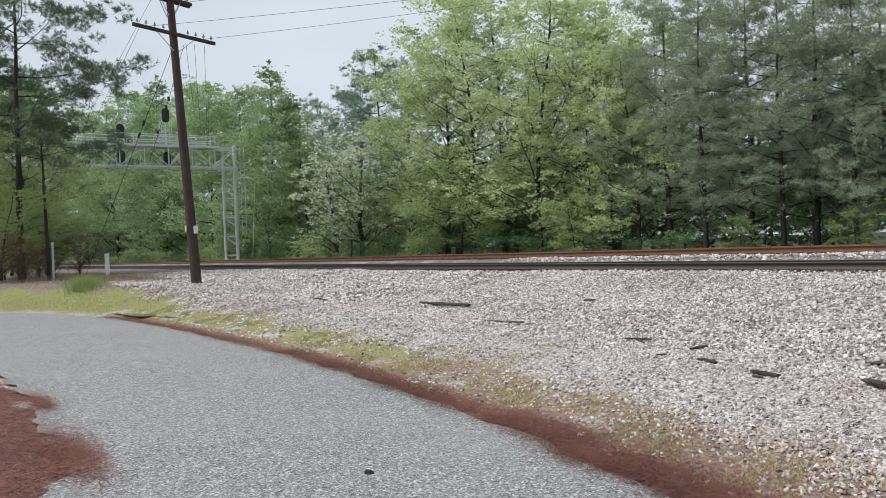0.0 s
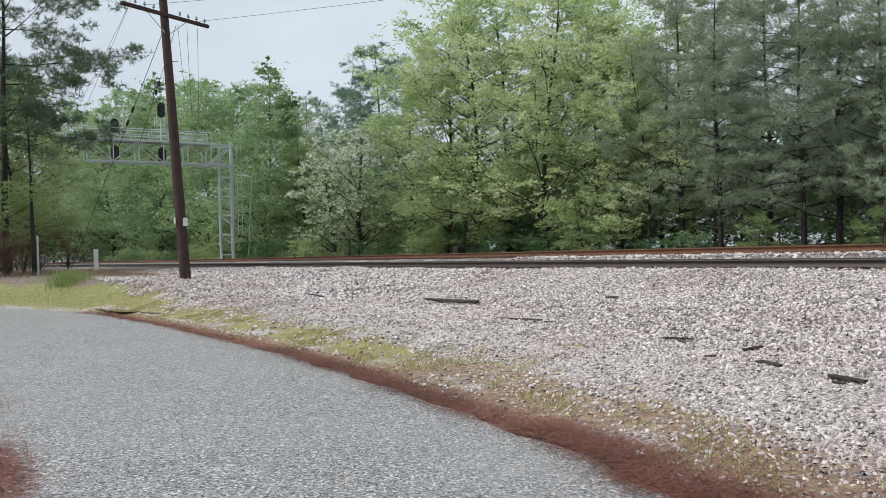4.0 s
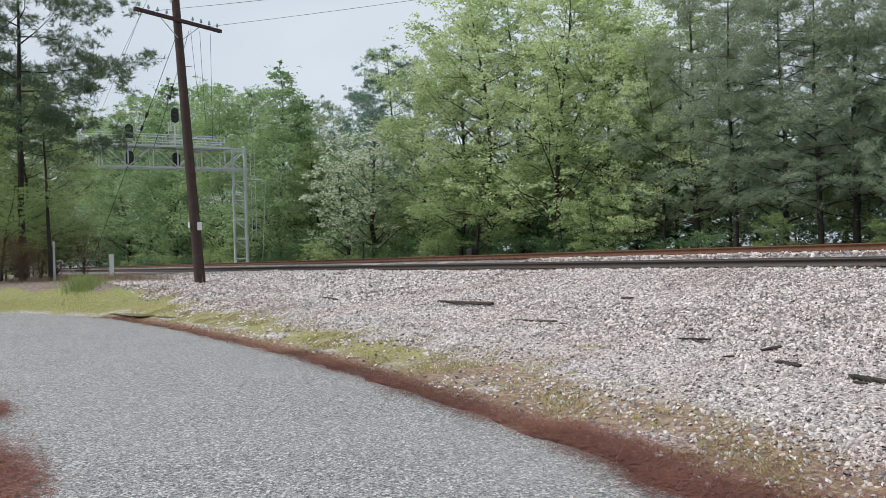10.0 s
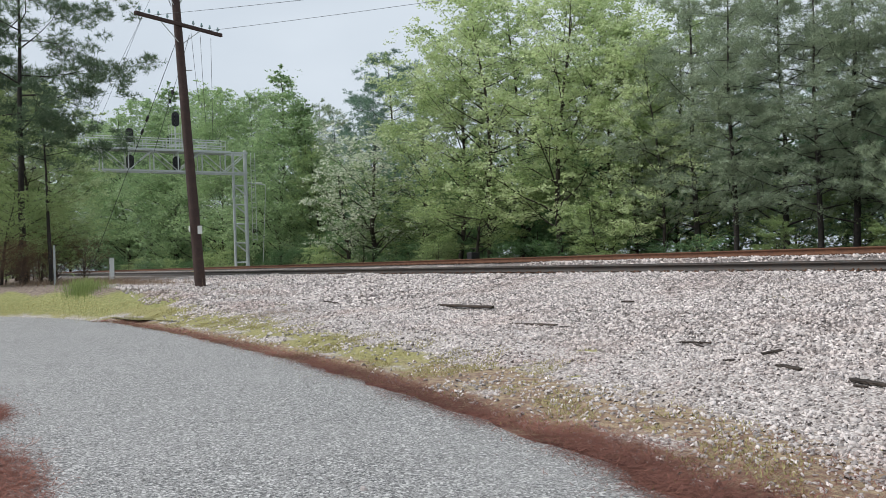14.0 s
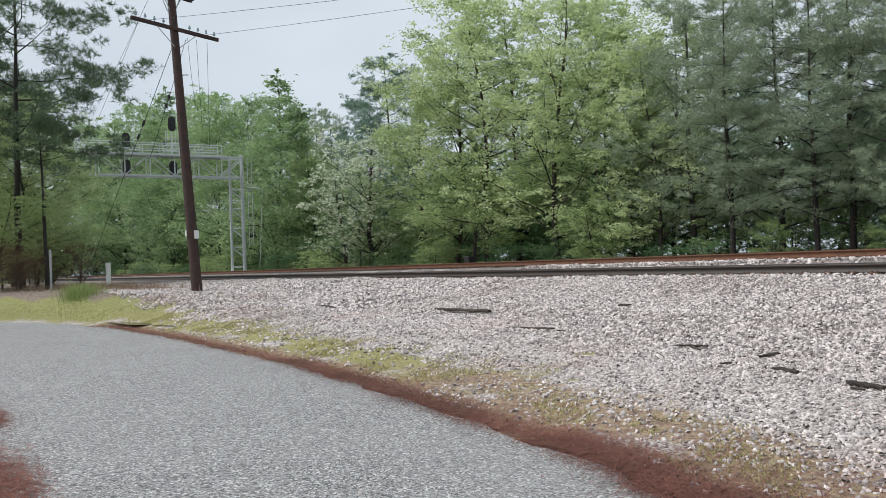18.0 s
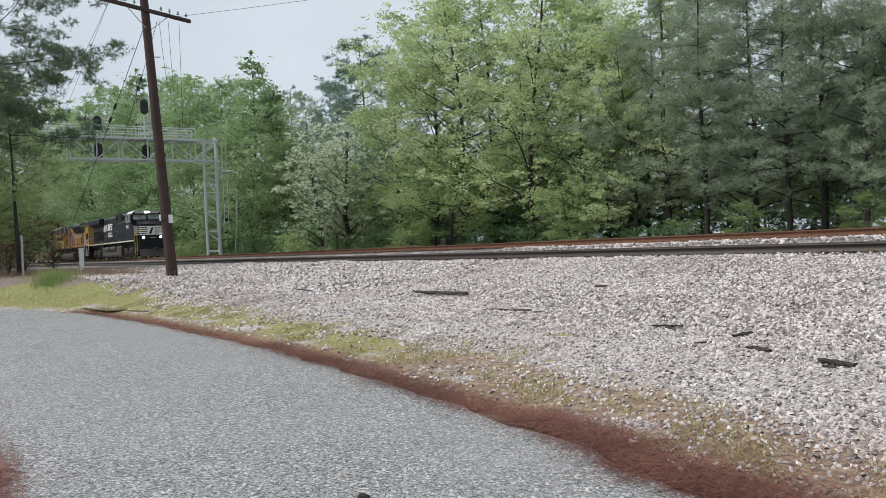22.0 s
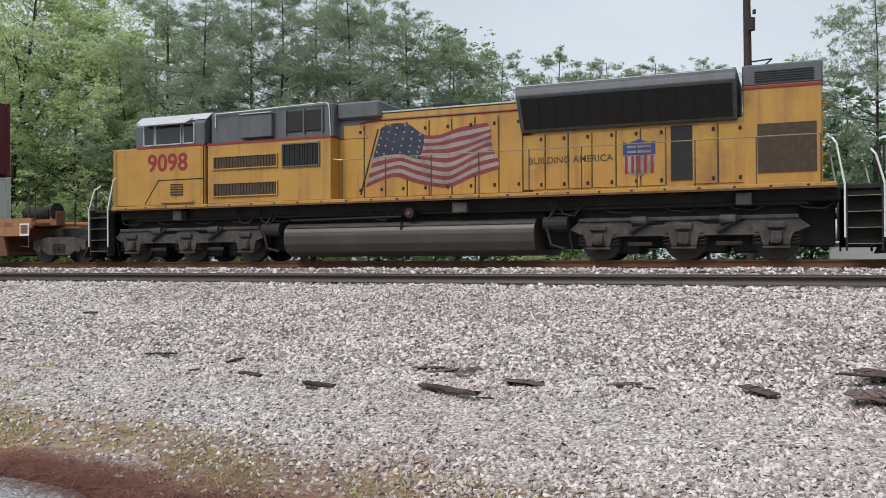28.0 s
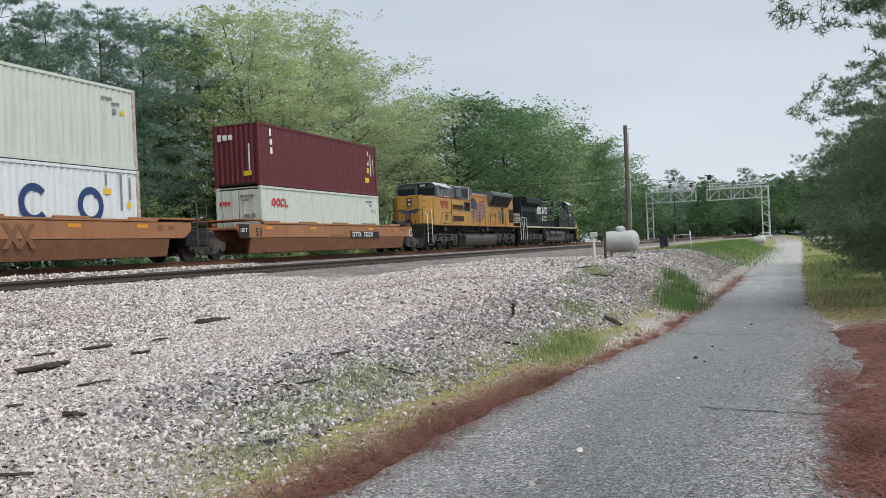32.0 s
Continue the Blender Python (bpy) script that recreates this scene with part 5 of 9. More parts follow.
def yellow_loco():
    v = vehicle("diesel_locomotive", "weathered yellow and grey diesel locomotive with a painted flag", "locomotive")
    y = -SIDE
    # frame, walkway and tank
    part("frame_sill", box((10.65, 0, 1.52), (21.3, 2.2, 0.3), None, 0.02), M["under"], v)
    sill = part("sill", box((10.6, 0, 1.72), (21.2, 2 * SIDE, 0.1), None, 0.012), M["yellow"], v)
    part("sill_edge", box((10.6, -SIDE - 0.004, 1.665), (21.2, 0.012, 0.05)), M["rust"], sill, "grimy rust-brown sill edge")
    for s in (-1, 1):
        part("underframe_pipe", rod((0.6, s * 1.1, 1.33), (20.6, s * 1.1, 1.33), 0.05), M["hollow"], v)
    side = [(1.16 + 0.36 * math.cos(a), 0.74 + 0.36 * math.sin(a)) for a in np.linspace(1.57, 0.0, 6)] + [(1.5, 0.5), (1.38, 0.28), (1.1, 0.14)]
    prof = side + [(-u, w) for u, w in side[::-1]]
    tank = part("fuel_tank", prism(prof, "x", 6.5, 14.1, 0.015), M["tank"], v, "dusty dark fuel tank")
    part("tank_band", box((10.3, -1.44, 0.985), (7.5, 0.05, 0.05), None, 0.01), M["side_frame"], tank)
    part("tank_strap", box((10.3, -1.47, 0.98), (0.05, 0.1, 0.22)), M["under"], tank)
    part("filler", rod((10.55, -1.3, 1.32), (10.55, -1.52, 1.32), 0.14, n=14), M["hollow"], tank)
    part("filler_cap", rod((10.55, -1.52, 1.32), (10.55, -1.545, 1.32), 0.06, n=12), M["loco_red"], tank)
    part("tank_pipe", rod((6.6, -1.25, 1.2), (10.2, -1.25, 1.24), 0.04), M["hollow"], tank)
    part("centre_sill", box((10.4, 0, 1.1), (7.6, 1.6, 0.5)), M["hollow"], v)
    # near-black blocks added to close the view below the frame, as painted shade
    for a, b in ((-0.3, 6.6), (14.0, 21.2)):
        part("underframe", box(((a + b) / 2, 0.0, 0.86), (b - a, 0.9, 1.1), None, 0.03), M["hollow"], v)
        for k in range(5):
            x = a + 0.7 + k * (b - a - 1.2) / 4
            tube_rail(v, [(x - 0.5, -1.0, 1.42), (x - 0.2, -1.16, 1.22), (x + 0.25, -1.16, 1.18), (x + 0.6, -1.0, 1.4)], "under", "brake_pipe", 0.022)
    for x in (5.9, 14.6):
        part("air_reservoir", rod((x - 0.32, -1.15, 0.95), (x + 0.32, -1.15, 0.95), 0.2, n=14), M["under"], v)
        tube_rail(v, [(x, -1.2, 1.4), (x - 0.25, -1.3, 0.95), (x - 0.1, -1.3, 0.4), (x + 0.25, -1.25, 0.3)], "under", "sand_hose", 0.035)
    loco_truck(v, 2.75, (0.55, 2.75, 4.95))
    loco_truck(v, 17.8, (15.7, 17.8, 19.9))
    # nose and cab
    nose = prism([(0.2, -1.5), (-0.42, -1.02), (-0.52, -0.8), (-0.52, 0.8), (-0.42, 1.02), (0.2, 1.5), (1.0, 1.5), (1.0, -1.5)], "z", 1.77, 3.6, 0.025)
    n = part("nose", nose, M["yellow"], v)
    part("nose_top", prism([(0.22, -1.42), (-0.34, -0.98), (-0.34, 0.98), (0.22, 1.42), (1.0, 1.42), (1.0, -1.42)], "z", 3.595, 3.64, 0.01), M["loco_grey"], n, "grey anti-glare panel on the nose")
    part("nose_brow", prism([(-0.4, -1.04), (-0.52, -0.8), (-0.52, 0.8), (-0.4, 1.04), (-0.25, 0.9), (-0.25, -0.9)], "z", 3.58, 3.7, 0.02), M["yellow"], n)
    part("nose_seam", box((0.2, -1.502, 2.65), (0.016, 0.008, 1.7)), M["hollow"], n)
    for z in (2.0, 2.9, 3.3):
        part("nose_rung", rod((-0.46, -1.06, z), (-0.3, -1.2, z), 0.014, n=6), M["hollow"], n)
    part("lamp_box", box((-0.53, -0.1, 3.25), (0.08, 0.3, 0.56), None, 0.02), M["hollow"], n)
    for z in (3.11, 3.39):
        part("headlight", rod((-0.57, -0.1, z), (-0.595, -0.1, z), 0.1, n=16), M["roof_pale"], n, "unlit twin headlight")
    part("nose_door", box((-0.52, 0.5, 2.5), (0.04, 0.56, 1.4), None, 0.02), M["yellow"], n)
    # winged shield on the nose
    wings = bmesh.new()
    for s in (-1, 1):
        for k, (z, w) in enumerate(((2.98, 1.32), (2.88, 1.14), (2.78, 0.92))):
            wings.faces.new([wings.verts.new(q) for q in ((-0.545, 0.18 * s, z - 0.3), (-0.545, s * (0.18 + w * 0.44), z - 0.25), (-0.545, s * (0.18 + w * 0.44), z - 0.19), (-0.545, 0.18 * s, z - 0.24))])
    part("wing_stripe", wings, M["blue"], n, "blue wing stripes of the shield")
    part("shield", box((-0.54, 0, 2.42), (0.03, 0.46, 0.5), None, 0.01), M["flag_white"], n)
    part("shield_head", box((-0.55, 0, 2.6), (0.03, 0.48, 0.16)), M["blue"], n)
    for k in range(4):
        part("shield_stripe", box((-0.557, -0.17 + 0.113 * k, 2.34), (0.01, 0.05, 0.34)), M["loco_red"], n)
    cabw = 1.5
    cab = part("cab", prism([(-cabw, 1.77), (-cabw, 4.28), (-1.2, 4.58), (1.2, 4.58), (cabw, 4.28), (cabw, 1.77)], "x", 0.98, 3.66, 0.02), M["loco_grey"], v)
    part("cab_lower", box((2.33, 0, 2.67), (2.7, 2 * cabw + 0.03, 1.8), None, 0.015), M["yellow"], cab)
    part("cab_band", box((2.36, 0, 3.6), (2.6, 2 * cabw + 0.04, 0.06)), M["loco_red"], cab, "thin red band under the windows")
    for s in (-1, 1):
        for x0, x1 in ((1.33, 1.74), (1.8, 2.78), (2.87, 3.28)):
            w = part("cab_window", box(((x0 + x1) / 2, s * (cabw + 0.005), 3.98), (x1 - x0, 0.03, 0.6)), M["cab_glass"], cab)
            bm = bmesh.new()
            for x in (x0, x1):
                put_box(bm, (x, s * (cabw + 0.018), 3.98), (0.035, 0.03, 0.64))
            for z in (3.67, 4.29):
                put_box(bm, ((x0 + x1) / 2, s * (cabw + 0.018), z), (x1 - x0, 0.03, 0.035))
            part("window_frame", bm, M["roof_pale"], w)
        part("sun_visor", prism([(cabw - 0.05, 4.42), (cabw + 0.32, 4.24), (cabw + 0.33, 4.26), (cabw - 0.02, 4.46)] if s > 0 else [(-cabw + 0.05, 4.42), (-cabw - 0.32, 4.24), (-cabw - 0.33, 4.26), (-cabw + 0.02, 4.46)], "x", 1.32, 3.2), M["roof_pale"], cab, "pale metal sun visor")
    for a, b in ((-1.35, -0.12), (0.12, 1.35)):
        part("windshield", box((0.962, (a + b) / 2, 4.0), (0.04, b - a, 0.48), None, 0.01), M["cab_glass"], cab)
    part("number_board", box((0.95, -0.5, 4.42), (0.06, 0.75, 0.22), None, 0.01), M["hollow"], cab)
    letter("9098", 0.2, (0.91, -0.28, 4.35), "white_paint", cab, "number", 0.004, 1.0, pose(0, 0, 0, 0, 0, -90))
    part("cab_roof", prism([(-1.42, 4.4), (-1.15, 4.63), (1.15, 4.63), (1.42, 4.4), (1.15, 4.6), (-1.15, 4.6)], "x", 0.9, 3.68), M["roof_pale"], cab, "pale worn cab roof")
    part("antenna", box((2.3, 0.1, 4.68), (0.9, 0.5, 0.09), None, 0.02), M["loco_grey"], cab)
    letter("9098", 0.76, (1.46, -cabw - 0.022, 2.85), "loco_red", cab, "number", 0.018, 1.04, None, "large red road number")
    # the side of the nose and the slanted door under the number
    part("side_panel", box((0.95, -1.508, 2.62), (1.45, 0.02, 1.65), None, 0.005), M["yellow"], cab)
    bm = bmesh.new()
    put_path(bm, [(1.36, -1.522, 1.82), (1.9, -1.522, 2.56), (3.62, -1.522, 2.56)], 0.014, 4)
    put_path(bm, [(3.64, -1.525, 1.8), (3.64, -1.525, 3.58)], 0.02, 4)
    part("panel_seam", bm, M["hollow"], cab)
    grille(2.38, 2.85, 2.06, 2.44, -1.52, cab, "yellow", 5, False, "vent")
    part("kick_rail", box((2.65, -1.56, 1.86), (1.25, 0.05, 0.06), None, 0.01), M["yellow"], cab)
    # electrical cabinet behind the cab
    c = part("equipment_cabinet", box((5.9, 0, 2.68), (4.32, 2 * 1.46, 1.82), None, 0.02), M["yellow"], v)
    part("upper_cabinet", box((5.9, 0, 4.09), (4.32, 2 * 1.3, 1.0), None, 0.04), M["loco_grey"], c)
    part("cabinet_band", box((5.9, 0, 3.585), (4.34, 2 * 1.475, 0.06)), M["loco_red"], c)
    grille(4.0, 6.24, 2.83, 3.17, -1.47, c, "brown_grille", 22, True, "intake_grille", "yellow")
    grille(4.0, 6.24, 2.0, 2.36, -1.47, c, "brown_grille", 22, True, "intake_grille", "yellow")
    grille(6.47, 7.68, 2.8, 3.42, -1.47, c, "hollow", 14, True, "intake_grille", "loco_grey")
    part("vent_box", box((5.5, -1.36, 4.06), (1.1, 0.2, 0.7), None, 0.02), M["loco_grey"], c)
    part("vent_box_top", box((5.5, -1.38, 4.43), (1.12, 0.24, 0.03)), M["roof_pale"], c)
    part("dark_screen", box((7.1, -1.31, 4.12), (1.25, 0.05, 0.62), None, 0.02), M["hollow"], c)
    for x in (6.48, 7.1, 7.72):
        part("screen_post", box((x, -1.345, 4.12), (0.05, 0.04, 0.72)), M["loco_grey"], c)
    tube_rail(c, [(3.95, -1.34, 4.1), (3.95, -1.36, 4.52), (7.86, -1.36, 4.6), (7.95, -1.36, 4.5), (7.98, -1.3, 3.4), (8.05, -1.3, 2.95), (8.4, -1.3, 2.9)], "rail_white", "grab_rail", 0.016)
    # engine hood with doors
    h = part("engine_hood", box((11.0, 0, 3.0), (5.9, 2 * HOOD, 2.46), None, 0.03), M["yellow"], v)
    part("hood_roof", prism([(-0.97, 4.05), (-0.8, 4.28), (0.8, 4.28), (0.97, 4.05)], "x", 8.05, 13.9), M["loco_grey"], h)
    part("roof_walk", box((11.4, -0.82, 4.26), (4.3, 0.3, 0.04)), M["roof_pale"], h, "pale roof edge plate")
    part("exhaust_stack", box((11.2, 0.0, 4.4), (0.9, 0.7, 0.25), None, 0.04), M["hollow"], h)
    part("horn", rod((12.3, 0.2, 4.42), (12.9, 0.2, 4.46), 0.05, 0.1), M["hollow"], h)
    part("transition", box((8.75, 0, 4.35), (1.4, 2.2, 0.5), None, 0.06), M["loco_grey"], h)
    arrow = prism([(8.05, 3.58), (8.05, 4.1), (9.2, 4.1), (9.2, 4.04), (8.72, 3.98), (9.0, 3.56)], "y", -0.968, -0.955)
    part("paint_arrow", arrow, M["loco_grey"], h)
    tip = bmesh.new()
    put_path(tip, [(8.05, -0.965, 3.56), (9.02, -0.965, 3.54), (8.74, -0.965, 3.97), (9.2, -0.965, 4.03), (13.6, -0.965, 4.03)], 0.02, 4)
    part("red_edge", tip, M["loco_red"], h)
    for k in range(8):
        x = 8.55 + k * 0.68
        d = part("hood_door", box((x, -HOOD - 0.012, 2.88), (0.64, 0.03, 2.1), None, 0.008), M["yellow"], h)
        part("door_gap", box((x + 0.34, -HOOD - 0.003, 2.88), (0.016, 0.012, 2.1)), M["hollow"], d)
        for z in (2.05, 3.72):
            part("latch", box((x + 0.22, -HOOD - 0.035, z), (0.07, 0.03, 0.09), None, 0.008), M["hollow"], d)
    wavy_flag(h)
    # long radiator section
    rr = part("radiator_hood", box((17.2, 0, 2.6), (7.4, 2 * HOOD, 1.7), None, 0.02), M["yellow"], v)
    flare = [(-0.97, 3.38), (-1.06, 3.42), (-1.53, 4.28), (-1.5, 4.42), (-1.3, 4.6), (1.3, 4.6), (1.5, 4.42), (1.53, 4.28), (1.06, 3.42), (0.97, 3.38)]
    part("radiator_wing", prism(flare, "x", 13.62, 19.05, 0.015), M["loco_grey"], rr, "grey flared radiator housing")
    # this slope faces down; its shade is painted into the screen and ribs
    part("radiator_screen", prism([(-1.095, 3.47), (-1.5, 4.21), (-1.512, 4.2), (-1.107, 3.46)], "x", 13.75, 18.95), M["hollow"], rr, "radiator screen, near-black to carry the shade under the flare")
    for k in range(13):
        x = 13.75 + k * 0.4333
        part("screen_rib", prism([(-1.1, 3.46), (-1.51, 4.21), (-1.53, 4.2), (-1.12, 3.45)], "x", x - 0.012, x + 0.012), M["wing_black"], rr)
    part("wing_edge", box((16.3, -1.4, 4.5), (5.4, 0.12, 0.03), Matrix.Rotation(radians(-54), 3, "X")), M["roof_pale"], rr, "pale upper edge of the radiator wing")
    for k in range(9):
        x = 13.95 + k * 0.62
        if 17.3 < x < 18.2:
            continue
        d = part("hood_door", box((x, -HOOD - 0.012, 2.6), (0.58, 0.03, 1.45), None, 0.008), M["yellow"], rr)
        part("door_gap", box((x + 0.31, -HOOD - 0.003, 2.6), (0.016, 0.012, 1.45)), M["hollow"], d)
        for z in (2.0, 3.2):
            part("latch", box((x + 0.2, -HOOD - 0.035, z), (0.07, 0.03, 0.09), None, 0.008), M["hollow"], d)
    part("open_panel", box((17.8, -HOOD - 0.005, 2.66), (0.64, 0.03, 1.36)), M["hollow"], rr, "dark louvred panel")
    letter("BUILDING AMERICA", 0.245, (13.8, -HOOD - 0.034, 2.55), "dark_letter", rr, "slogan", 0.004, 1.02)
    sh = part("shield", prism([(16.3, 2.6), (16.33, 2.3), (16.5, 2.17), (16.7, 2.12), (16.9, 2.17), (17.07, 2.3), (17.1, 2.6), (17.1, 3.0), (16.95, 2.97), (16.7, 3.06), (16.45, 2.97), (16.3, 3.0)], "y", -HOOD - 0.036, -HOOD - 0.028), M["flag_white"], rr, "red white and blue shield")
    part("shield_head", prism([(16.3, 2.66), (17.1, 2.66), (17.1, 3.0), (16.95, 2.97), (16.7, 3.06), (16.45, 2.97), (16.3, 3.0)], "y", -HOOD - 0.042, -HOOD - 0.037), M["blue"], sh)
    for z in (2.74, 2.87):
        part("shield_bar", box((16.7, -HOOD - 0.045, z), (0.6, 0.004, 0.06)), M["flag_white"], sh)
    for k in range(5):
        part("shield_stripe", box((16.38 + 0.16 * k, -HOOD - 0.041, 2.42), (0.07, 0.008, 0.44)), M["loco_red"], sh)
    rear = part("rear_hood", box((20.05, 0, 3.22), (1.75, 2 * HOOD + 0.06, 2.9), None, 0.03), M["yellow"], v)
    part("rear_cap", box((20.05, 0, 4.42), (1.78, 2 * HOOD + 0.1, 0.52), None, 0.04), M["loco_grey"], rear)
    part("rear_band", box((20.05, 0, 4.13), (1.79, 2 * HOOD + 0.1, 0.06)), M["loco_red"], rear)
    grille(19.45, 20.75, 4.24, 4.52, -HOOD - 0.05, rear, "loco_grey", 5, False, "louvre")
    grille(19.5, 20.8, 2.08, 3.25, -HOOD - 0.035, rear, "brown_grille", 16, True, "screen")
    letter("9098", 0.24, (20.945, -0.85, 3.62), "loco_red", rear, "number", 0.006, 1.0, pose(0, 0, 0, 0, 0, 90))
    for k in range(6):
        tube_rail(rear, [(20.93, -0.75, 2.2 + k * 0.3), (21.02, -0.75, 2.2 + k * 0.3), (21.02, -0.4, 2.2 + k * 0.3), (20.93, -0.4, 2.2 + k * 0.3)], "rail_yellow", "ladder_rung", 0.014)
    part("marker_lamp", rod((20.93, -0.15, 4.3), (20.99, -0.15, 4.3), 0.09, n=12), M["roof_pale"], rear)
    # platforms, steps, rails, pilots
    for x, way in ((-0.56, -1), (21.75, 1)):
        part("end_platform", box((x, 0, 1.66), (0.95, 2.6, 0.12), None, 0.02), M["under"], v)
        part("pilot", box((x + way * 0.42, 0, 0.95), (0.1, 2.6, 1.3), None, 0.03), M["under"], v)
        plow = bmesh.new()
        put_prism(plow, [(x + way * 0.48, 0.75), (x + way * 0.85, 0.16), (x + way * 0.9, 0.16), (x + way * 0.55, 0.8)], "y", -1.3, 1.3)
        part("snow_plow", plow, M["under"], v)
        coupler(v, x + way * 0.5, way)
        for s in (-1, 1):
            steps(v, x - 0.36, x + 0.36, s * 1.5)
            for q in (-0.4, 0.4):
                bx = x + q
                tube_rail(v, [(bx, s * 1.52, 0.5), (bx, s * 1.53, 1.7), (bx - way * 0.16, s * 1.45, 2.35 + 0.3 * (q * way < 0)), (bx - way * 0.24, s * 1.25, 2.5 + 0.3 * (q * way < 0))], "rail_white", "grab_rail", 0.024)
        tube_rail(v, [(x + way * 0.42, -1.2, 1.7), (x + way * 0.42, -1.2, 2.7), (x + way * 0.42, -0.3, 2.7), (x + way * 0.42, -0.3, 1.75)], "under", "end_rail", 0.02)
        tube_rail(v, [(x + way * 0.42, 1.2, 1.7), (x + way * 0.42, 1.2, 2.7), (x + way * 0.42, 0.3, 2.7), (x + way * 0.42, 0.3, 1.75)], "under", "end_rail", 0.02)
    stanchions(v, [8.45 + k * 1.38 for k in range(10)], -SIDE + 0.04, 1.77, 2.88, "rail_dull", True, 0.014)
    stanchions(v, [8.45 + k * 1.38 for k in range(10)], SIDE - 0.04, 1.77, 2.88, "rail_dull", True, 0.014)
    for x, w in ((2.55, 0.34), (12.0, 0.42), (19.2, 0.36)):
        part("junction_box", box((x, -1.3, 1.44), (w, 0.3, 0.3), None, 0.02), M["side_frame"], v)
    for x in (4.6, 5.4, 9.2, 14.6):
        tube_rail(v, [(x, -1.2, 1.55), (x + 0.2, -1.25, 1.2), (x + 0.5, -1.25, 1.14), (x + 0.75, -1.2, 1.5)], "under", "cable", 0.025)
    for k in range(26):
        part("step_light", box((0.6 + k * 0.8, -SIDE - 0.005, 1.72), (0.06, 0.01, 0.04)), M["hollow"], sill)
    return v


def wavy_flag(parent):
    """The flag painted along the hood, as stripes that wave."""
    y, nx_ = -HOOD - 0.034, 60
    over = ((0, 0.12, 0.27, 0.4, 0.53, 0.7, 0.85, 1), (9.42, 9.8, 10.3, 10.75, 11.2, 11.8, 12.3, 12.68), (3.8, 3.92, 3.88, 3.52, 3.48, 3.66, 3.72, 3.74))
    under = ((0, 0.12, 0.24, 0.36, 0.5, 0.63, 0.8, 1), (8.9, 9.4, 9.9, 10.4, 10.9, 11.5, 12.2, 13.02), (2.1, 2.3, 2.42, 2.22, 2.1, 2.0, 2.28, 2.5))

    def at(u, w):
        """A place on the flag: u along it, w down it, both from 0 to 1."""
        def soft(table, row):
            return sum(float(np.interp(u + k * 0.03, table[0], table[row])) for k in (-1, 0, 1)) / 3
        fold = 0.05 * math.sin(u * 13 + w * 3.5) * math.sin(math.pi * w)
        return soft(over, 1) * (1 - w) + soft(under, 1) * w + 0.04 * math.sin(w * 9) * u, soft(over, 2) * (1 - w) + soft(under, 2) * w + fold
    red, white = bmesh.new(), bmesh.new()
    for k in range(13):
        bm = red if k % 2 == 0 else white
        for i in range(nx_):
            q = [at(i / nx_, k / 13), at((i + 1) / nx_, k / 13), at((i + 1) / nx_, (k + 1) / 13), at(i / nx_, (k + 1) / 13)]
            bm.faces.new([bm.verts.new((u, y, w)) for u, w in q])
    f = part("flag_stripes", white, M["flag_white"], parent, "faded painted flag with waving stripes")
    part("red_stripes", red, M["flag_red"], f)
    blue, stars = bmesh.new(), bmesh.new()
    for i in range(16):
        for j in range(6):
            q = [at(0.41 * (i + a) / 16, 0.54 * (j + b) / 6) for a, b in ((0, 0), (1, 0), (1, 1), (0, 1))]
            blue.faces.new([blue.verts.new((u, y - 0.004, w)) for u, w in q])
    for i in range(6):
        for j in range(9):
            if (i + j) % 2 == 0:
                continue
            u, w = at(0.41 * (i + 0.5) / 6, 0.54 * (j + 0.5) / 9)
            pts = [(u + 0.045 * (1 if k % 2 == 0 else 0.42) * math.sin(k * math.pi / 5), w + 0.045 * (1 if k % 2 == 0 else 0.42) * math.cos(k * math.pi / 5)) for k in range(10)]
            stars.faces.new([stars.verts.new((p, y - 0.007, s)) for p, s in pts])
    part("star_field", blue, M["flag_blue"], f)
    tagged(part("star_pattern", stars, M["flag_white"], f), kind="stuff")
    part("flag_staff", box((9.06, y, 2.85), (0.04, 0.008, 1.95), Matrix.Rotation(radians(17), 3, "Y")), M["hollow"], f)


yellow_loco()


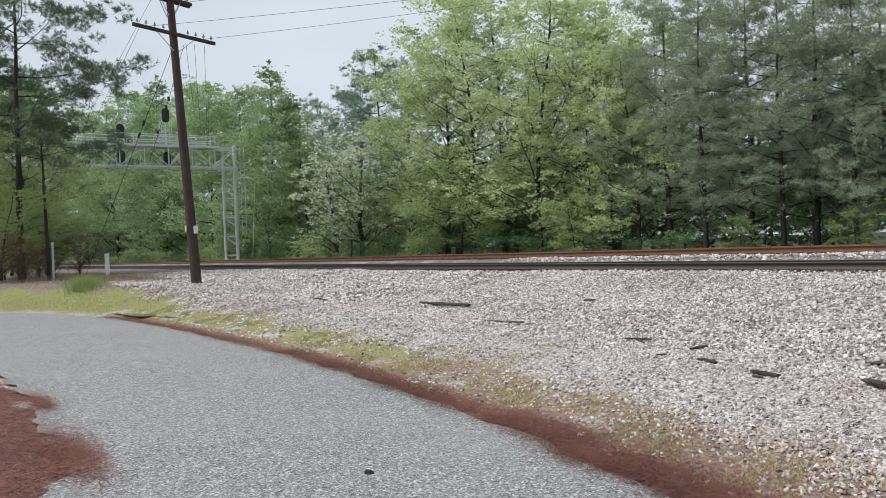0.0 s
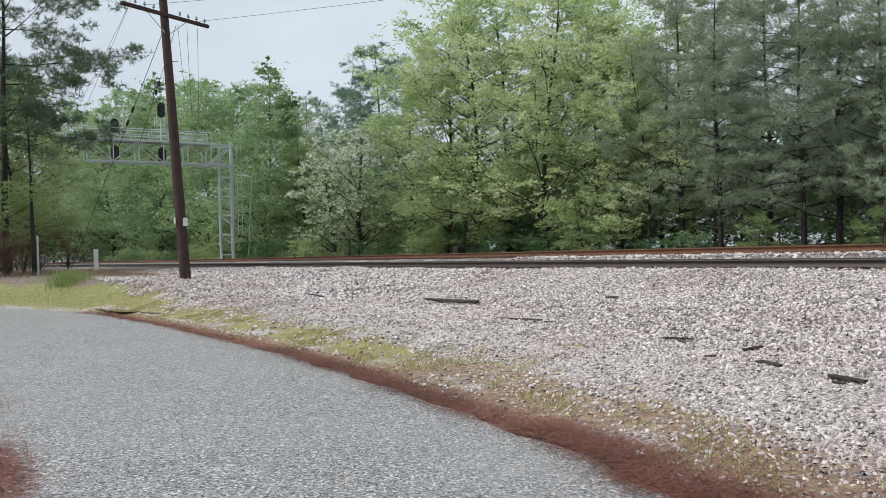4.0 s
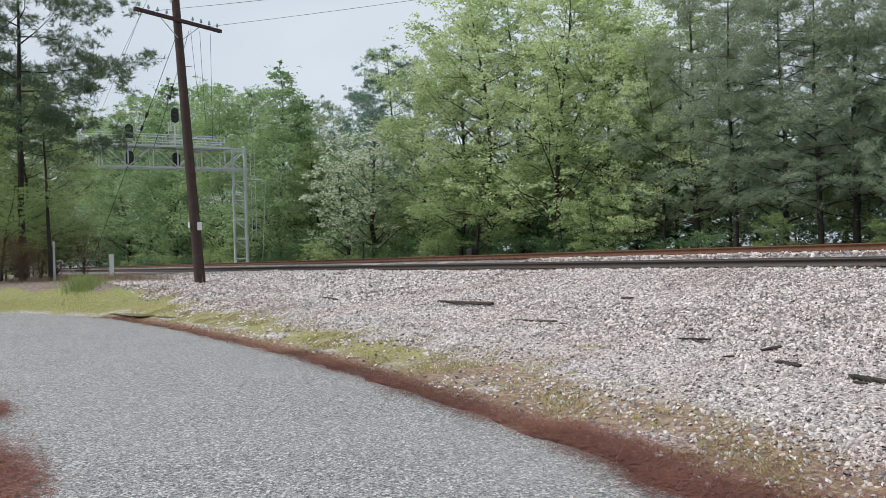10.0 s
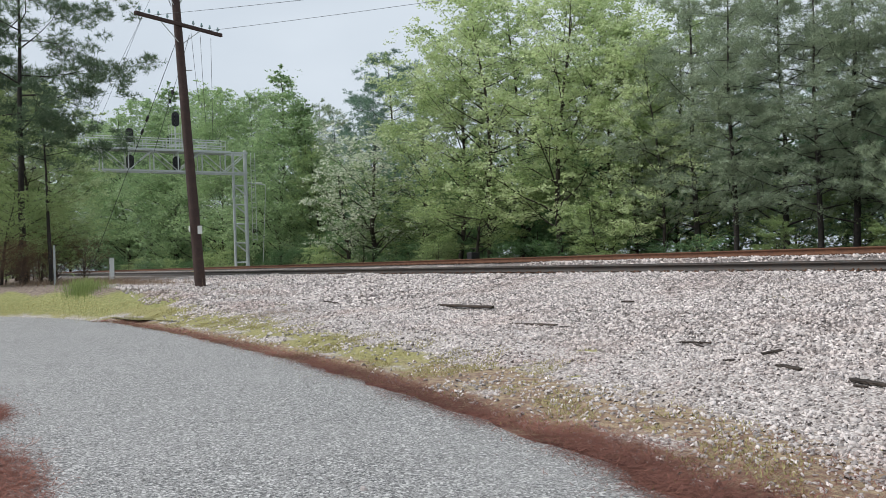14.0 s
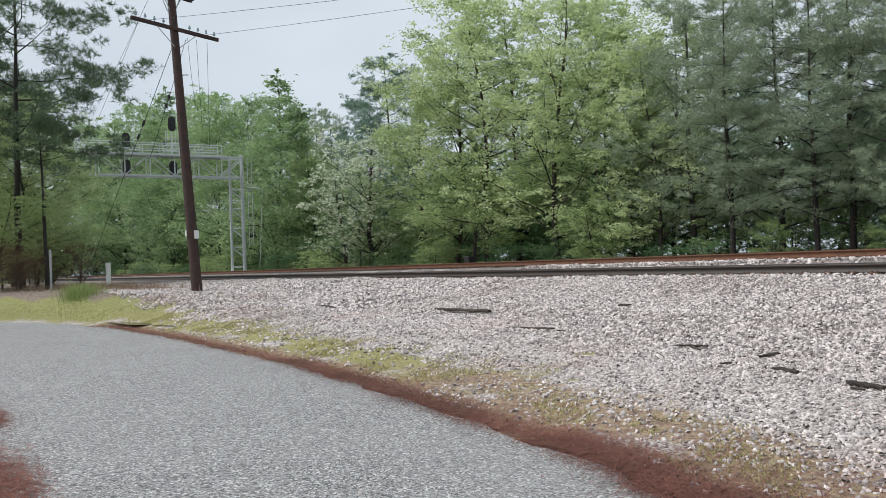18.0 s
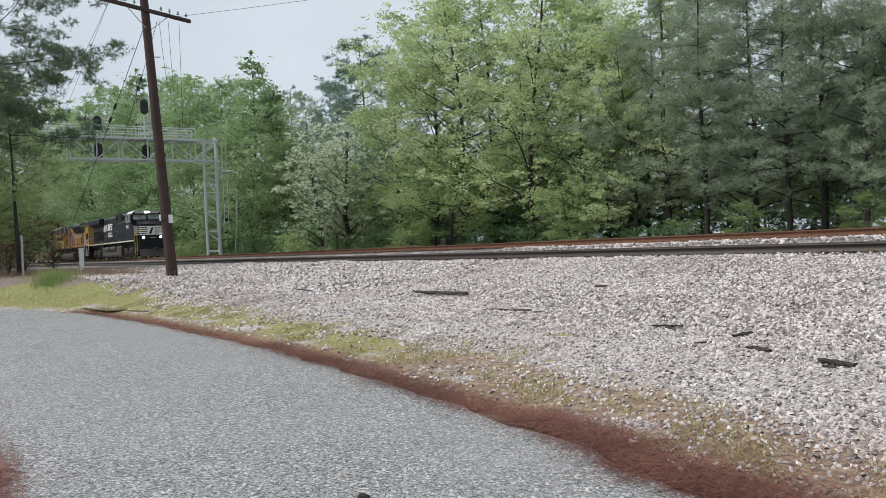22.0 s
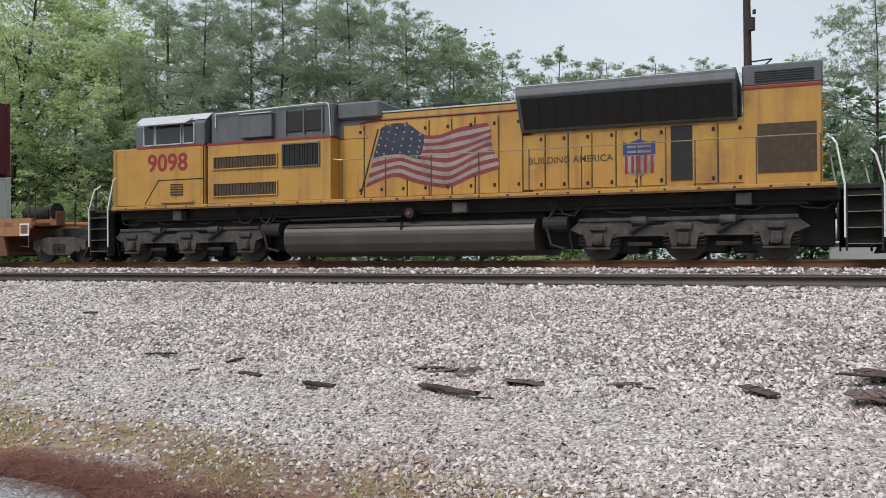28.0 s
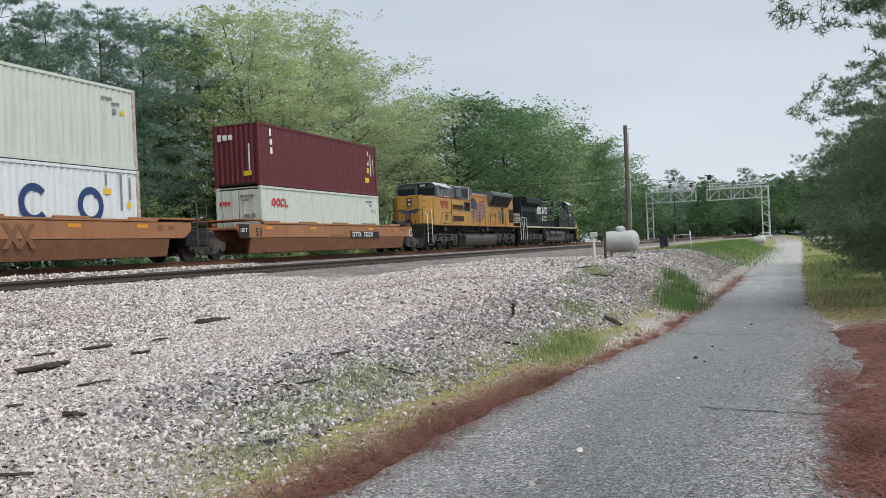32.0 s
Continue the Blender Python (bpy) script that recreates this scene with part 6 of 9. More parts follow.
def black_loco():
    v = vehicle("diesel_locomotive", "dusty black diesel locomotive with white stripes and lit headlights", "locomotive")
    part("frame_sill", box((34.5, 0, 1.5), (21.6, 2.2, 0.34), None, 0.02), M["under"], v)
    sill = part("sill", box((34.5, 0, 1.72), (21.4, 2 * SIDE, 0.13), None, 0.012), M["loco_black"], v)
    for k in range(15):
        part("sill_stripe", box((24.4 + k * 1.42, -SIDE - 0.006, 1.72), (1.36, 0.012, 0.12)), M["cream_stripe"], sill)
    prof = [(-1.5, 0.4), (-1.5, 1.22), (-1.4, 1.32), (1.4, 1.32), (1.5, 1.22), (1.5, 0.4), (1.2, 0.2), (-1.2, 0.2)]
    tank = part("fuel_tank", prism(prof, "x", 31.2, 39.5, 0.02), M["tank"], v, "dusty dark fuel tank")
    # a flat panel: the recess is only shade put into its colour
    part("tank_recess", box((35.0, -1.42, 1.06), (5.0, 0.2, 0.56)), M["hollow"], tank)
    for a, b in ((32.6, 34.6), (35.1, 37.4)):
        r_ = part("air_reservoir", rod((a, -1.4, 1.1), (b, -1.4, 1.1), 0.25, n=20), M["tank"], tank, smooth=False)
        for x in (a + 0.35, b - 0.35):
            part("reservoir_strap", box((x, -1.46, 0.86), (0.07, 0.3, 0.12)), M["side_frame"], r_)
    part("red_gauge", box((38.2, -1.505, 1.05), (0.06, 0.02, 0.4)), M["loco_red"], tank)
    loco_truck(v, 28.0, (25.9, 28.0, 30.1))
    loco_truck(v, 42.3, (40.2, 42.3, 44.4))
    # added near-black blocks paint the shade below this frame as well
    for a, b in ((24.0, 31.3), (39.4, 45.4)):
        part("underframe", box(((a + b) / 2, 0.0, 0.86), (b - a, 0.9, 1.1), None, 0.03), M["hollow"], v)
    # hood
    hood = part("engine_hood", box((29.9, 0, 3.08), (11.3, 2 * HOOD, 2.6), None, 0.03), M["loco_black"], v)
    part("hood_roof", prism([(-0.97, 4.2), (-0.72, 4.45), (0.72, 4.45), (0.97, 4.2)], "x", 29.9, 35.6), M["loco_black"], hood)
    part("roof_edge", box((32.7, -0.86, 4.36), (5.6, 0.32, 0.025), Matrix.Rotation(radians(-45), 3, "X")), M["roof_pale"], hood, "pale worn roof edge")
    wing = [(-0.97, 3.75), (-1.5, 4.05), (-1.5, 4.45), (-1.35, 4.58), (1.35, 4.58), (1.5, 4.45), (1.5, 4.05), (0.97, 3.75)]
    part("radiator_wing", prism(wing, "x", 24.4, 29.9, 0.02), M["loco_black"], hood)
    # near-black strip that paints the shade below the radiator wing
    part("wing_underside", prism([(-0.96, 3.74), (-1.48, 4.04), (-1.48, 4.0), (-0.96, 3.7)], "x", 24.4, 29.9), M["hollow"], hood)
    for k in range(9):
        grille(24.75 + k * 0.56, 25.1 + k * 0.56, 2.15, 3.2, -HOOD - 0.002, hood, "hollow", 3, True, "louvre")
    for k in range(7):
        d = part("hood_door", box((30.2 + k * 0.72, -HOOD - 0.012, 2.85), (0.67, 0.03, 2.05), None, 0.008), M["loco_black"], hood)
        part("latch", box((30.45 + k * 0.72, -HOOD - 0.034, 3.75), (0.06, 0.02, 0.06)), M["white_paint"], d)
    rects = [(24.6, 3.3, 0.12, 0.09), (25.5, 3.34, 0.12, 0.07), (26.4, 3.36, 0.14, 0.05), (27.6, 3.4, 0.16, 0.05), (29.2, 3.44, 0.4, 0.05), (31.0, 2.55, 0.16, 0.1), (31.7, 2.6, 0.28, 0.08), (30.4, 4.05, 0.3, 0.07), (33.6, 4.1, 0.1, 0.1), (30.3, 3.45, 0.16, 0.08)]
    bars(rects, -HOOD - 0.045, "white_paint", hood, "small_label")
    # stripes and blocks of the emblem
    y = -HOOD - 0.048
    bars([(29.65 + 0.05 * k, 3.12 + k * 0.115, 1.95 - 0.12 * k, 0.085, 0.03) for k in range(6)], y, "white_paint", hood, "stripe_emblem", "white speed stripes")
    bm = bmesh.new()
    for pts in ([(32.65, 3.14), (33.0, 3.14), (33.12, 3.5), (33.05, 3.84), (32.62, 3.84), (32.86, 3.5)], [(33.0, 3.84), (33.3, 3.14), (33.62, 3.14), (33.86, 3.84), (33.56, 3.84), (33.42, 3.42), (33.28, 3.84)],
                [(33.9, 3.14), (34.55, 3.14), (34.72, 3.28), (34.72, 3.5), (34.2, 3.6), (34.2, 3.68), (34.78, 3.68), (34.8, 3.84), (34.02, 3.84), (33.92, 3.7), (33.92, 3.5), (34.42, 3.4), (34.42, 3.3), (33.9, 3.3)]):
        bm.faces.new([bm.verts.new((a - 0.9, y, b)) for a, b in pts])
    part("block_emblem", bm, M["white_paint"], hood, "white slanted block emblem")
    bars([(31.8 + k * 0.275, 2.72, 0.2, 0.22, 0.04) for k in range(7)] + [(31.65 + k * 0.27, 2.42, 0.2, 0.22, 0.04) for k in range(8)], y, "white_paint", hood, "name_bar", "white lettering bar")
    # blower and inverter cabinets up to the cab
    c = part("equipment_cabinet", box((38.6, 0, 3.28), (6.0, 2 * 1.02, 3.0), None, 0.04), M["loco_black"], v)
    lower = prism([(37.2, 1.78), (37.2, 2.9), (37.7, 3.58), (41.6, 3.62), (41.6, 1.78)], "y", -1.44, 1.44, 0.02)
    part("lower_cabinet", lower, M["loco_black"], c)
    tube_rail(c, [(29.9, -1.3, 2.95), (36.9, -1.32, 2.98), (37.25, -1.46, 3.1), (37.7, -1.47, 3.62), (41.5, -1.47, 3.66)], "rail_dull", "grab_rail", 0.011)
    for x0, x1, z0, z1 in ((35.9, 36.6, 4.0, 4.5), (38.0, 38.65, 3.95, 4.6), (38.95, 39.65, 3.98, 4.62), (39.85, 40.3, 4.3, 4.62), (40.7, 41.3, 3.95, 4.64)):
        grille(x0, x1, z0, z1, -1.022, c, "hollow", 6, True, "louvre")
    for x0, x1, z0, z1 in ((38.3, 38.95, 2.3, 2.55), (39.9, 40.5, 2.3, 2.55)):
        grille(x0, x1, z0, z1, -1.442, c, "loco_black", 5, False, "louvre")
    bars([(37.7, 3.68, 0.12, 0.08), (38.2, 3.78, 0.2, 0.06), (39.1, 3.8, 0.2, 0.06), (39.95, 4.0, 0.2, 0.13), (41.0, 3.8, 0.24, 0.06), (35.8, 3.4, 0.16, 0.09)], -1.03, "white_paint", c, "small_label")
    bars([(38.0, 2.85, 0.08, 0.08), (38.1, 1.86, 0.2, 0.04)], -1.446, "white_paint", c, "small_label")
    part("exhaust_stack", box((33.6, 0.0, 4.55), (1.0, 0.7, 0.25), None, 0.04), M["hollow"], hood)
    # cab and nose
    w = 1.5
    cab = part("cab", prism([(-w, 1.78), (-w, 4.28), (-1.15, 4.62), (1.15, 4.62), (w, 4.28), (w, 1.78)], "x", 41.65, 44.0, 0.02), M["loco_black"], v)
    part("cab_roof", prism([(-1.47, 4.36), (-1.13, 4.67), (1.13, 4.67), (1.47, 4.36), (1.13, 4.63), (-1.13, 4.63)], "x", 41.6, 44.2), M["roof_pale"], cab, "pale worn cab roof")
    for s in (-1, 1):
        for x0, x1 in ((41.95, 42.45), (42.52, 43.1), (43.2, 43.6)):
            g = part("cab_window", box(((x0 + x1) / 2, s * (w + 0.005), 3.92), (x1 - x0, 0.03, 0.66)), M["cab_glass"], cab)
            bm = bmesh.new()
            for x in (x0, x1):
                put_box(bm, (x, s * (w + 0.018), 3.92), (0.035, 0.03, 0.7))
            for z in (3.58, 4.26):
                put_box(bm, ((x0 + x1) / 2, s * (w + 0.018), z), (x1 - x0, 0.03, 0.035))
            part("window_frame", bm, M["roof_pale"], g)
        part("sun_visor", box((42.6, s * (w + 0.16), 4.34), (1.3, 0.36, 0.025), Matrix.Rotation(radians(24 * s), 3, "X")), M["roof_pale"], cab, "pale metal sun visor")
    letter("4591", 0.5, (42.05, -w - 0.012, 3.0), "white_paint", cab, "number", 0.012, 1.0, None, "white road number")
    part("class_panel", prism([(42.9, 4.36), (44.1, 4.36), (44.0, 4.68), (43.1, 4.7)], "y", -0.95, 0.95, 0.01), M["roof_pale"], cab)
    for a, b in ((-1.3, -0.08), (0.08, 1.3)):
        part("windshield", box((44.06, (a + b) / 2, 4.02), (0.04, b - a, 0.52), Matrix.Rotation(radians(-16), 3, "Y"), 0.01), M["front_glass"], cab)
    part("brow", box((44.12, 0, 4.5), (0.14, 2.3, 0.26), None, 0.02), M["roof_pale"], cab)
    for a in (-0.62, 0.62):
        part("number_board", box((44.2, a, 4.5), (0.03, 0.62, 0.2)), M["cream_stripe"], cab)
    for a in (-0.12, 0.12):
        part("roof_headlight", rod((44.18, a, 4.5), (44.24, a, 4.5), 0.1, n=16), M["class_light"], cab, "lit twin headlight")
    nose = part("nose", prism([(44.0, 1.78), (44.0, 3.72), (44.3, 3.68), (45.25, 3.3), (45.3, 1.78)], "y", -1.06, 1.06, 0.03), M["loco_black"], v)
    for s in (-1, 1):
        part("nose_cheek", prism([(s * 1.04, 1.78), (s * 1.04, 3.3), (s * 1.5, 3.2), (s * 1.5, 1.78)], "x", 44.0, 44.85, 0.03), M["loco_black"], nose)
        for k in range(5):
            part("nose_stripe", box((45.312, s * 0.76, 2.28 + k * 0.19), (0.014, 0.72, 0.125)), M["white_paint"], nose)
            part("cheek_stripe", box((44.868, s * 1.26, 2.28 + k * 0.19), (0.014, 0.46, 0.125)), M["white_paint"], nose)
    part("emblem_panel", box((45.318, 0, 2.66), (0.02, 0.72, 0.86)), M["white_paint"], nose, "white panel with a black emblem")
    part("emblem", prism([(-0.22, 2.36), (0.02, 2.32), (0.12, 2.62), (0.24, 2.9), (0.1, 2.98), (-0.04, 2.72)], "x", 45.33, 45.336), M["loco_black"], nose)
    for a in (-0.82, 0.82):
        part("ditch_light", rod((45.62, a, 1.98), (45.7, a, 1.98), 0.12, n=18), M["headlight"], v, "lit ditch light")
        part("light_hood", rod((45.4, a, 1.98), (45.64, a, 1.98), 0.14, n=16), M["hollow"], v)
    rear = part("rear_hood", box((24.3, 0, 3.1), (0.5, 2 * HOOD + 0.04, 2.7), None, 0.03), M["loco_black"], v)
    for k in range(5):
        part("rear_stripe", box((24.04, 0, 2.2 + k * 0.19), (0.014, 1.7, 0.1)), M["white_paint"], rear)
    letter("4591", 0.3, (24.035, 0.5, 3.62), "white_paint", rear, "number", 0.006, 1.0, pose(0, 0, 0, 0, 0, -90))
    for x, way in ((23.55, -1), (45.6, 1)):
        part("end_platform", box((x, 0, 1.66), (0.95, 2.7, 0.14), None, 0.02), M["under"], v)
        part("pilot", box((x + way * 0.42, 0, 1.0), (0.1, 2.7, 1.2), None, 0.03), M["loco_black"], v)
        plow = bmesh.new()
        put_prism(plow, [(x + way * 0.48, 0.8), (x + way * 0.85, 0.14), (x + way * 0.9, 0.14), (x + way * 0.55, 0.85)], "y", -1.35, 1.35)
        part("snow_plow", plow, M["side_frame"], v)
        coupler(v, x + way * 0.5, way)
        for s in (-1, 1):
            steps(v, x - 0.36, x + 0.36, s * 1.5, "under", "rail_yellow")
            for q in (-0.4, 0.4):
                bx = x + q
                tube_rail(v, [(bx, s * 1.52, 0.5), (bx, s * 1.53, 1.7), (bx - way * 0.2, s * 1.46, 2.5), (bx - way * 0.26, s * 1.2, 2.62), (bx - way * 0.26, s * 0.8, 2.62)], "rail_yellow" if way > 0 else "rail_white", "grab_rail", 0.02)
        part("chain", rod((x + way * 0.45, -0.3, 1.95), (x + way * 0.45, 0.3, 1.95), 0.02), M["rail_white"], v)
    stanchions(v, [24.6 + k * 1.4 for k in range(10)], -SIDE + 0.04, 1.78, 2.86, "side_frame", True, 0.013)
    stanchions(v, [24.6 + k * 1.4 for k in range(10)], SIDE - 0.04, 1.78, 2.86, "rail_white")
    part("junction_box", box((30.95, -1.35, 1.35), (0.45, 0.3, 0.45), None, 0.02), M["side_frame"], v)
    part("air_filter", rod((30.95, -1.3, 0.6), (30.95, -1.3, 1.1), 0.3, n=14), M["under"], v)
    for c in v.children:
        c.location.x = -0.5
    return v


black_loco()


def corrugated(x0, x1, z0, z1, y, s, pitch=0.28, deep=0.036):
    """A corrugated side wall that faces s along y."""
    k = int(round((x1 - x0) / pitch))
    pts = []
    for i in range(k):
        a = x0 + (x1 - x0) * i / k
        w = (x1 - x0) / k
        pts += [(a, 0), (a + w * 0.3, 0), (a + w * 0.5, deep), (a + w * 0.8, deep)]
    pts.append((x1, 0))
    bm = bmesh.new()
    lo = [bm.verts.new((u, y - s * d, z0)) for u, d in pts]
    hi = [bm.verts.new((u, y - s * d, z1)) for u, d in pts]
    for i in range(len(pts) - 1):
        bm.faces.new((lo[i], lo[i + 1], hi[i + 1], hi[i]))
    return bm


def container(name_label, x0, z0, high, mat, post, doors=True, length=12.19):
    v = vehicle("shipping_container", name_label, "container", "containers on the train")
    x1, w = x0 + length, 1.22
    z1 = z0 + high
    for s in (-1, 1):
        part("side_wall", corrugated(x0 + 0.12, x1 - 0.12, z0 + 0.14, z1 - 0.1, s * (w - 0.02), s), M[mat], v)
        part("top_rail", box(((x0 + x1) / 2, s * (w - 0.03), z1 - 0.06), (length - 0.2, 0.06, 0.1)), M[mat], v)
        part("bottom_rail", box(((x0 + x1) / 2, s * (w - 0.03), z0 + 0.08), (length - 0.2, 0.06, 0.15)), M[mat], v)
        for x in (x0 + 0.075, x1 - 0.075):
            part("corner_post", box((x, s * (w - 0.07), (z0 + z1) / 2), (0.15, 0.14, high - 0.2), None, 0.01), M[post], v)
            for z in (z0 + 0.06, z1 - 0.06):
                part("corner_casting", box((x, s * (w - 0.08), z), (0.18, 0.17, 0.12), None, 0.012), M[post], v)
    part("roof", box(((x0 + x1) / 2, 0, z1 - 0.05), (length - 0.15, 2 * w - 0.1, 0.05)), M[mat], v)
    part("floor", box(((x0 + x1) / 2, 0, z0 + 0.1), (length - 0.15, 2 * w - 0.1, 0.1)), M["under"], v)
    part("front_wall", box((x1 - 0.06, 0, (z0 + z1) / 2), (0.05, 2 * w - 0.2, high - 0.2)), M[mat], v)
    if doors:
        for s in (-1, 1):
            d = part("door", box((x0 + 0.05, s * 0.57, (z0 + z1) / 2), (0.06, 1.1, high - 0.3), None, 0.012), M[mat], v)
            for q in (0.3, 0.82):
                part("lock_rod", rod((x0 - 0.01, s * q, z0 + 0.15), (x0 - 0.01, s * q, z1 - 0.15), 0.022, n=6), M["galv"] if mat != "box_red" else M[mat], d)
            for k in range(4):
                part("hinge", box((x0 + 0.01, s * 1.12, z0 + 0.4 + k * (high - 0.8) / 3), (0.04, 0.1, 0.08)), M[post], d)
    else:
        part("back_wall", corrugated_end(x0 + 0.05, z0 + 0.14, z1 - 0.1, w - 0.12), M[mat], v)
    return v


def corrugated_end(x, z0, z1, w):
    bm = bmesh.new()
    pts = []
    for i in range(8):
        a, p = -w + 2 * w * i / 8, 2 * w / 8
        pts += [(a, 0), (a + p * 0.3, 0), (a + p * 0.5, 0.04), (a + p * 0.8, 0.04)]
    pts.append((w, 0))
    lo = [bm.verts.new((x + d, u, z0)) for u, d in pts]
    hi = [bm.verts.new((x + d, u, z1)) for u, d in pts]
    for i in range(len(pts) - 1):
        bm.faces.new((lo[i], lo[i + 1], hi[i + 1], hi[i]))
    return bm


def freight_truck(parent, x):
    t = part("truck", box((x, 0, 0.62), (0.5, 2.0, 0.34), None, 0.03), M["under"], parent)
    for s in (-1, 1):
        out = [(x - 1.2, 0.42), (x - 1.2, 0.72), (x - 0.95, 0.78), (x - 0.45, 0.86), (x + 0.45, 0.86), (x + 0.95, 0.78), (x + 1.2, 0.72), (x + 1.2, 0.42), (x + 0.72, 0.42), (x + 0.5, 0.24), (x - 0.5, 0.24), (x - 0.72, 0.42)]
        part("side_frame", prism(out, "y", s * 0.96, s * 1.08, 0.02), M["side_frame"], t)
        for q in (-0.2, 0, 0.2):
            part("coil_spring", coil(x + q, s * 1.06, 0.3, 0.66, 0.075), M["under"], t)
        for a in (x - 0.89, x + 0.89):
            part("bearing", rod((a, s * 0.95, 0.46), (a, s * 1.14, 0.46), 0.12, n=12), M["side_frame"], t)
    for a in (x - 0.89, x + 0.89):
        wheelset(t, a, 0.46)
    return t


def well_car(x0, x1, label, front):
    """One well of the car between x0 and x1: sloping side sills, floor, end platforms, ladders and markings."""
    v = vehicle("well_car", label, "rail car")
    a, b = x0 + 2.0, x1 - 2.0
    for s in (-1, 1):
        up = prism([(x0 + 0.3, 0.9), (x0 + 0.05, 1.2), (x0 + 0.05, 1.5), (x1 - 0.05, 1.5), (x1 - 0.05, 1.2), (x1 - 0.5, 0.9)], "y", s * 1.38, s * 1.5, 0.012)
        p = part("side_sill", up, M["well"], v)
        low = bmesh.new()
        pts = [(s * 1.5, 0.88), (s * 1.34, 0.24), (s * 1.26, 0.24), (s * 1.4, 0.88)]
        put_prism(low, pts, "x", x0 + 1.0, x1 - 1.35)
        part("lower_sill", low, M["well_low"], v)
        part("top_chord", box(((a + b) / 2, s * 1.43, 1.55), (b - a, 0.2, 0.08), None, 0.01), M["well"], v)
        for k in range(5):
            q = a + 0.6 + (b - a - 1.2) * k / 4
            part("guide_plate", prism([(q - 0.75, 1.59), (q - 0.75, 1.66), (q + 0.75, 1.66), (q + 0.75, 1.59)], "y", s * 1.34, s * 1.5, 0.01), M["well"], v)
        for q in (a + 0.4, b - 0.8, (a + b) / 2 - 3, (a + b) / 2 + 3.4):
            part("reflector", box((q, s * 1.505, 1.34), (0.55, 0.01, 0.13)), M["orange"], p, "orange reflector")
    for x in np.linspace(a, b, 7):
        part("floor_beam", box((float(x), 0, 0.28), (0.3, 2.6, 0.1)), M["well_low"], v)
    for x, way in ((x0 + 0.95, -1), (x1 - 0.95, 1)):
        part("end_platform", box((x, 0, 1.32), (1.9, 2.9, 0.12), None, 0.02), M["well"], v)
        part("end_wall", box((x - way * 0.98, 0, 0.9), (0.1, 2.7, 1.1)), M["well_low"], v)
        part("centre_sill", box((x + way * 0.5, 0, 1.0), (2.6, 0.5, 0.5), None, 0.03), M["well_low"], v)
    for s in (-1, 1):
        x = x1 - 0.2 if front else x1 + 0.35
        tube_rail(v, [(x, s * 1.46, 0.5), (x, s * 1.46, 2.3), (x + 0.0, s * 1.2, 2.3), (x, s * 1.2, 1.4)], "side_frame", "ladder_rail", 0.022)
        for k in range(4):
            part("ladder_rung", rod((x - 0.35, s * 1.47, 0.55 + 0.32 * k), (x, s * 1.47, 0.55 + 0.32 * k), 0.014, n=6), M["side_frame"], v)
    return v


first = well_car(-22.2, -3.5, "oxide brown well car sides with orange reflectors, carrying two containers", True)
part("number_panel", box((-10.2, -1.512, 1.02), (3.5, 0.012, 0.36)), M["hollow"], first, "black number panel")
letter("DTTX", 0.36, (-11.75, -1.522, 0.92), "white_paint", first, "marking", 0.006, 1.12)
letter("732031", 0.36, (-10.4, -1.522, 0.92), "white_paint", first, "number", 0.006, 1.12)
letter("53", 0.5, (-20.9, -1.508, 0.98), "hollow", first, "marking", 0.006, 1.1)
part("end_panel", box((-21.75, -1.508, 1.2), (0.75, 0.014, 0.56)), M["hollow"], first)
letter("125 T", 0.22, (-22.05, -1.52, 1.16), "white_paint", first, "marking", 0.004)
bars([(-6.6, 1.18, 0.32, 0.26), (-6.55, 0.8, 0.2, 0.1), (-6.3, 0.55, 0.34, 0.07), (-5.3, 1.24, 0.3, 0.12), (-4.8, 1.24, 0.36, 0.12), (-14.3, 0.96, 1.5, 0.06), (-12.6, 0.94, 0.18, 0.22)], -1.51, "well_low", first, "stencil")
board = part("placard", box((-3.85, -1.515, 1.12), (0.42, 0.02, 0.42)), M["white_paint"], first)
part("placard_print", box((-3.85, -1.528, 1.13), (0.32, 0.008, 0.3)), M["well_low"], board)
freight_truck(first, -2.75)
part("end_beam", box((-2.4, 0, 1.0), (2.4, 1.2, 0.35), None, 0.03), M["under"], first)
part("hand_brake", rod((-3.0, -1.0, 1.75), (-2.9, -1.0, 1.75), 0.28, n=18), M["under"], first)
part("air_tank", rod((-4.6, -0.75, 1.72), (-3.4, -0.75, 1.72), 0.22, n=16), M["under"], first)
part("brake_stand", box((-3.0, -0.9, 1.5), (0.3, 0.4, 0.5), None, 0.02), M["well_low"], first)
for yy in (-1.1, -0.5, 0.5, 1.1):
    part("end_post", rod((-2.0, yy, 1.2), (-2.0, yy, 2.0), 0.022, n=6), M["under"], first)
coupler(first, -1.3, 1)
freight_truck(first, -23.7)
part("articulation", box((-23.7, 0, 1.02), (3.0, 0.6, 0.4), None, 0.04), M["under"], first)
second = well_car(-43.9, -25.2, "oxide brown well car with a painted cross, carrying two pale containers", False)
bm = bmesh.new()
for k in (0, 0.5):
    put_prism(bm, [(-33.95 + k, 0.62), (-33.75 + k, 0.62), (-33.2 + k, 1.38), (-33.4 + k, 1.38)], "y", -1.512, -1.504)
    put_prism(bm, [(-33.2 + k, 0.62), (-33.4 + k, 0.62), (-33.95 + k, 1.38), (-33.75 + k, 1.38)], "y", -1.518, -1.513)
part("cross_marking", bm, M["well_low"], second)
bars([(-27.2, 1.2, 0.3, 0.2), (-26.6, 1.24, 0.3, 0.12)], -1.51, "well_low", second, "stencil")
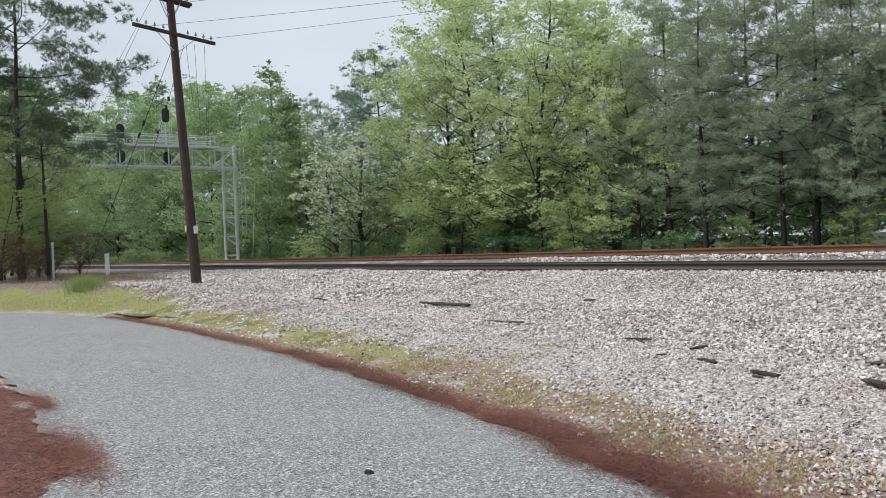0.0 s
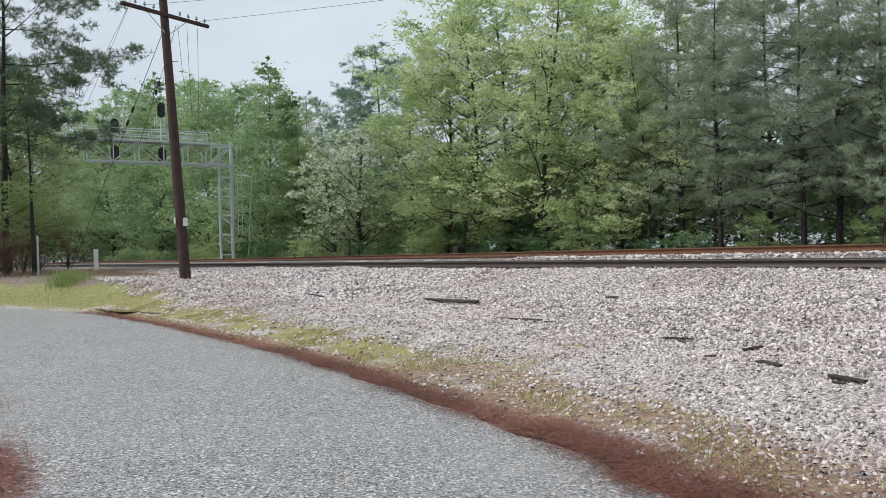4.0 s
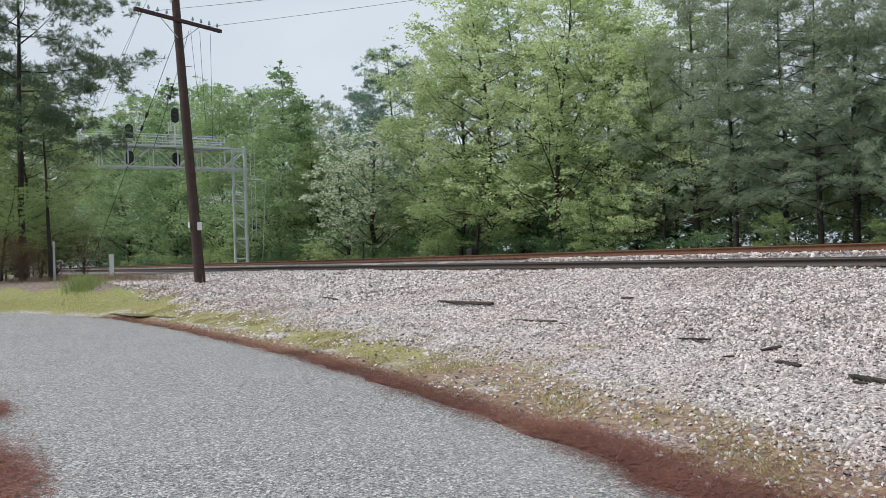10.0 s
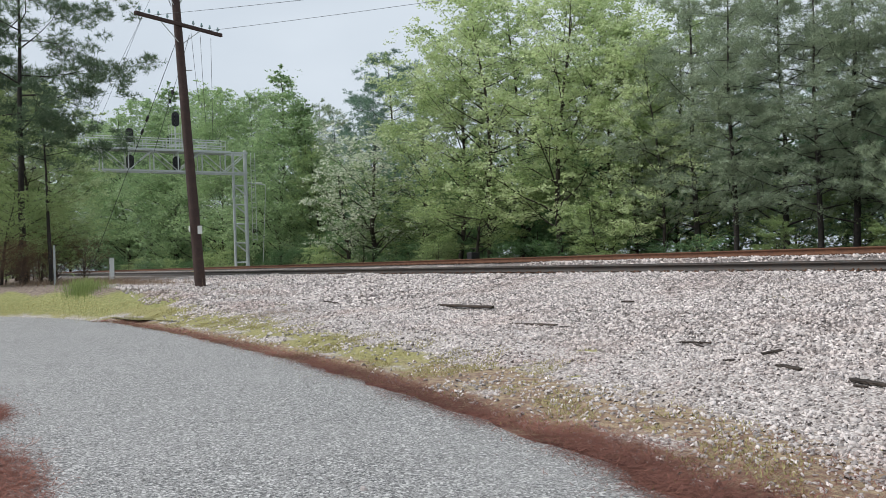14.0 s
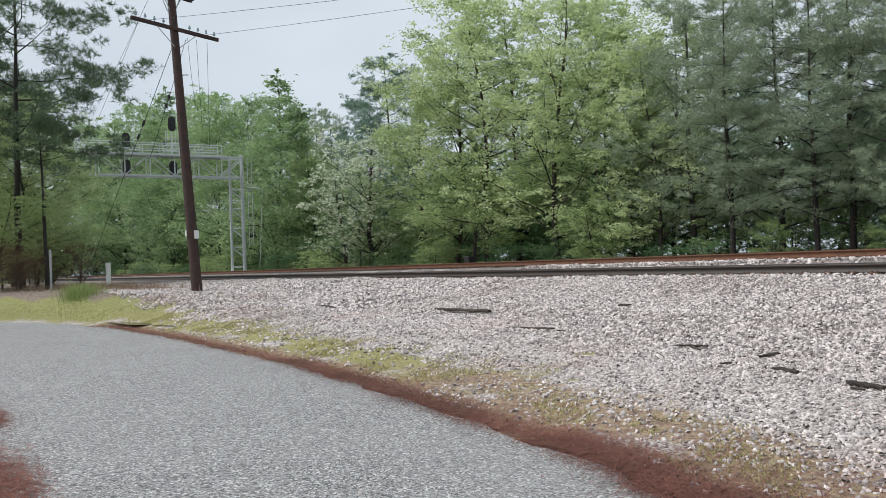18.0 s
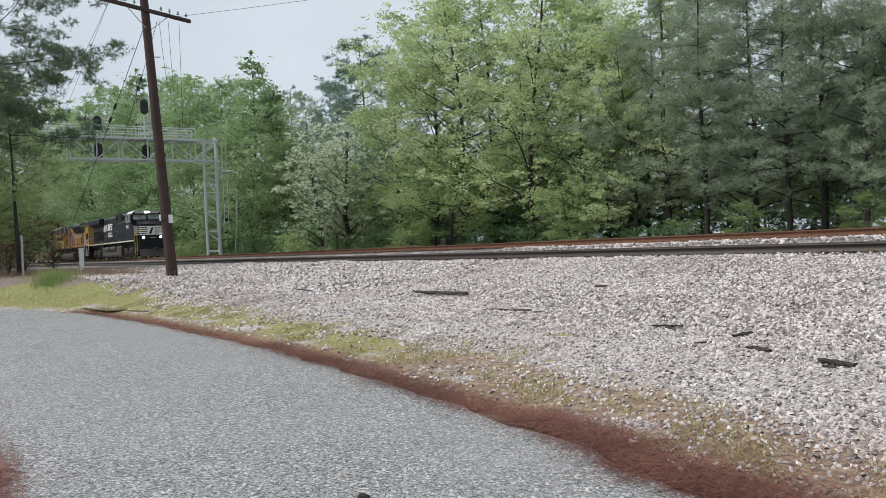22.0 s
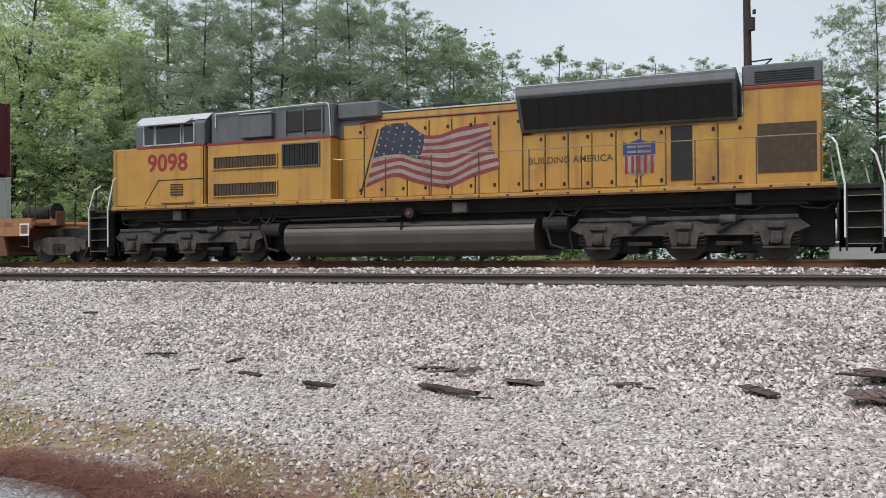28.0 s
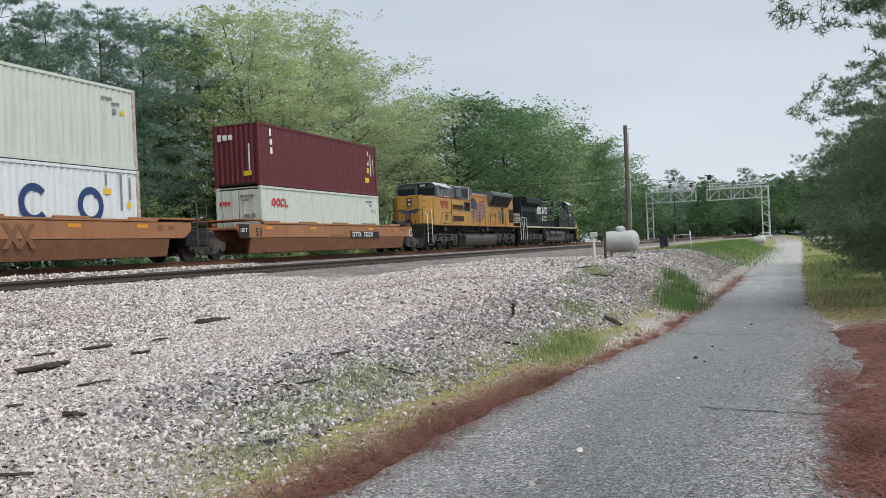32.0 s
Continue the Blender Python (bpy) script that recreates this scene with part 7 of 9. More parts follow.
for x in (-24.78, -24.2):
    tube_rail(second, [(x, -1.44, 0.35), (x, -1.44, 2.45), (x, -1.2, 2.45)], "side_frame", "ladder_rail", 0.022)
for k in range(6):
    part("ladder_rung", rod((-24.78, -1.44, 0.5 + 0.32 * k), (-24.2, -1.44, 0.5 + 0.32 * k), 0.016, n=6), M["side_frame"], second)
part("deck_plate", box((-25.7, 0, 1.64), (2.3, 2.9, 0.06), None, 0.01), M["well"], second)
part("deck_plate", box((-20.9, 0, 1.7), (1.5, 2.9, 0.06), None, 0.01), M["well"], first)
# near-black block added as the shade in the gap between the wells
part("end_frame", box((-24.4, 0, 0.95), (1.5, 2.3, 0.7), None, 0.03), M["hollow"], second)
freight_truck(second, -45.2)

red = container("dull maroon corrugated shipping container stacked on a white one", -19.95, 3.3, 2.85, "box_red", "box_red", False)
white1 = container("white corrugated shipping container with double doors in a well car", -19.9, 0.42, 2.86, "box_mint", "box_mint")
mint = container("pale grey-green shipping container stacked on a white one", -39.95, 3.38, 2.9, "box_mint", "box_frame", False)
white2 = container("white shipping container with large blue shapes in a well car", -39.9, 0.46, 2.9, "box_white", "box_frame")
# painted names as plain shapes
bars([(-19.0, 5.6, 0.16, 0.34), (-18.98, 5.2, 0.2, 0.26), (-18.98, 4.78, 0.2, 0.3)], -1.212, "white_paint", red, "name_shape", "white painted shapes")
bars([(-8.9, 5.55, 0.1, 0.25), (-8.85, 5.0, 0.08, 0.3), (-8.6, 4.4, 0.1, 1.2), (-8.25, 4.5, 0.06, 0.9), (-9.0, 5.0, 0.14, 0.12)], -1.212, "white_paint", red, "id_bar")
bars([(-9.05, 4.55, 0.28, 0.3), (-9.3, 4.0, 0.5, 0.28)], -1.214, "warn_yellow", red, "warning_label")
for yy, zz, w_, h_ in ((0.85, 5.55, 0.18, 0.32), (0.55, 5.55, 0.22, 0.24), (0.25, 5.55, 0.22, 0.24), (-0.72, 4.6, 0.07, 1.2)):
    part("name_shape", box((-19.96, yy, zz), (0.012, w_, h_)), M["white_paint"], red)
part("warning_label", box((-19.962, -0.6, 3.86), (0.012, 0.42, 0.22)), M["warn_yellow"], red)
def ring_shape(cx, cz, rx_, rz, hole, gap, y):
    """A painted ring, or with a gap an open one, in one piece."""
    bm = bmesh.new()
    n, rows = 22, []
    for k in range(n + 1):
        t = math.radians(gap / 2 + (360 - gap) * k / n)
        rows.append([bm.verts.new((cx + rx_ * q * math.cos(t), y, cz + rz * q * math.sin(t))) for q in (1, hole)])
    for p, q in zip(rows, rows[1:]):
        bm.faces.new((p[0], q[0], q[1], p[1]))
    return bm


for k, dx in enumerate((0, 0.37, 0.74)):
    part("name_shape", ring_shape(-18.85 + dx, 2.55, 0.17, 0.2, 0.48, 70 if k == 2 else 0, -1.214), M["letter_red"], white1, "red painted ring shape")
part("name_shape", prism([(-17.90, 2.35), (-17.62, 2.35), (-17.62, 2.44), (-17.81, 2.44), (-17.81, 2.75), (-17.90, 2.75)], "y", -1.216, -1.211), M["letter_red"], white1, "red painted angle shape")
for k in range(4):
    part("name_shape", box((-19.92, 0.95 - 0.15 * k, 2.55), (0.012, 0.11, 0.16)), M["letter_red"], white1)
bars([(-9.3, 2.86, 0.75, 0.1), (-8.9, 2.68, 0.35, 0.08), (-8.6, 2.3, 0.12, 0.18)], -1.214, "grey_letter", white1, "id_bar")
bars([(-8.2, 2.3, 0.16, 0.18)], -1.216, "warn_yellow", white1, "warning_label")
for yy, zz, w_, h_ in ((-0.5, 2.85, 0.8, 0.08), (-0.4, 2.65, 0.4, 0.07), (-0.45, 1.95, 0.3, 0.12), (-0.8, 1.95, 0.2, 0.16)):
    part("id_bar", box((-19.93, yy, zz), (0.012, w_, h_)), M["grey_letter"], white1)
for cx, gap in ((-32.45, 80), (-30.1, 0), (-34.8, 0), (-37.1, 80)):
    part("name_shape", ring_shape(cx, 2.05, 0.58, 0.62, 0.62, gap, -1.214), M["letter_blue"], white2, "dark blue painted ring shape")
bars([(-28.7, 1.9, 0.1, 1.3), (-28.25, 2.3, 0.08, 0.8), (-29.4, 2.75, 0.08, 0.4)], -1.214, "grey_letter", white2, "id_bar")
bars([(-29.5, 2.45, 0.36, 0.2), (-28.4, 2.0, 0.2, 0.2)], -1.216, "warn_yellow", white2, "warning_label")
bars([(-29.4, 5.75, 0.5, 0.1), (-28.95, 5.6, 0.4, 0.1), (-28.9, 5.3, 0.18, 0.18)], -1.214, "grey_letter", mint, "id_bar")
bars([(-28.5, 5.28, 0.18, 0.18)], -1.216, "warn_yellow", mint, "warning_label")


def motions():
    """The train runs through from left to right; its wheels roll."""
    def place(t):
        return float(np.interp(t, [0, 20, 24, 24.5, 26.5, 27, 27.5, 28, 28.5, 29, 29.5, 30, 30.5, 31, 31.5, 32], [-522, -164.4, -92.7, -83.8, -47.5, -38.5, -29.5, -20.45, -11.2, -2.0, 6.85, 15.8, 24.9, 34.0, 42.95, 51.9]))
    times = [0, 6, 12, 17] + [18 + 0.5 * k for k in range(29)]
    for ob in movers:
        walk(ob, [(t, pose(place(t), FAR_Y + SLANT * place(t), FAR_TOP, 0, 0, math.degrees(SLANT))) for t in times])
    for w, x, radius in wheels:
        turn = [(t, pose(x, 0, radius)) for t in (0, 18)] + [(18 + k / 30, pose(x, 0, radius, 0, math.degrees((place(18 + k / 30) - place(18)) / radius) % 360)) for k in range(1, 421)]
        walk(w, turn)

# ---- beside the tracks ----
def on(x, y, dz=0.0):
    return float(lie(x, y)) + dz


def crossarm(parent, c, half, tilt, ins, name="crossarm"):
    """A wooden arm through c along a direction, with insulators and braces."""
    d = Vector((math.cos(tilt), math.sin(tilt), 0))
    q = d.to_track_quat("X", "Z").to_matrix()
    arm = part(name, box(c, (2 * half, 0.11, 0.13), q, 0.012), M["pole"], parent)
    for k in range(ins):
        s = -1 + 2 * (k + 0.25) / (ins - 0.5)
        if abs(s) < 0.12:
            continue
        p = Vector(c) + d * half * 0.95 * s
        bm = bmesh.new()
        put_rod(bm, p + Vector((0, 0, 0.06)), p + Vector((0, 0, 0.16)), 0.012, n=6)
        put_rod(bm, p + Vector((0, 0, 0.14)), p + Vector((0, 0, 0.2)), 0.05, 0.045, n=10)
        put_rod(bm, p + Vector((0, 0, 0.2)), p + Vector((0, 0, 0.26)), 0.032, 0.03, n=10)
        part("insulator", bm, M["glass_insulator"], arm)
    for s in (-1, 1):
        part("brace", rod(Vector(c) + d * half * 0.45 * s - Vector((0, 0, 0.06)), Vector(c) - Vector((0, 0, 0.65)) + d * 0.12 * s, 0.016, n=5), M["galv"], arm)
    return arm


def wire(parent, a, b, sag, r=0.007, name="wire", steps_=14):
    a, b = Vector(a), Vector(b)
    pts = [a.lerp(b, k / steps_) - Vector((0, 0, sag * 4 * (k / steps_) * (1 - k / steps_))) for k in range(steps_ + 1)]
    way = (b - a).normalized()
    u = way.cross(Vector((0, 0, 1))).normalized() if abs(way.z) < 0.95 else Vector((1, 0, 0))
    w = way.cross(u)
    v = [np.array(p + (u * c + w * q) * r) for p in pts for c, q in ((1, 0), (0, 1), (-1, 0), (0, -1))]
    f = [(4 * k + j, 4 * k + (j + 1) % 4, 4 * k + 4 + (j + 1) % 4, 4 * k + 4 + j) for k in range(steps_) for j in range(4)]
    return part(name, mesh_of("wire", v, f, M["wire"]), None, parent)


PX, PY = -30.8, 8.6
pz = on(PX, PY)
pole = thing("utility_pole", pose(0, 0, 0), "leaning dark brown wooden utility pole with two crossarms", "pole")
foot, head = Vector((PX, PY, pz - 0.3)), Vector((PX - 0.19, PY - 0.64, 12.9))


def up_pole(z):
    return foot.lerp(head, (z - foot.z) / (head.z - foot.z))


part("shaft", mesh_of("shaft", *tubes([(np.array(foot), np.array(head), 0.2, 0.135)], 16), M["pole"], True), None, pole)
ARM = radians(115)
low_arm = crossarm(pole, up_pole(10.45) + Vector((0.16, 0.06, 0)), 1.95, ARM, 10)
for dy in (-0.13, 0.13):
    crossarm(pole, up_pole(11.8) + Vector((dy, 0, 0)), 1.0, ARM, 4)
tag = part("pole_tag", box(up_pole(2.95) + Vector((0.21, 0.1, 0)), (0.03, 0.16, 0.3)), M["white"], pole, "white number board")
part("pole_tag", box(up_pole(3.0) + Vector((0.08, -0.24, 0)), (0.1, 0.03, 0.22)), M["white"], pole)
part("ground_bracket", rod(up_pole(8.8), up_pole(8.8) + Vector((0.1, 0.35, 0.02)), 0.02), M["galv"], pole)
ad = Vector((math.cos(ARM), math.sin(ARM), 0))
for s in (-0.8, 0.72):
    wire(pole, up_pole(10.5) + ad * 1.72 * s, (-2.4 + s, 36.0, 12.3), 0.5)
wire(pole, up_pole(11.9) + ad * 0.8, (-2.0, 36.2, 13.2), 0.5)
wire(pole, up_pole(10.5) - ad * 1.5, (-120, 14, 9.0), 1.0)
wire(pole, up_pole(11.9) - ad * 0.7, (-120, 13, 10.4), 1.0)
guy = wire(pole, up_pole(10.1), (-41.0, 6.2, on(-41, 6.2) + 0.05), 0.02, 0.012, "guy_wire")
for q in (0.28, 0.33):
    p = up_pole(10.1).lerp(Vector((-41.0, 6.2, 1.0)), q)
    part("strain_insulator", rod(p, p.lerp(Vector((-41.0, 6.2, 1.0)), 0.025), 0.05, n=8), M["black_metal"], guy)
drop = wire(pole, up_pole(10.2) + ad * 0.5, up_pole(5.6) + Vector((-0.6, -1.2, 0)), 0.1, 0.009, "loose_wire")
for q in (0.45, 0.52):
    p = (up_pole(10.2) + ad * 0.5).lerp(up_pole(5.6) + Vector((-0.6, -1.2, 0)), q)
    part("strain_insulator", rod(p, p - Vector((0, 0, 0.16)), 0.05, n=8), M["black_metal"], drop)
for s, l_ in ((0.35, 2.6), (0.6, 3.4), (0.9, 4.0)):
    wire(pole, up_pole(10.3) - ad * 1.7 * -s, up_pole(10.3 - l_) - ad * -0.9 * s + Vector((0, 0.3, 0)), 0.25, 0.007, "loose_wire")
# the pole across the tracks, the grey steel pole and the pole by the bend
p2 = thing("utility_pole", pose(0, 0, 0), "dark wooden utility pole behind the tracks with a side bracket", "pole")
part("shaft", mesh_of("shaft", *tubes([(np.array((-1.85, 36.0, 0.4)), np.array((-1.95, 36.0, 13.6)), 0.2, 0.14)], 14), M["pole"], True), None, p2)
br = bmesh.new()
put_path(br, [(-1.9, 36, 9.5), (-1.0, 36, 9.55), (-1.8, 36, 8.9)], 0.03)
part("bracket", br, M["black_metal"], p2)
for k, z in enumerate((12.2, 12.55, 12.9, 11.4)):
    part("insulator", rod((-1.9 + 0.25 * (k % 2), 35.85, z), (-1.9 + 0.25 * (k % 2), 35.85, z + 0.16), 0.07, n=8), M["black_metal"], p2)
part("transformer", rod((-1.75, 35.7, 10.7), (-1.75, 35.7, 11.2), 0.14, n=12), M["black_metal"], p2)
p4 = thing("steel_pole", pose(0, 0, 0), "tall plain grey steel pole behind the tracks", "pole")
part("shaft", rod((5.6, 33.0, 0.4), (5.6, 33.0, 15.5), 0.12, 0.09, 14), M["galv"], p4)
part("collar", rod((5.6, 33.0, 10.6), (5.6, 33.0, 10.7), 0.15, n=14), M["galv"], p4)
p3 = thing("utility_pole", pose(0, 0, 0), "weathered grey wooden pole beside the embankment", "pole")
part("shaft", rod((69, 11.3, 0.7), (68.8, 11.2, 10.9), 0.19, 0.16, 12), M["pole_grey"], p3)
part("conduit", rod((69.15, 11.1, 0.7), (68.95, 11.0, 10.4), 0.03), M["galv"], p3)
part("cap_bracket", box((68.9, 10.95, 10.6), (0.12, 0.4, 0.06)), M["galv"], p3)
wire(p3, (68.8, 11.2, 6.6), (60, 60, 7.5), 0.4, 0.02)
wire(p3, (68.8, 11.2, 6.6), (150, -24, 8.5), 0.6, 0.02)


def gantry(x, y, base, high, arm, label, ladder=True, heads=((0.375, 2.9), (0.61, 1.25)), thick=1.0):
    """A cantilever signal bridge: a two-legged column at y and a truss that reaches arm metres along y."""
    g = thing("signal_gantry", pose(0, 0, 0), label, "signal gantry", "signal gantries")
    s = 1 if arm > 0 else -1
    zb, zt = base + high - 2.0, base + high - 0.15
    col = part("column_leg", rod((x, y, base), (x, y, base + high + 0.2), 0.24 * thick, n=12), M["galv"], g)
    part("column_leg", rod((x - 0.2, y + s * 1.1, base), (x - 0.2, y + s * 1.1, base + high), 0.18 * thick, n=10), M["galv"], g)
    part("footing", box((x - 0.1, y + s * 0.55, base - 0.05), (1.2, 2.0, 0.3), None, 0.03), M["white"], g)
    k = 0
    z = base + 0.5
    while z < zb:
        part("column_brace", rod((x, y, z), (x - 0.2, y + s * 1.1, z + (0.9 if k % 2 else 0)), 0.07, n=6), M["galv"], g)
        z += 0.9
        k += 1
    for dx in (-0.75, 0.75):
        for z in (zb, zt):
            part("chord", box((x + dx, y + arm / 2, z), (0.2 * thick, abs(arm), 0.2 * thick)), M["galv"], g)
        n = max(4, int(abs(arm) / 1.9))
        for i in range(n):
            a, b = y + arm * i / n, y + arm * (i + 1) / n
            part("truss_post", box((x + dx, b, (zb + zt) / 2), (0.13 * thick, 0.13 * thick, zt - zb)), M["galv"], g)
            part("truss_diagonal", rod((x + dx, a, zb if i % 2 else zt), (x + dx, b, zt if i % 2 else zb), 0.07 * thick, n=6), M["galv"], g)
            if dx > 0:
                part("cross_tie", rod((x - 0.75, b, zb), (x + 0.75, b, zb), 0.04, n=6), M["galv"], g)
    walkw = part("walkway", box((x, y + arm * 0.52, zt + 0.12), (1.3, abs(arm) * 0.86, 0.06)), M["galv"], g)
    for dx in (-0.65, 0.65):
        for z in (0.55, 1.05):
            part("walkway_rail", rod((x + dx, y + arm * 0.12, zt + z), (x + dx, y + arm * 0.95, zt + z), 0.04, n=6), M["galv"], walkw)
        for i in range(9):
            q = y + arm * (0.12 + 0.83 * i / 8)
            part("rail_post", rod((x + dx, q, zt + 0.1), (x + dx, q, zt + 1.05), 0.04, n=6), M["galv"], walkw)
    for q, up in heads:
        yy = y + arm * q
        h = part("signal_mast", rod((x, yy, zb), (x, yy, zt + up), 0.07, n=8), M["galv"], g)
        for z in ((zt + up, zb + 0.75) if ladder else (zt + up,)):
            tall = 1.25 if ladder else 0.9
            hood_ = bmesh.new()
            put_prism(hood_, [(0.34 * math.cos(a), (tall / 2 - 0.3) * (1 if math.sin(a) > 0 else -1) + 0.34 * math.sin(a)) for a in np.linspace(0.2, 0.2 + 2 * math.pi, 16, endpoint=False)], "x", 0.0, 0.06)
            bmesh.ops.translate(hood_, vec=(x + 0.14, yy, z), verts=hood_.verts)
            part("signal_backplate", hood_, M["black_metal"], h)
            part("signal_housing", box((x, yy, z), (0.28, 0.42, tall - 0.1), None, 0.05), M["black_metal"], h)
            for k in (-0.36, 0.0, 0.36):
                part("lamp_visor", rod((x + 0.2, yy, z + k), (x + 0.42, yy, z + k), 0.12, n=12), M["black_metal"], h)
        for dx in (-0.4, 0.4):
            for dy in (-0.45, 0.45):
                part("cage_post", rod((x + dx, yy + dy, zt), (x + dx, yy + dy, zt + max(up - 0.5, 0.8)), 0.025, n=6), M["galv"], h)
            for k in (0.6, 1.1, 1.6):
                if k < up - 0.4:
                    part("cage_bar", rod((x + dx, yy - 0.45, zt + k), (x + dx, yy + 0.45, zt + k), 0.025, n=6), M["galv"], h)
    if ladder:
        for dx in (0.0, 0.4):
            part("ladder_rail", rod((x + 0.3 + dx * 0, y - s * (0.45 + dx), base + 2.4), (x + 0.3, y - s * (0.45 + dx), base + high), 0.03, n=6), M["galv"], g)
        for i in range(16):
            part("ladder_rung", rod((x + 0.3, y - s * 0.45, base + 2.6 + i * 0.5), (x + 0.3, y - s * 0.85, base + 2.6 + i * 0.5), 0.02, n=6), M["galv"], g)
        part("lamp_arm", rod((x, y, base + high - 2.8), (x, y - s * 1.9, base + high - 3.0), 0.05, n=6), M["galv"], g)
        part("lamp_head", box((x, y - s * 1.3, base + high - 2.85), (0.25, 0.6, 0.14), None, 0.03), M["white"], g)
        part("conduit", rod((x + 0.2, y - s * 1.9, base + high - 3.0), (x + 0.2, y - s * 1.4, base + 0.4), 0.03, n=6), M["galv"], g)
    return g


gantry(-76.7, 25.9, 1.4, 10.8, -17.0, "galvanised steel signal gantry with a ladder reaching over the tracks", thick=0.72)
gantry(154, 21.9, 1.2, 8.8, -8.6, "galvanised steel signal gantry beside the far track", False, ((0.5, 0.9), (0.92, 0.9)), 0.6)
gantry(154, 1.4, 1.3, 8.6, 10.0, "galvanised steel signal gantry beside the road", False, ((0.55, 0.9), (0.95, 2.2)), 0.6)

M["post_white"] = material("fresh_white_post_paint", (0.9, 0.9, 0.89), 0.5, 0, [((0.7, 0.58, 0.53), 4, 0.6, 0.8, 0.4)])
post = thing("marker_post", pose(-51.2, 9.2, on(-51.2, 9.2)), "short white wooden marker post beside the track", "post")
part("post_body", box((0, 0, 0.62), (0.24, 0.24, 1.35), None, 0.02), M["post_white"], post)
part("post_cap", box((0, 0, 1.3), (0.26, 0.26, 0.05), None, 0.015), M["white"], post)
part("letter_mark", box((0.0, -0.123, 0.8), (0.09, 0.006, 0.35)), M["black_metal"], post)
sign = thing("steel_post", pose(-44.7, 5.4, on(-44.7, 5.4)), "thin galvanised steel channel post in the grass", "post")
chan = bmesh.new()
put_box(chan, (0, 0, 0.95), (0.008, 0.09, 2.0))
for s in (-0.045, 0.045):
    put_box(chan, (0.02, s, 0.95), (0.04, 0.008, 2.0))
part("channel", chan, M["galv"], sign)
for k in range(9):
    part("bolt_hole", rod((-0.008, 0, 0.3 + k * 0.2), (-0.004, 0, 0.3 + k * 0.2), 0.012, n=8), M["black_metal"], sign)


def gas_tank(x, y, length, radius, label, turn=90, lift=0.2):
    t = thing("propane_tank", pose(x, y, on(x, y), 0, 0, turn), label, "gas tank", "gas tanks")
    bm = bmesh.new()
    n = 24
    prof = [(-length / 2, 0.0)] + [(-length / 2 + radius * 0.55 * (1 - math.cos(a)), radius * math.sin(a)) for a in np.linspace(0.25, math.pi / 2, 6)]
    prof += [(-u, w) for u, w in prof[::-1]]
    rings = []
    for u, w in prof:
        rings.append([bm.verts.new((u, max(w, 0.01) * math.cos(k * 2 * math.pi / n), lift + radius + max(w, 0.01) * math.sin(k * 2 * math.pi / n))) for k in range(n)])
    for a, b in zip(rings, rings[1:]):
        for k in range(n):
            bm.faces.new((a[k], a[(k + 1) % n], b[(k + 1) % n], b[k]))
    part("shell", bm, M["tank_grey"], t, "", True)
    dome = bmesh.new()
    put_rod(dome, (0, 0, lift + 2 * radius - 0.04), (0, 0, lift + 2 * radius + 0.1), 0.17, 0.16, 16)
    put_rod(dome, (0, 0, lift + 2 * radius + 0.1), (0, 0, lift + 2 * radius + 0.16), 0.16, 0.08, 16)
    part("dome_lid", dome, M["tank_grey"], t)
    for s in (-0.3, 0.3):
        part("foot", box((s * length, 0, lift / 2 + 0.04), (0.08, radius * 1.1, lift + 0.1), None, 0.01), M["tank_grey"], t)
    return t


gas_tank(28.5, 4.95, 1.22, 0.36, "small pale grey propane tank on short feet on the gravel")
gas_tank(92, 1.9, 1.3, 0.4, "small white gas tank beside the road far away")
gas_tank(2.0, 30.5, 3.0, 0.4, "long white gas tank with a lid behind the tracks", 0, 1.5)
meter = thing("meter_post", pose(27.2, 5.6, on(27.2, 5.6)), "white pipe post with a grey box beside the tank", "post")
part("pipe", rod((0, 0, -0.05), (0, 0, 0.75), 0.04), M["white"], meter)
part("box", box((0, 0, 0.82), (0.16, 0.22, 0.16), None, 0.02), M["galv"], meter)
stake = thing("wooden_stake", pose(27.5, 5.3, on(27.5, 5.3)), "weathered dark wooden stake beside the tank", "post")
part("stake", box((0, 0, 0.5), (0.08, 0.08, 1.1), None, 0.01), M["tie"], stake)
hut = thing("equipment_cabinet", pose(2.1, 28.4, on(2.1, 28.4)), "pale grey metal equipment cabinet behind the tracks", "cabinet")
part("body", box((0, 0, 0.7), (2.6, 1.2, 1.5), None, 0.02), M["galv"], hut)
part("roof", box((0, 0, 1.48), (2.8, 1.4, 0.08), None, 0.02), M["galv"], hut)
for s in (-0.65, 0.65):
    part("door", box((s, -0.61, 0.7), (1.2, 0.03, 1.3), None, 0.01), M["galv"], hut)
dark = thing("signal_case", pose(50, 6.2, on(50, 6.2)), "dark metal signal case on the embankment", "cabinet")
part("body", box((0, 0, 0.3), (0.45, 0.45, 0.9), None, 0.03), M["black_metal"], dark)
part("lid", box((0, 0, 0.77), (0.52, 0.52, 0.05), None, 0.02), M["black_metal"], dark)
rack = thing("trestle", pose(47.5, 4.9, on(47.5, 4.9)), "small grey metal trestle on the embankment", "trestle")
for a in (-0.4, 0.4):
    for b in (-0.2, 0.2):
        part("leg", rod((b, a * 1.2, 0), (0, a, 0.75), 0.018), M["galv"], rack)
part("bar", rod((0, -0.5, 0.75), (0, 0.5, 0.75), 0.02), M["galv"], rack)
part("fitting", rod((0, -0.4, 0.75), (0, -0.4, 0.95), 0.05, 0.03), M["white"], rack)
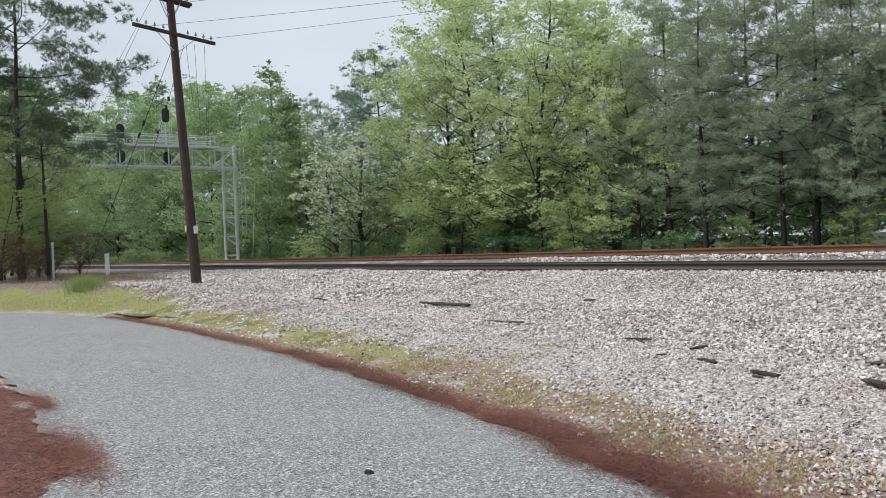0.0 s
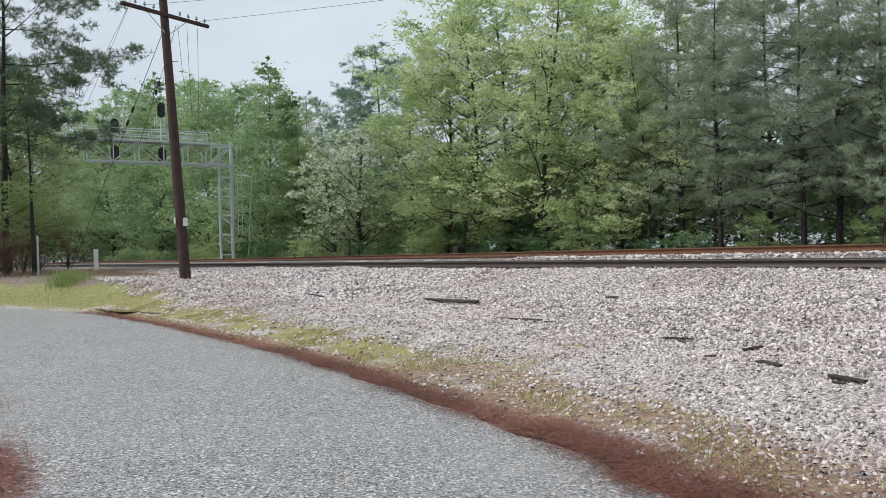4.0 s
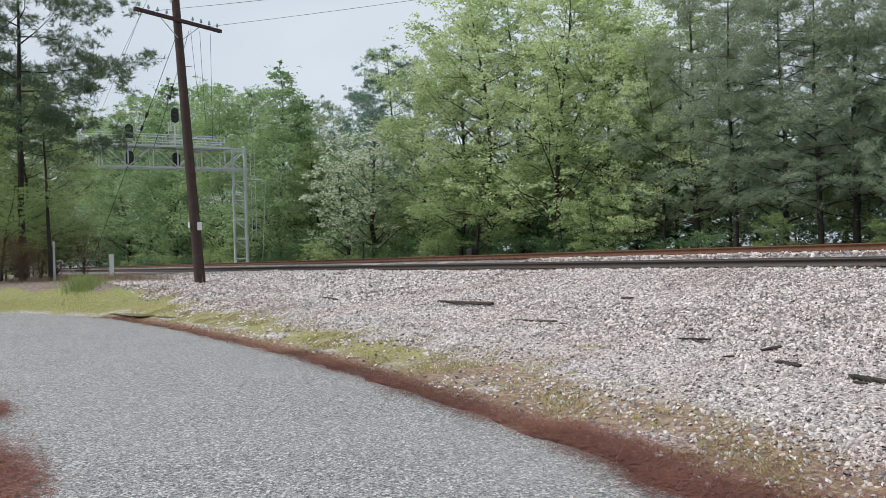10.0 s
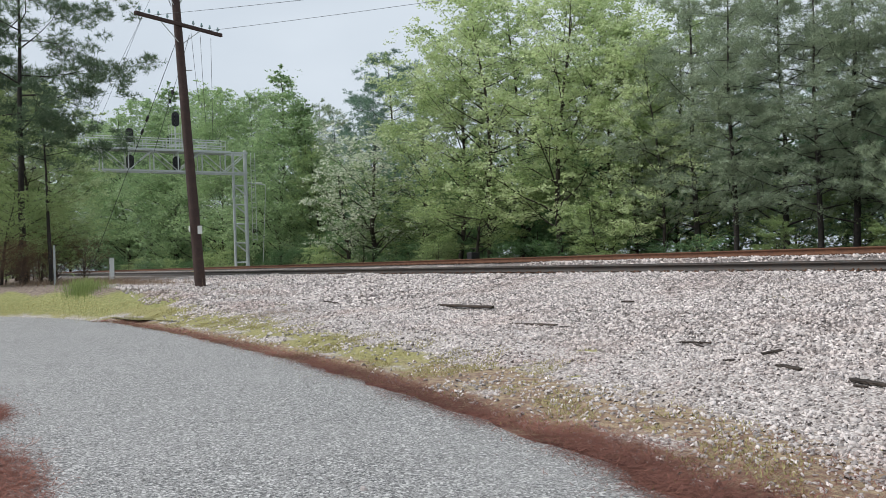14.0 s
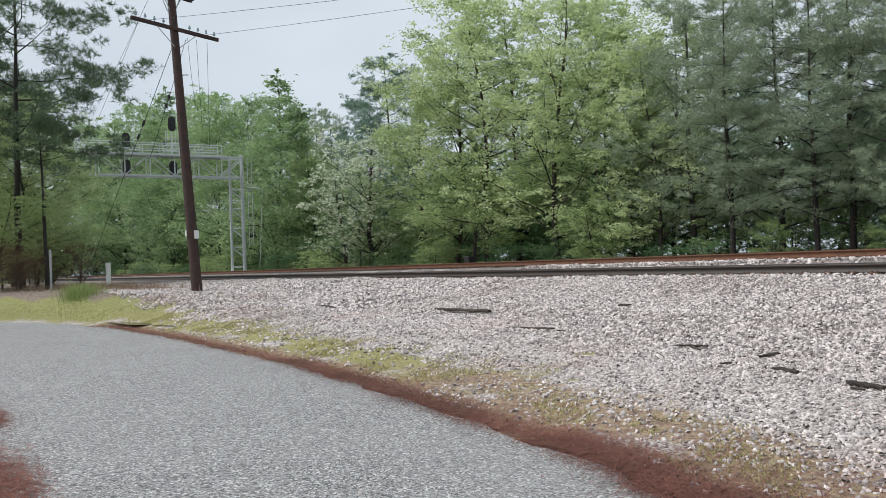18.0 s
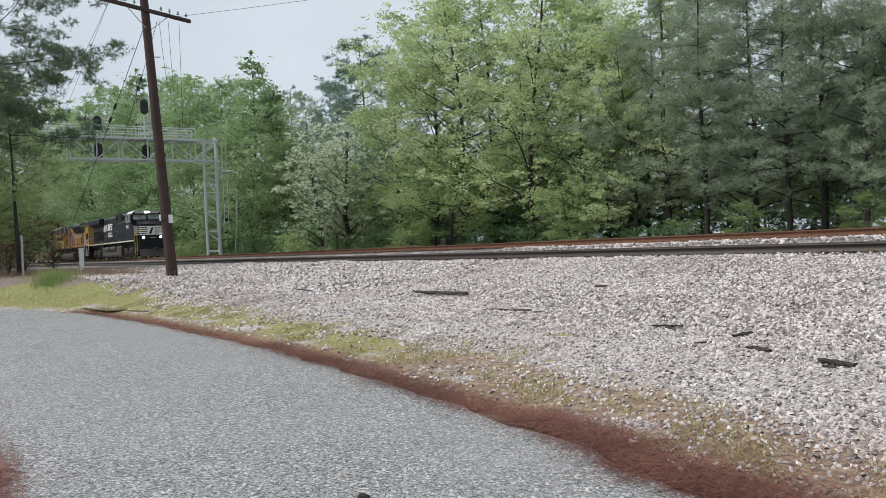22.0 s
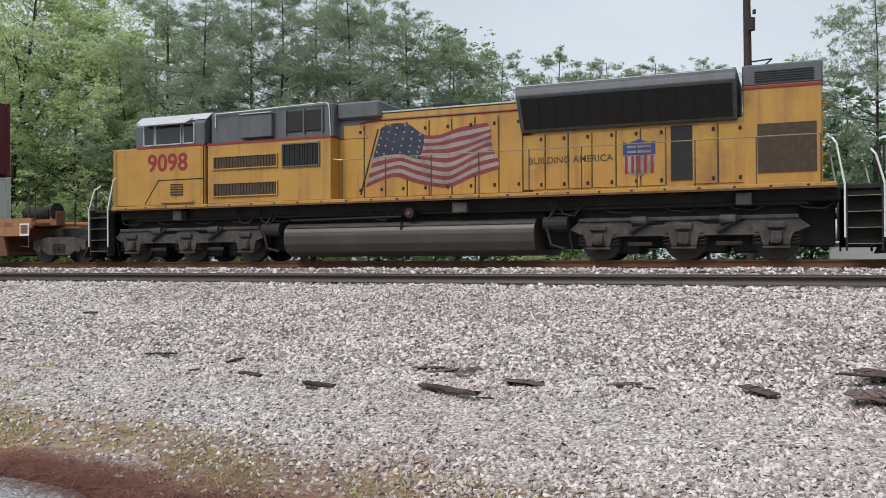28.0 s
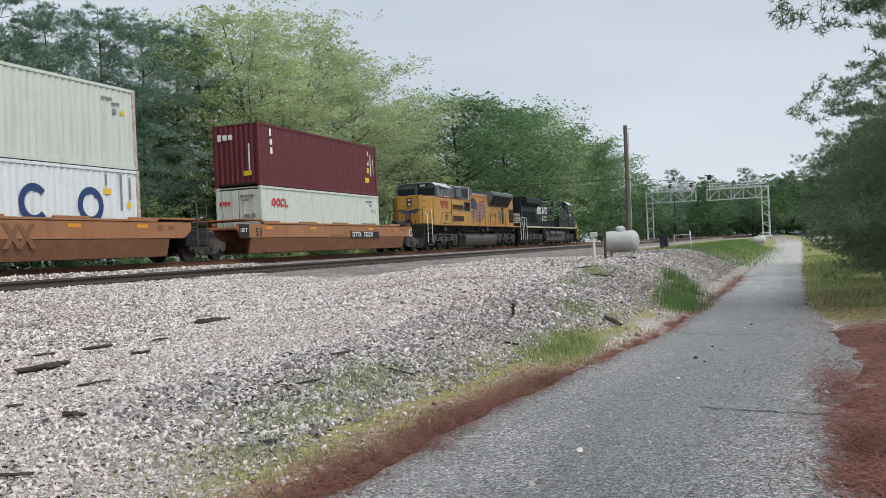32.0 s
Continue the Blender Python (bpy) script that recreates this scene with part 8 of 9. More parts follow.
for x, y in ((-19.6, 25.2), (-42.2, 25.2), (-58.6, 25.4)):
    cap = thing("marker_dome", pose(x, y, on(x, y)), "low white marker dome beside the far rail", "marker", "marker domes")
    bm = bmesh.new()
    bmesh.ops.create_uvsphere(bm, u_segments=14, v_segments=8, radius=0.17, matrix=Matrix.Diagonal((1.1, 1, 0.6, 1)))
    bmesh.ops.translate(bm, vec=(0, 0, 0.3), verts=bm.verts)
    part("dome", bm, M["white"], cap, "", True)
    part("stem", rod((0, 0, -0.1), (0, 0, 0.3), 0.09), M["white"], cap)
boxy = thing("relay_case", pose(-39.4, 26.4, on(-39.4, 26.4)), "small dark grey relay case at the wood's edge", "cabinet")
part("body", box((0, 0, 0.9), (0.5, 0.6, 0.7), None, 0.05), M["black_metal"], boxy)
part("stand", rod((0, 0, -0.1), (0, 0, 0.6), 0.07), M["galv"], boxy)

# ---- litter on the gravel: old tie ends, sticks, rusty tie plates ----
M["plate"] = material("rusty_tie_plate_iron", (0.115, 0.08, 0.07), 0.65, 0.1, [((0.24, 0.19, 0.175), 4, 0.45, 0.75, 0.7), ((0.045, 0.03, 0.026), 12, 0.5, 0.75, 0.6)], 0.3, 40, 0.55)
M["old_wood"] = material("rotting_dark_tie_wood", (0.035, 0.026, 0.021), 0.9, 0, [((0.12, 0.09, 0.07), 7, 0.48, 0.75, 0.7)], 0.8, 18, 0.3)
dr = random.Random(12)


def timber(a, b, wide, thick, label, rough=0.25):
    """A split piece of old timber from a to b on the ground."""
    ax, ay, bx, by = *a, *b
    wide, thick = 0.85 * wide, 0.72 * thick
    n, length = 9, math.hypot(bx - ax, by - ay)
    turn = math.degrees(math.atan2(by - ay, bx - ax))
    cx, cy = (ax + bx) / 2, (ay + by) / 2
    slope = math.degrees(math.atan2(on(bx, by) - on(ax, ay), length))
    t = thing("old_tie_piece" if wide > 0.1 else "stick", pose(cx, cy, on(cx, cy) + 0.02, 0, -slope, turn), label, "timber", "timber pieces")
    bm = bmesh.new()
    rings = []
    for k in range(n + 1):
        u = -length / 2 + length * k / n
        end = 0.82 + 0.18 * math.sin(math.pi * min(max(k / n, 0.08), 0.92))
        ring = []
        for j in range(7):
            an = j * 2 * math.pi / 7
            ring.append(bm.verts.new((u + dr.uniform(-0.3, 0.3) * wide * (k in (0, n)), math.cos(an) * wide / 2 * end * dr.uniform(1 - rough, 1 + rough), thick / 2 + math.sin(an) * thick / 2 * end * dr.uniform(1 - rough, 1 + rough))))
        rings.append(ring)
    for p, q in zip(rings, rings[1:]):
        for j in range(7):
            bm.faces.new((p[j], p[(j + 1) % 7], q[(j + 1) % 7], q[j]))
    bm.faces.new(rings[0][::-1])
    bm.faces.new(rings[-1])
    part("timber", bm, M["old_wood"], t)
    return t


west_timber = [
    ((-17.07, 10.42), (-15.15, 10.63), 0.20), ((-17.21, 9.83), (-17.18, 10.49), 0.09), ((-17.56, 9.41), (-16.76, 9.57), 0.04), ((-12.73, 9.36), (-11.66, 9.54), 0.15),
    ((-11.61, 9.50), (-11.27, 9.60), 0.05), ((-23.21, 9.18), (-23.40, 9.97), 0.12), ((-22.35, 9.66), (-21.23, 9.66), 0.14), ((-21.68, 9.49), (-22.25, 10.04), 0.07),
    ((-8.47, 9.20), (-8.01, 9.29), 0.08), ((-8.19, 9.18), (-7.96, 9.09), 0.05), ((-7.07, 8.42), (-6.82, 8.59), 0.08), ((-7.26, 8.78), (-7.08, 8.95), 0.07),
    ((-6.92, 8.98), (-6.82, 9.24), 0.10), ((-6.29, 8.44), (-5.92, 8.33), 0.13), ((-5.16, 8.09), (-4.73, 7.99), 0.15), ((-5.04, 7.92), (-4.87, 7.89), 0.06),
    ((-12.52, 11.95), (-12.28, 12.05), 0.14), ((-3.75, 8.20), (-3.01, 7.89), 0.17), ((-2.98, 7.81), (-2.80, 7.81), 0.05), ((-3.68, 8.56), (-3.52, 8.54), 0.08),
]
bank_timber = [
    ((7.19, 8.26), (7.79, 8.14), 0.26), ((7.82, 9.41), (8.03, 9.34), 0.18), ((8.90, 9.00), (9.28, 8.85), 0.12), ((11.50, 9.19), (11.87, 8.83), 0.16),
    ((8.59, 7.87), (8.82, 7.77), 0.12), ((4.93, 6.41), (5.22, 6.34), 0.07), ((5.65, 6.67), (5.75, 6.56), 0.08), ((6.60, 6.77), (6.92, 6.65), 0.07),
    ((4.27, 5.71), (4.47, 5.47), 0.08), ((3.67, 5.09), (3.72, 4.92), 0.06), ((4.06, 5.08), (4.27, 4.82), 0.07), ((5.53, 5.83), (5.53, 5.60), 0.08),
    ((11.79, 9.34), (12.00, 8.80), 0.16), ((4.19, 5.67), (4.36, 5.45), 0.09), ((7.29, 4.67), (7.72, 4.55), 0.06), ((8.81, 5.02), (9.12, 4.92), 0.07),
    ((8.66, 4.20), (8.61, 3.90), 0.05), ((5.46, 5.78), (5.59, 5.77), 0.09), ((14.87, 2.93), (14.52, 2.59), 0.16), ((11.20, 3.64), (11.26, 3.44), 0.12),
    ((5.66, 3.94), (5.82, 3.80), 0.06), ((3.75, 5.47), (3.86, 5.05), 0.08), ((4.53, 6.36), (4.97, 6.23), 0.06), ((22.00, 5.00), (22.70, 4.60), 0.12),
    ((20.00, 4.20), (20.60, 3.80), 0.12), ((26.50, 4.40), (27.30, 4.30), 0.15), ((-1.90, 8.85), (-1.40, 8.80), 0.06), ((8.35, 9.30), (8.60, 9.20), 0.10),
    ((9.80, 8.60), (10.05, 8.50), 0.07),
]
for a, b, w in west_timber + bank_timber:
    wide = min(w * 0.85, 0.24 * math.hypot(b[0] - a[0], b[1] - a[1]) + 0.02)
    timber(a, b, wide, wide * 0.6, "split dark piece of old timber on the gravel" if w > 0.1 else "dark broken stick lying on the gravel")
stump = thing("dead_stump", pose(13.2, 4.1, on(13.2, 4.1)), "small dead grey stump with broken twigs", "stump")
part("stem", rod((0, 0, -0.05), (0.02, 0, 0.2), 0.035, 0.02), M["old_wood"], stump)
for k in range(5):
    part("twig", rod((0, 0, 0.06 + 0.025 * k), (0.09 * math.cos(k * 2.1), 0.09 * math.sin(k * 2.1), 0.14 + 0.03 * k), 0.008, 0.005, 5), M["old_wood"], stump)

plate_bm = bmesh.new()
put_box(plate_bm, (0, 0, 0.01), (0.36, 0.19, 0.02), None, 0.004)
for s in (-0.06, 0.06):
    put_box(plate_bm, (s, 0, 0.024), (0.012, 0.185, 0.012))
for a in (-0.13, 0.13):
    for b in (-0.06, 0.06):
        put_box(plate_bm, (a, b, 0.0195), (0.026, 0.026, 0.004))
loose_plate = bpy.data.meshes.new("tie_plate")
plate_bm.to_mesh(loose_plate)
plate_bm.free()
loose_plate.materials.append(M["plate"])


def plate_pile(cx, cy, wide, deep, count, high, seed):
    q = random.Random(seed)
    for k in range(count):
        u, w = q.uniform(-0.5, 0.5), q.gauss(0, 0.24)
        x, y = cx + u * wide, cy + w * deep
        lift = max(0, high * (1 - 1.2 * (u * u + w * w))) * q.uniform(0.3, 1)
        ob = new("loose_tie_plate", loose_plate)
        ob.matrix_world = pose(x, y, on(x, y, 0.03 + lift), q.uniform(-13, 9), q.uniform(-9, 9), q.gauss(10, 75)) @ Matrix.Diagonal((1.2, 1.25, 1.0, 1))
        tagged(ob, "rusty iron tie plate lying in a heap on the gravel", "tie plate", "loose tie plates")


plate_pile(1.5, 9.15, 2.0, 2.3, 44, 0.12, 1)
plate_pile(5.5, 8.5, 2.0, 1.9, 52, 0.15, 2)
for x, y in ((-4.12, 9.2), (-3.9, 9.1), (-3.62, 9.15), (-3.5, 9.0), (-2.92, 8.78), (-2.7, 8.75), (-1.73, 8.87), (-0.4, 8.9), (3.11, 9.28), (3.67, 8.66), (2.53, 10.1), (4.4, 9.5), (3.58, 8.8), (2.98, 9.2), (3.7, 8.3), (4.1, 8.3)):
    ob = new("loose_tie_plate", loose_plate)
    ob.matrix_world = pose(x, y, on(x, y, 0.03), dr.uniform(-8, 8), dr.uniform(-8, 8), dr.uniform(0, 360))
    tagged(ob, "rusty iron tie plate lying flat on the gravel", "tie plate", "loose tie plates")

# ---- loose stones, needles and grass ----
M["stone"] = material("crushed_pale_stone", (0.51, 0.46, 0.443), 0.9, 0, [((0.64, 0.594, 0.578), 3.0, 0.4, 0.7, 0.6), ((0.42, 0.31, 0.275), 0.45, 0.47, 0.68, 0.6)], 0.3, 60, 0.5)
M["ballast"] = material("angular_grey_brown_ballast", (0.515, 0.46, 0.44), 0.9, 0, [((0.66, 0.61, 0.595), 3.0, 0.42, 0.7, 0.6), ((0.36, 0.28, 0.25), 0.45, 0.48, 0.7, 0.5), ((0.25, 0.2, 0.175), 0.2, 0.58, 0.74, 0.4)], 0.3, 60, 0.6)
M["slate"] = material("grey_crushed_stone", (0.32, 0.302, 0.29), 0.85, 0, [((0.5, 0.48, 0.47), 3.0, 0.42, 0.7, 0.6), ((0.24, 0.215, 0.2), 0.5, 0.5, 0.7, 0.5)], 0.3, 60, 0.6)
CUBE = np.array([(a, b, c) for a in (-1, 1) for b in (-1, 1) for c in (-1, 1)], float)
CUBE_F = np.array([(0, 1, 3, 2), (4, 6, 7, 5), (0, 4, 5, 1), (2, 3, 7, 6), (1, 5, 7, 3)])


def stones(name, xy, size, seed, label, sink=0.3):
    r = np.random.RandomState(seed)
    k = len(xy)
    s = size * r.uniform(0.55, 1.35, k)
    shape = np.stack([r.uniform(0.8, 1.4, k), r.uniform(0.65, 1.15, k), r.uniform(0.35, 0.65, k)], -1)
    v = CUBE[None] * (shape * s[:, None] / 2)[:, None] * r.uniform(0.55, 1.1, (k, 8, 1))
    q = r.normal(size=(k, 4))
    q[:, 0] += 1.6
    q[:, 3] *= 2
    q /= np.linalg.norm(q, axis=1)[:, None]
    w, x, y, z = q.T
    rot = np.stack([1 - 2 * (y * y + z * z), 2 * (x * y - z * w), 2 * (x * z + y * w), 2 * (x * y + z * w), 1 - 2 * (x * x + z * z), 2 * (y * z - x * w), 2 * (x * z - y * w), 2 * (y * z + x * w), 1 - 2 * (x * x + y * y)], -1).reshape(k, 3, 3)
    v = np.einsum("kij,knj->kni", rot, v)
    base = np.stack([xy[:, 0], xy[:, 1], lie(xy[:, 0], xy[:, 1]) + (0.035 * wave(xy[:, 0], xy[:, 1], 1.6, 3) + 0.05 * wave(xy[:, 0], xy[:, 1], 5, 4)) * np.clip((xy[:, 1] - road_far(xy[:, 0])) / 0.8, 0, 1) * np.where(xy[:, 1] > 16, 0.25, 1) + s * (0.5 - sink) * 0.6], -1)
    v = (v + base[:, None]).reshape(-1, 3)
    f = (CUBE_F[None] + (np.arange(k) * 8)[:, None, None]).reshape(-1, 4)
    return tagged(new(name, mesh_of(name, v, f, M["ballast" if name == "ballast" else "slate" if "slope" in label else "stone"])), label, "gravel", kind="stuff")


def scatter(count, x0, x1, y0, y1, seed, keep):
    r = np.random.RandomState(seed)
    p = np.stack([r.uniform(x0, x1, count), r.uniform(y0, y1, count)], -1)
    return p[keep(p[:, 0], p[:, 1], r)]


def bare(x, y, r):
    """Where stones lie open: thinner over the mossy verge, none on the road."""
    d = y - road_far(x)
    verge = np.interp(x, [-30, -14, -8, -5, -2, 2, 5, 14], [4.2, 4.0, 3.6, 2.6, 1.6, 1.5, 1.9, 2.0])
    open_ = np.clip((d - 0.35 * verge) / (0.65 * verge) + 0.3 * wave(x, y, 2.2, 9), np.where(x > -9, 0.14, 0.05), 1)
    lane = 0.72 * np.clip(1.25 - np.abs(y - np.interp(x, [-12, 0, 8, 24], [8.2, 7.0, 6.9, 6.0]) - 0.25 * wave(x, y, 6, 19)) / 1.0, 0, 1)
    grey = np.interp(x, [4.5, 6.5], [0.0, 0.7]) * (y < np.interp(x, [4.5, 10, 22, 30], [6.2, 5.4, 4.6, 4.2]) + 0.4 * wave(x, y, 2.5, 23))
    return (d > 0.3) & (r.uniform(0, 1, len(x)) < open_ * (1 - lane) * (1 - grey))


stones("gravel", scatter(110000, -11, 13, 3.0, 9.2, 31, bare), 0.036, 41, "pale crushed gravel between the road and the tracks")
stones("gravel", scatter(34000, -26, -11, 5.6, 10.0, 32, bare), 0.05, 42, "pale crushed gravel along the verge")
stones("gravel", scatter(34000, 13, 34, 2.0, 11.0, 33, bare), 0.06, 43, "pale crushed gravel on the embankment")
stones("gravel", scatter(12000, -37, -23, 6.2, 11.5, 38, lambda x, y, r: r.uniform(0, 1, len(x)) < np.clip((y - road_far(x) - 1.6 + wave(x, y, 3, 9)) * np.interp(x, [-36, -31], [0.1, 0.8]), 0, 0.9)), 0.07, 48, "pinkish gravel heaped round the pole")
stones("gravel", scatter(34000, 4.5, 30, 2.0, 6.6, 39, lambda x, y, r: (r.uniform(0, 1, len(x)) < np.interp(x, [4.5, 6.5], [0.0, 1.0])) & (y - road_far(x) > 0.9) & (y < np.interp(x, [4.5, 10, 22], [6.2, 5.4, 4.6]) + 0.4 * wave(x, y, 2.5, 23))), 0.046, 49, "grey crushed stone on the slope down to the road")
stones("gravel", scatter(9000, 28, 50, 1.6, 6.0, 50, lambda x, y, r: (r.uniform(0, 1, len(x)) < 0.75 + 0.5 * wave(x, y, 3, 24)) & (y - road_far(x) > 0.7)), 0.06, 51, "muddy crushed stone on the slope past the tank")
stones("ballast", scatter(150000, -20, 22, 8.4, 16.2, 34, bare), 0.046, 44, "angular grey ballast stones on the track bank")
stones("ballast", scatter(24000, -50, -20, 9.5, 16.2, 35, bare), 0.08, 45, "angular grey ballast stones on the track bank")
stones("ballast", scatter(12000, -26, 30, 19.0, 21.2, 36, lambda x, y, r: r.uniform(0, 1, len(x)) < 0.9), 0.08, 46, "pinkish ballast stones between the two tracks")
stones("ballast", scatter(5000, -20, 24, 16.0, 17.3, 37, lambda x, y, r: r.uniform(0, 1, len(x)) < 0.9), 0.075, 47, "grey ballast stones beside the near rail")

M["straw"] = leafy("fallen_brown_pine_needles", (0.075, 0.027, 0.02), (0.34, 0.15, 0.112), 0.8, 0.1)


def blades(name, xy, length, width, lean, seed, mat, label, category, lift=0.0, flat=False):
    r = np.random.RandomState(seed)
    k = len(xy)
    a = r.uniform(0, 2 * np.pi, k)
    ln = length * r.uniform(0.5, 1.3, k)
    if flat:
        d = np.stack([np.cos(a), np.sin(a), r.uniform(-0.12, 0.3, k)], -1)
    else:
        d = np.stack([np.cos(a) * lean * r.uniform(0.2, 1, k), np.sin(a) * lean * r.uniform(0.2, 1, k), np.ones(k)], -1)
    d /= np.linalg.norm(d, axis=1)[:, None]
    u = np.stack([-np.sin(a), np.cos(a), 0 * a], -1) * (width / 2)
    base = np.stack([xy[:, 0], xy[:, 1], lie(xy[:, 0], xy[:, 1]) + lift * r.uniform(0, 1, k) + 0.005], -1)
    tip = base + d * ln[:, None]
    v = np.stack([base - u, base + u, tip], 1).reshape(-1, 3)
    return tagged(new(name, mesh_of(name, v, np.arange(3 * k).reshape(-1, 3), M[mat])), label, category, kind="stuff")


def along_edge(count, x0, x1, seed, mid, wide, near=False):
    r = np.random.RandomState(seed)
    x = r.uniform(x0, x1, count)
    e = road_near(x) if near else road_far(x)
    wob = wave(x, x * 0, 2.5, 51) * 0.1 + wave(x, x * 0, 0.7, 52) * 0.06
    d = r.normal(mid, wide, count) + wob
    return np.stack([x, e - d if near else e + d], -1)


def patch(cx, cy, rx_, ry_, count, seed):
    r = np.random.RandomState(seed)
    return np.stack([r.normal(cx, rx_, count), r.normal(cy, ry_, count)], -1)


blades("needle_litter", np.concatenate([along_edge(44000, -14, 10, 61, 0.22, 0.17), along_edge(12000, -6, 2, 97, 0.36, 0.2)]), 0.13, 0.006, 0, 62, "straw", "reddish brown pine needles drifted along the road's edge", "needle litter", 0.05, True)
blades("needle_litter", np.concatenate([along_edge(5000, -12, 10, 110, 0.55, 0.4), along_edge(6000, -5, 3, 111, 0.8, 0.5)]), 0.12, 0.006, 0, 112, "straw", "scattered brown pine needles among the verge stones", "needle litter", 0.04, True)
blades("needle_litter", along_edge(6000, -28, -14, 63, 0.2, 0.15), 0.18, 0.012, 0, 64, "straw", "reddish brown pine needles drifted along the road's edge", "needle litter", 0.04, True)
blades("needle_litter", along_edge(5000, 10, 34, 65, 0.15, 0.14), 0.18, 0.012, 0, 66, "straw", "reddish brown pine needles along the road's edge", "needle litter", 0.04, True)
blades("needle_litter", along_edge(16000, 4.5, 24, 67, 0.8, 0.7, True), 0.16, 0.01, 0, 68, "straw", "reddish brown pine needles under the roadside pines", "needle litter", 0.03, True)
blades("needle_litter", np.concatenate([along_edge(5000, -14, -4, 69, 0.45, 0.35, True), patch(-7.3, 0.5, 0.7, 0.14, 3500, 98), patch(-10.9, 0.66, 0.45, 0.08, 1200, 99), patch(7.2, -0.5, 0.5, 0.12, 1800, 100), patch(9.3, -0.5, 0.9, 0.14, 2500, 101), patch(6.0, -0.4, 0.35, 0.1, 1200, 102)]), 0.14, 0.008, 0, 70, "straw", "reddish brown pine needles under the roadside pines", "needle litter", 0.03, True)
def clear(xy):
    """Keep what stands off the road."""
    return xy[(xy[:, 1] < road_near(xy[:, 0]) - 0.1) | (xy[:, 1] > road_far(xy[:, 0]) + 0.1)]


def tufted(xy):
    """Keep what grows in patches."""
    q = wave(xy[:, 0], xy[:, 1], 1.7, 121) + 0.7 * wave(xy[:, 0], xy[:, 1], 0.6, 122)
    return xy[q > 0.05]


M["grass"] = leafy("spring_grass_blades", (0.13, 0.2, 0.055), (0.33, 0.39, 0.15), 0.6, 0.3)
M["dry_grass"] = leafy("dry_yellow_grass", (0.25, 0.22, 0.08), (0.46, 0.42, 0.2), 0.7, 0.2)


blades("grass", np.concatenate([patch(11.9, 2.95, 0.6, 0.25, 4200, 71), patch(15.3, 3.45, 0.5, 0.25, 1200, 73), patch(21.5, 4.3, 0.7, 0.3, 1200, 74), patch(17.5, 4.2, 0.9, 0.25, 700, 132)]), 0.1, 0.01, 1.1, 75, "grass", "bright green grass clumps on the embankment", "grass")
blades("grass", np.concatenate([patch(-34.6, 5.1, 0.5, 0.25, 700, 76), patch(-36, 5.4, 1.2, 0.4, 900, 105), patch(-39, 6.0, 0.6, 0.3, 300, 77)]), 0.42, 0.014, 0.6, 78, "grass", "tall green grass beside the steel post", "grass")
blades("grass", along_edge(7000, -46, -27, 79, 1.1, 0.55), 0.07, 0.016, 1.2, 81, "dry_grass", "short yellow-green grass verge beside the road", "grass")
M["lush_grass"] = leafy("lush_green_grass_blades", (0.085, 0.17, 0.05), (0.2, 0.3, 0.11), 0.6, 0.3)
blades("grass", np.concatenate([patch(19.3, 2.05, 0.55, 0.22, 1500, 72), patch(22.6, 2.3, 0.7, 0.25, 900, 133), patch(24.9, 2.8, 0.6, 0.2, 600, 134), patch(20.6, 2.5, 0.4, 0.15, 300, 135)]), 0.3, 0.012, 0.5, 136, "lush_grass", "tall lush grass clumps at the foot of the bank", "grass")
blades("grass", along_edge(16000, 42, 95, 80, 2.4, 1.2), 0.22, 0.022, 0.7, 131, "lush_grass", "green grass verge beside the road", "grass")
blades("grass", np.concatenate([patch(6.9, 4.2, 0.55, 0.3, 1300, 82), patch(5.6, 4.1, 0.5, 0.3, 900, 83), patch(8.2, 4.3, 0.4, 0.25, 700, 84), along_edge(3500, 3.5, 14, 85, 0.9, 0.4)]), 0.075, 0.008, 1.3, 86, "grass", "low green weeds in the gravel", "grass")
blades("moss", tufted(np.concatenate([along_edge(34000, -27, -8.5, 87, 1.4, 0.6), along_edge(6000, -8.5, -1.5, 88, 1.0, 0.4)])), 0.045, 0.014, 1.6, 89, "dry_grass", "yellow-green moss and dry grass on the verge", "moss")
blades("moss", tufted(along_edge(7000, 3.5, 22, 90, 0.7, 0.35)), 0.07, 0.01, 1.4, 91, "dry_grass", "dry yellow grass on the verge", "moss")
M["weeds"] = leafy("dead_brown_weeds", (0.16, 0.1, 0.07), (0.38, 0.28, 0.2), 0.8, 0.15)
blades("dead_weeds", np.concatenate([patch(-42, 8.2, 4.5, 1.0, 1500, 92), patch(-48, 6.0, 4, 1.2, 1800, 113)]), 0.34, 0.016, 0.9, 93, "weeds", "dead brown weeds on the bank beside the track", "weeds")
blades("grass", np.concatenate([clear(along_edge(9000, 18, 60, 114, 1.2, 0.8, True)), along_edge(14000, 46, 110, 115, 3.0, 1.6)]), 0.13, 0.014, 1.0, 116, "grass", "green roadside grass under the young pines", "grass")

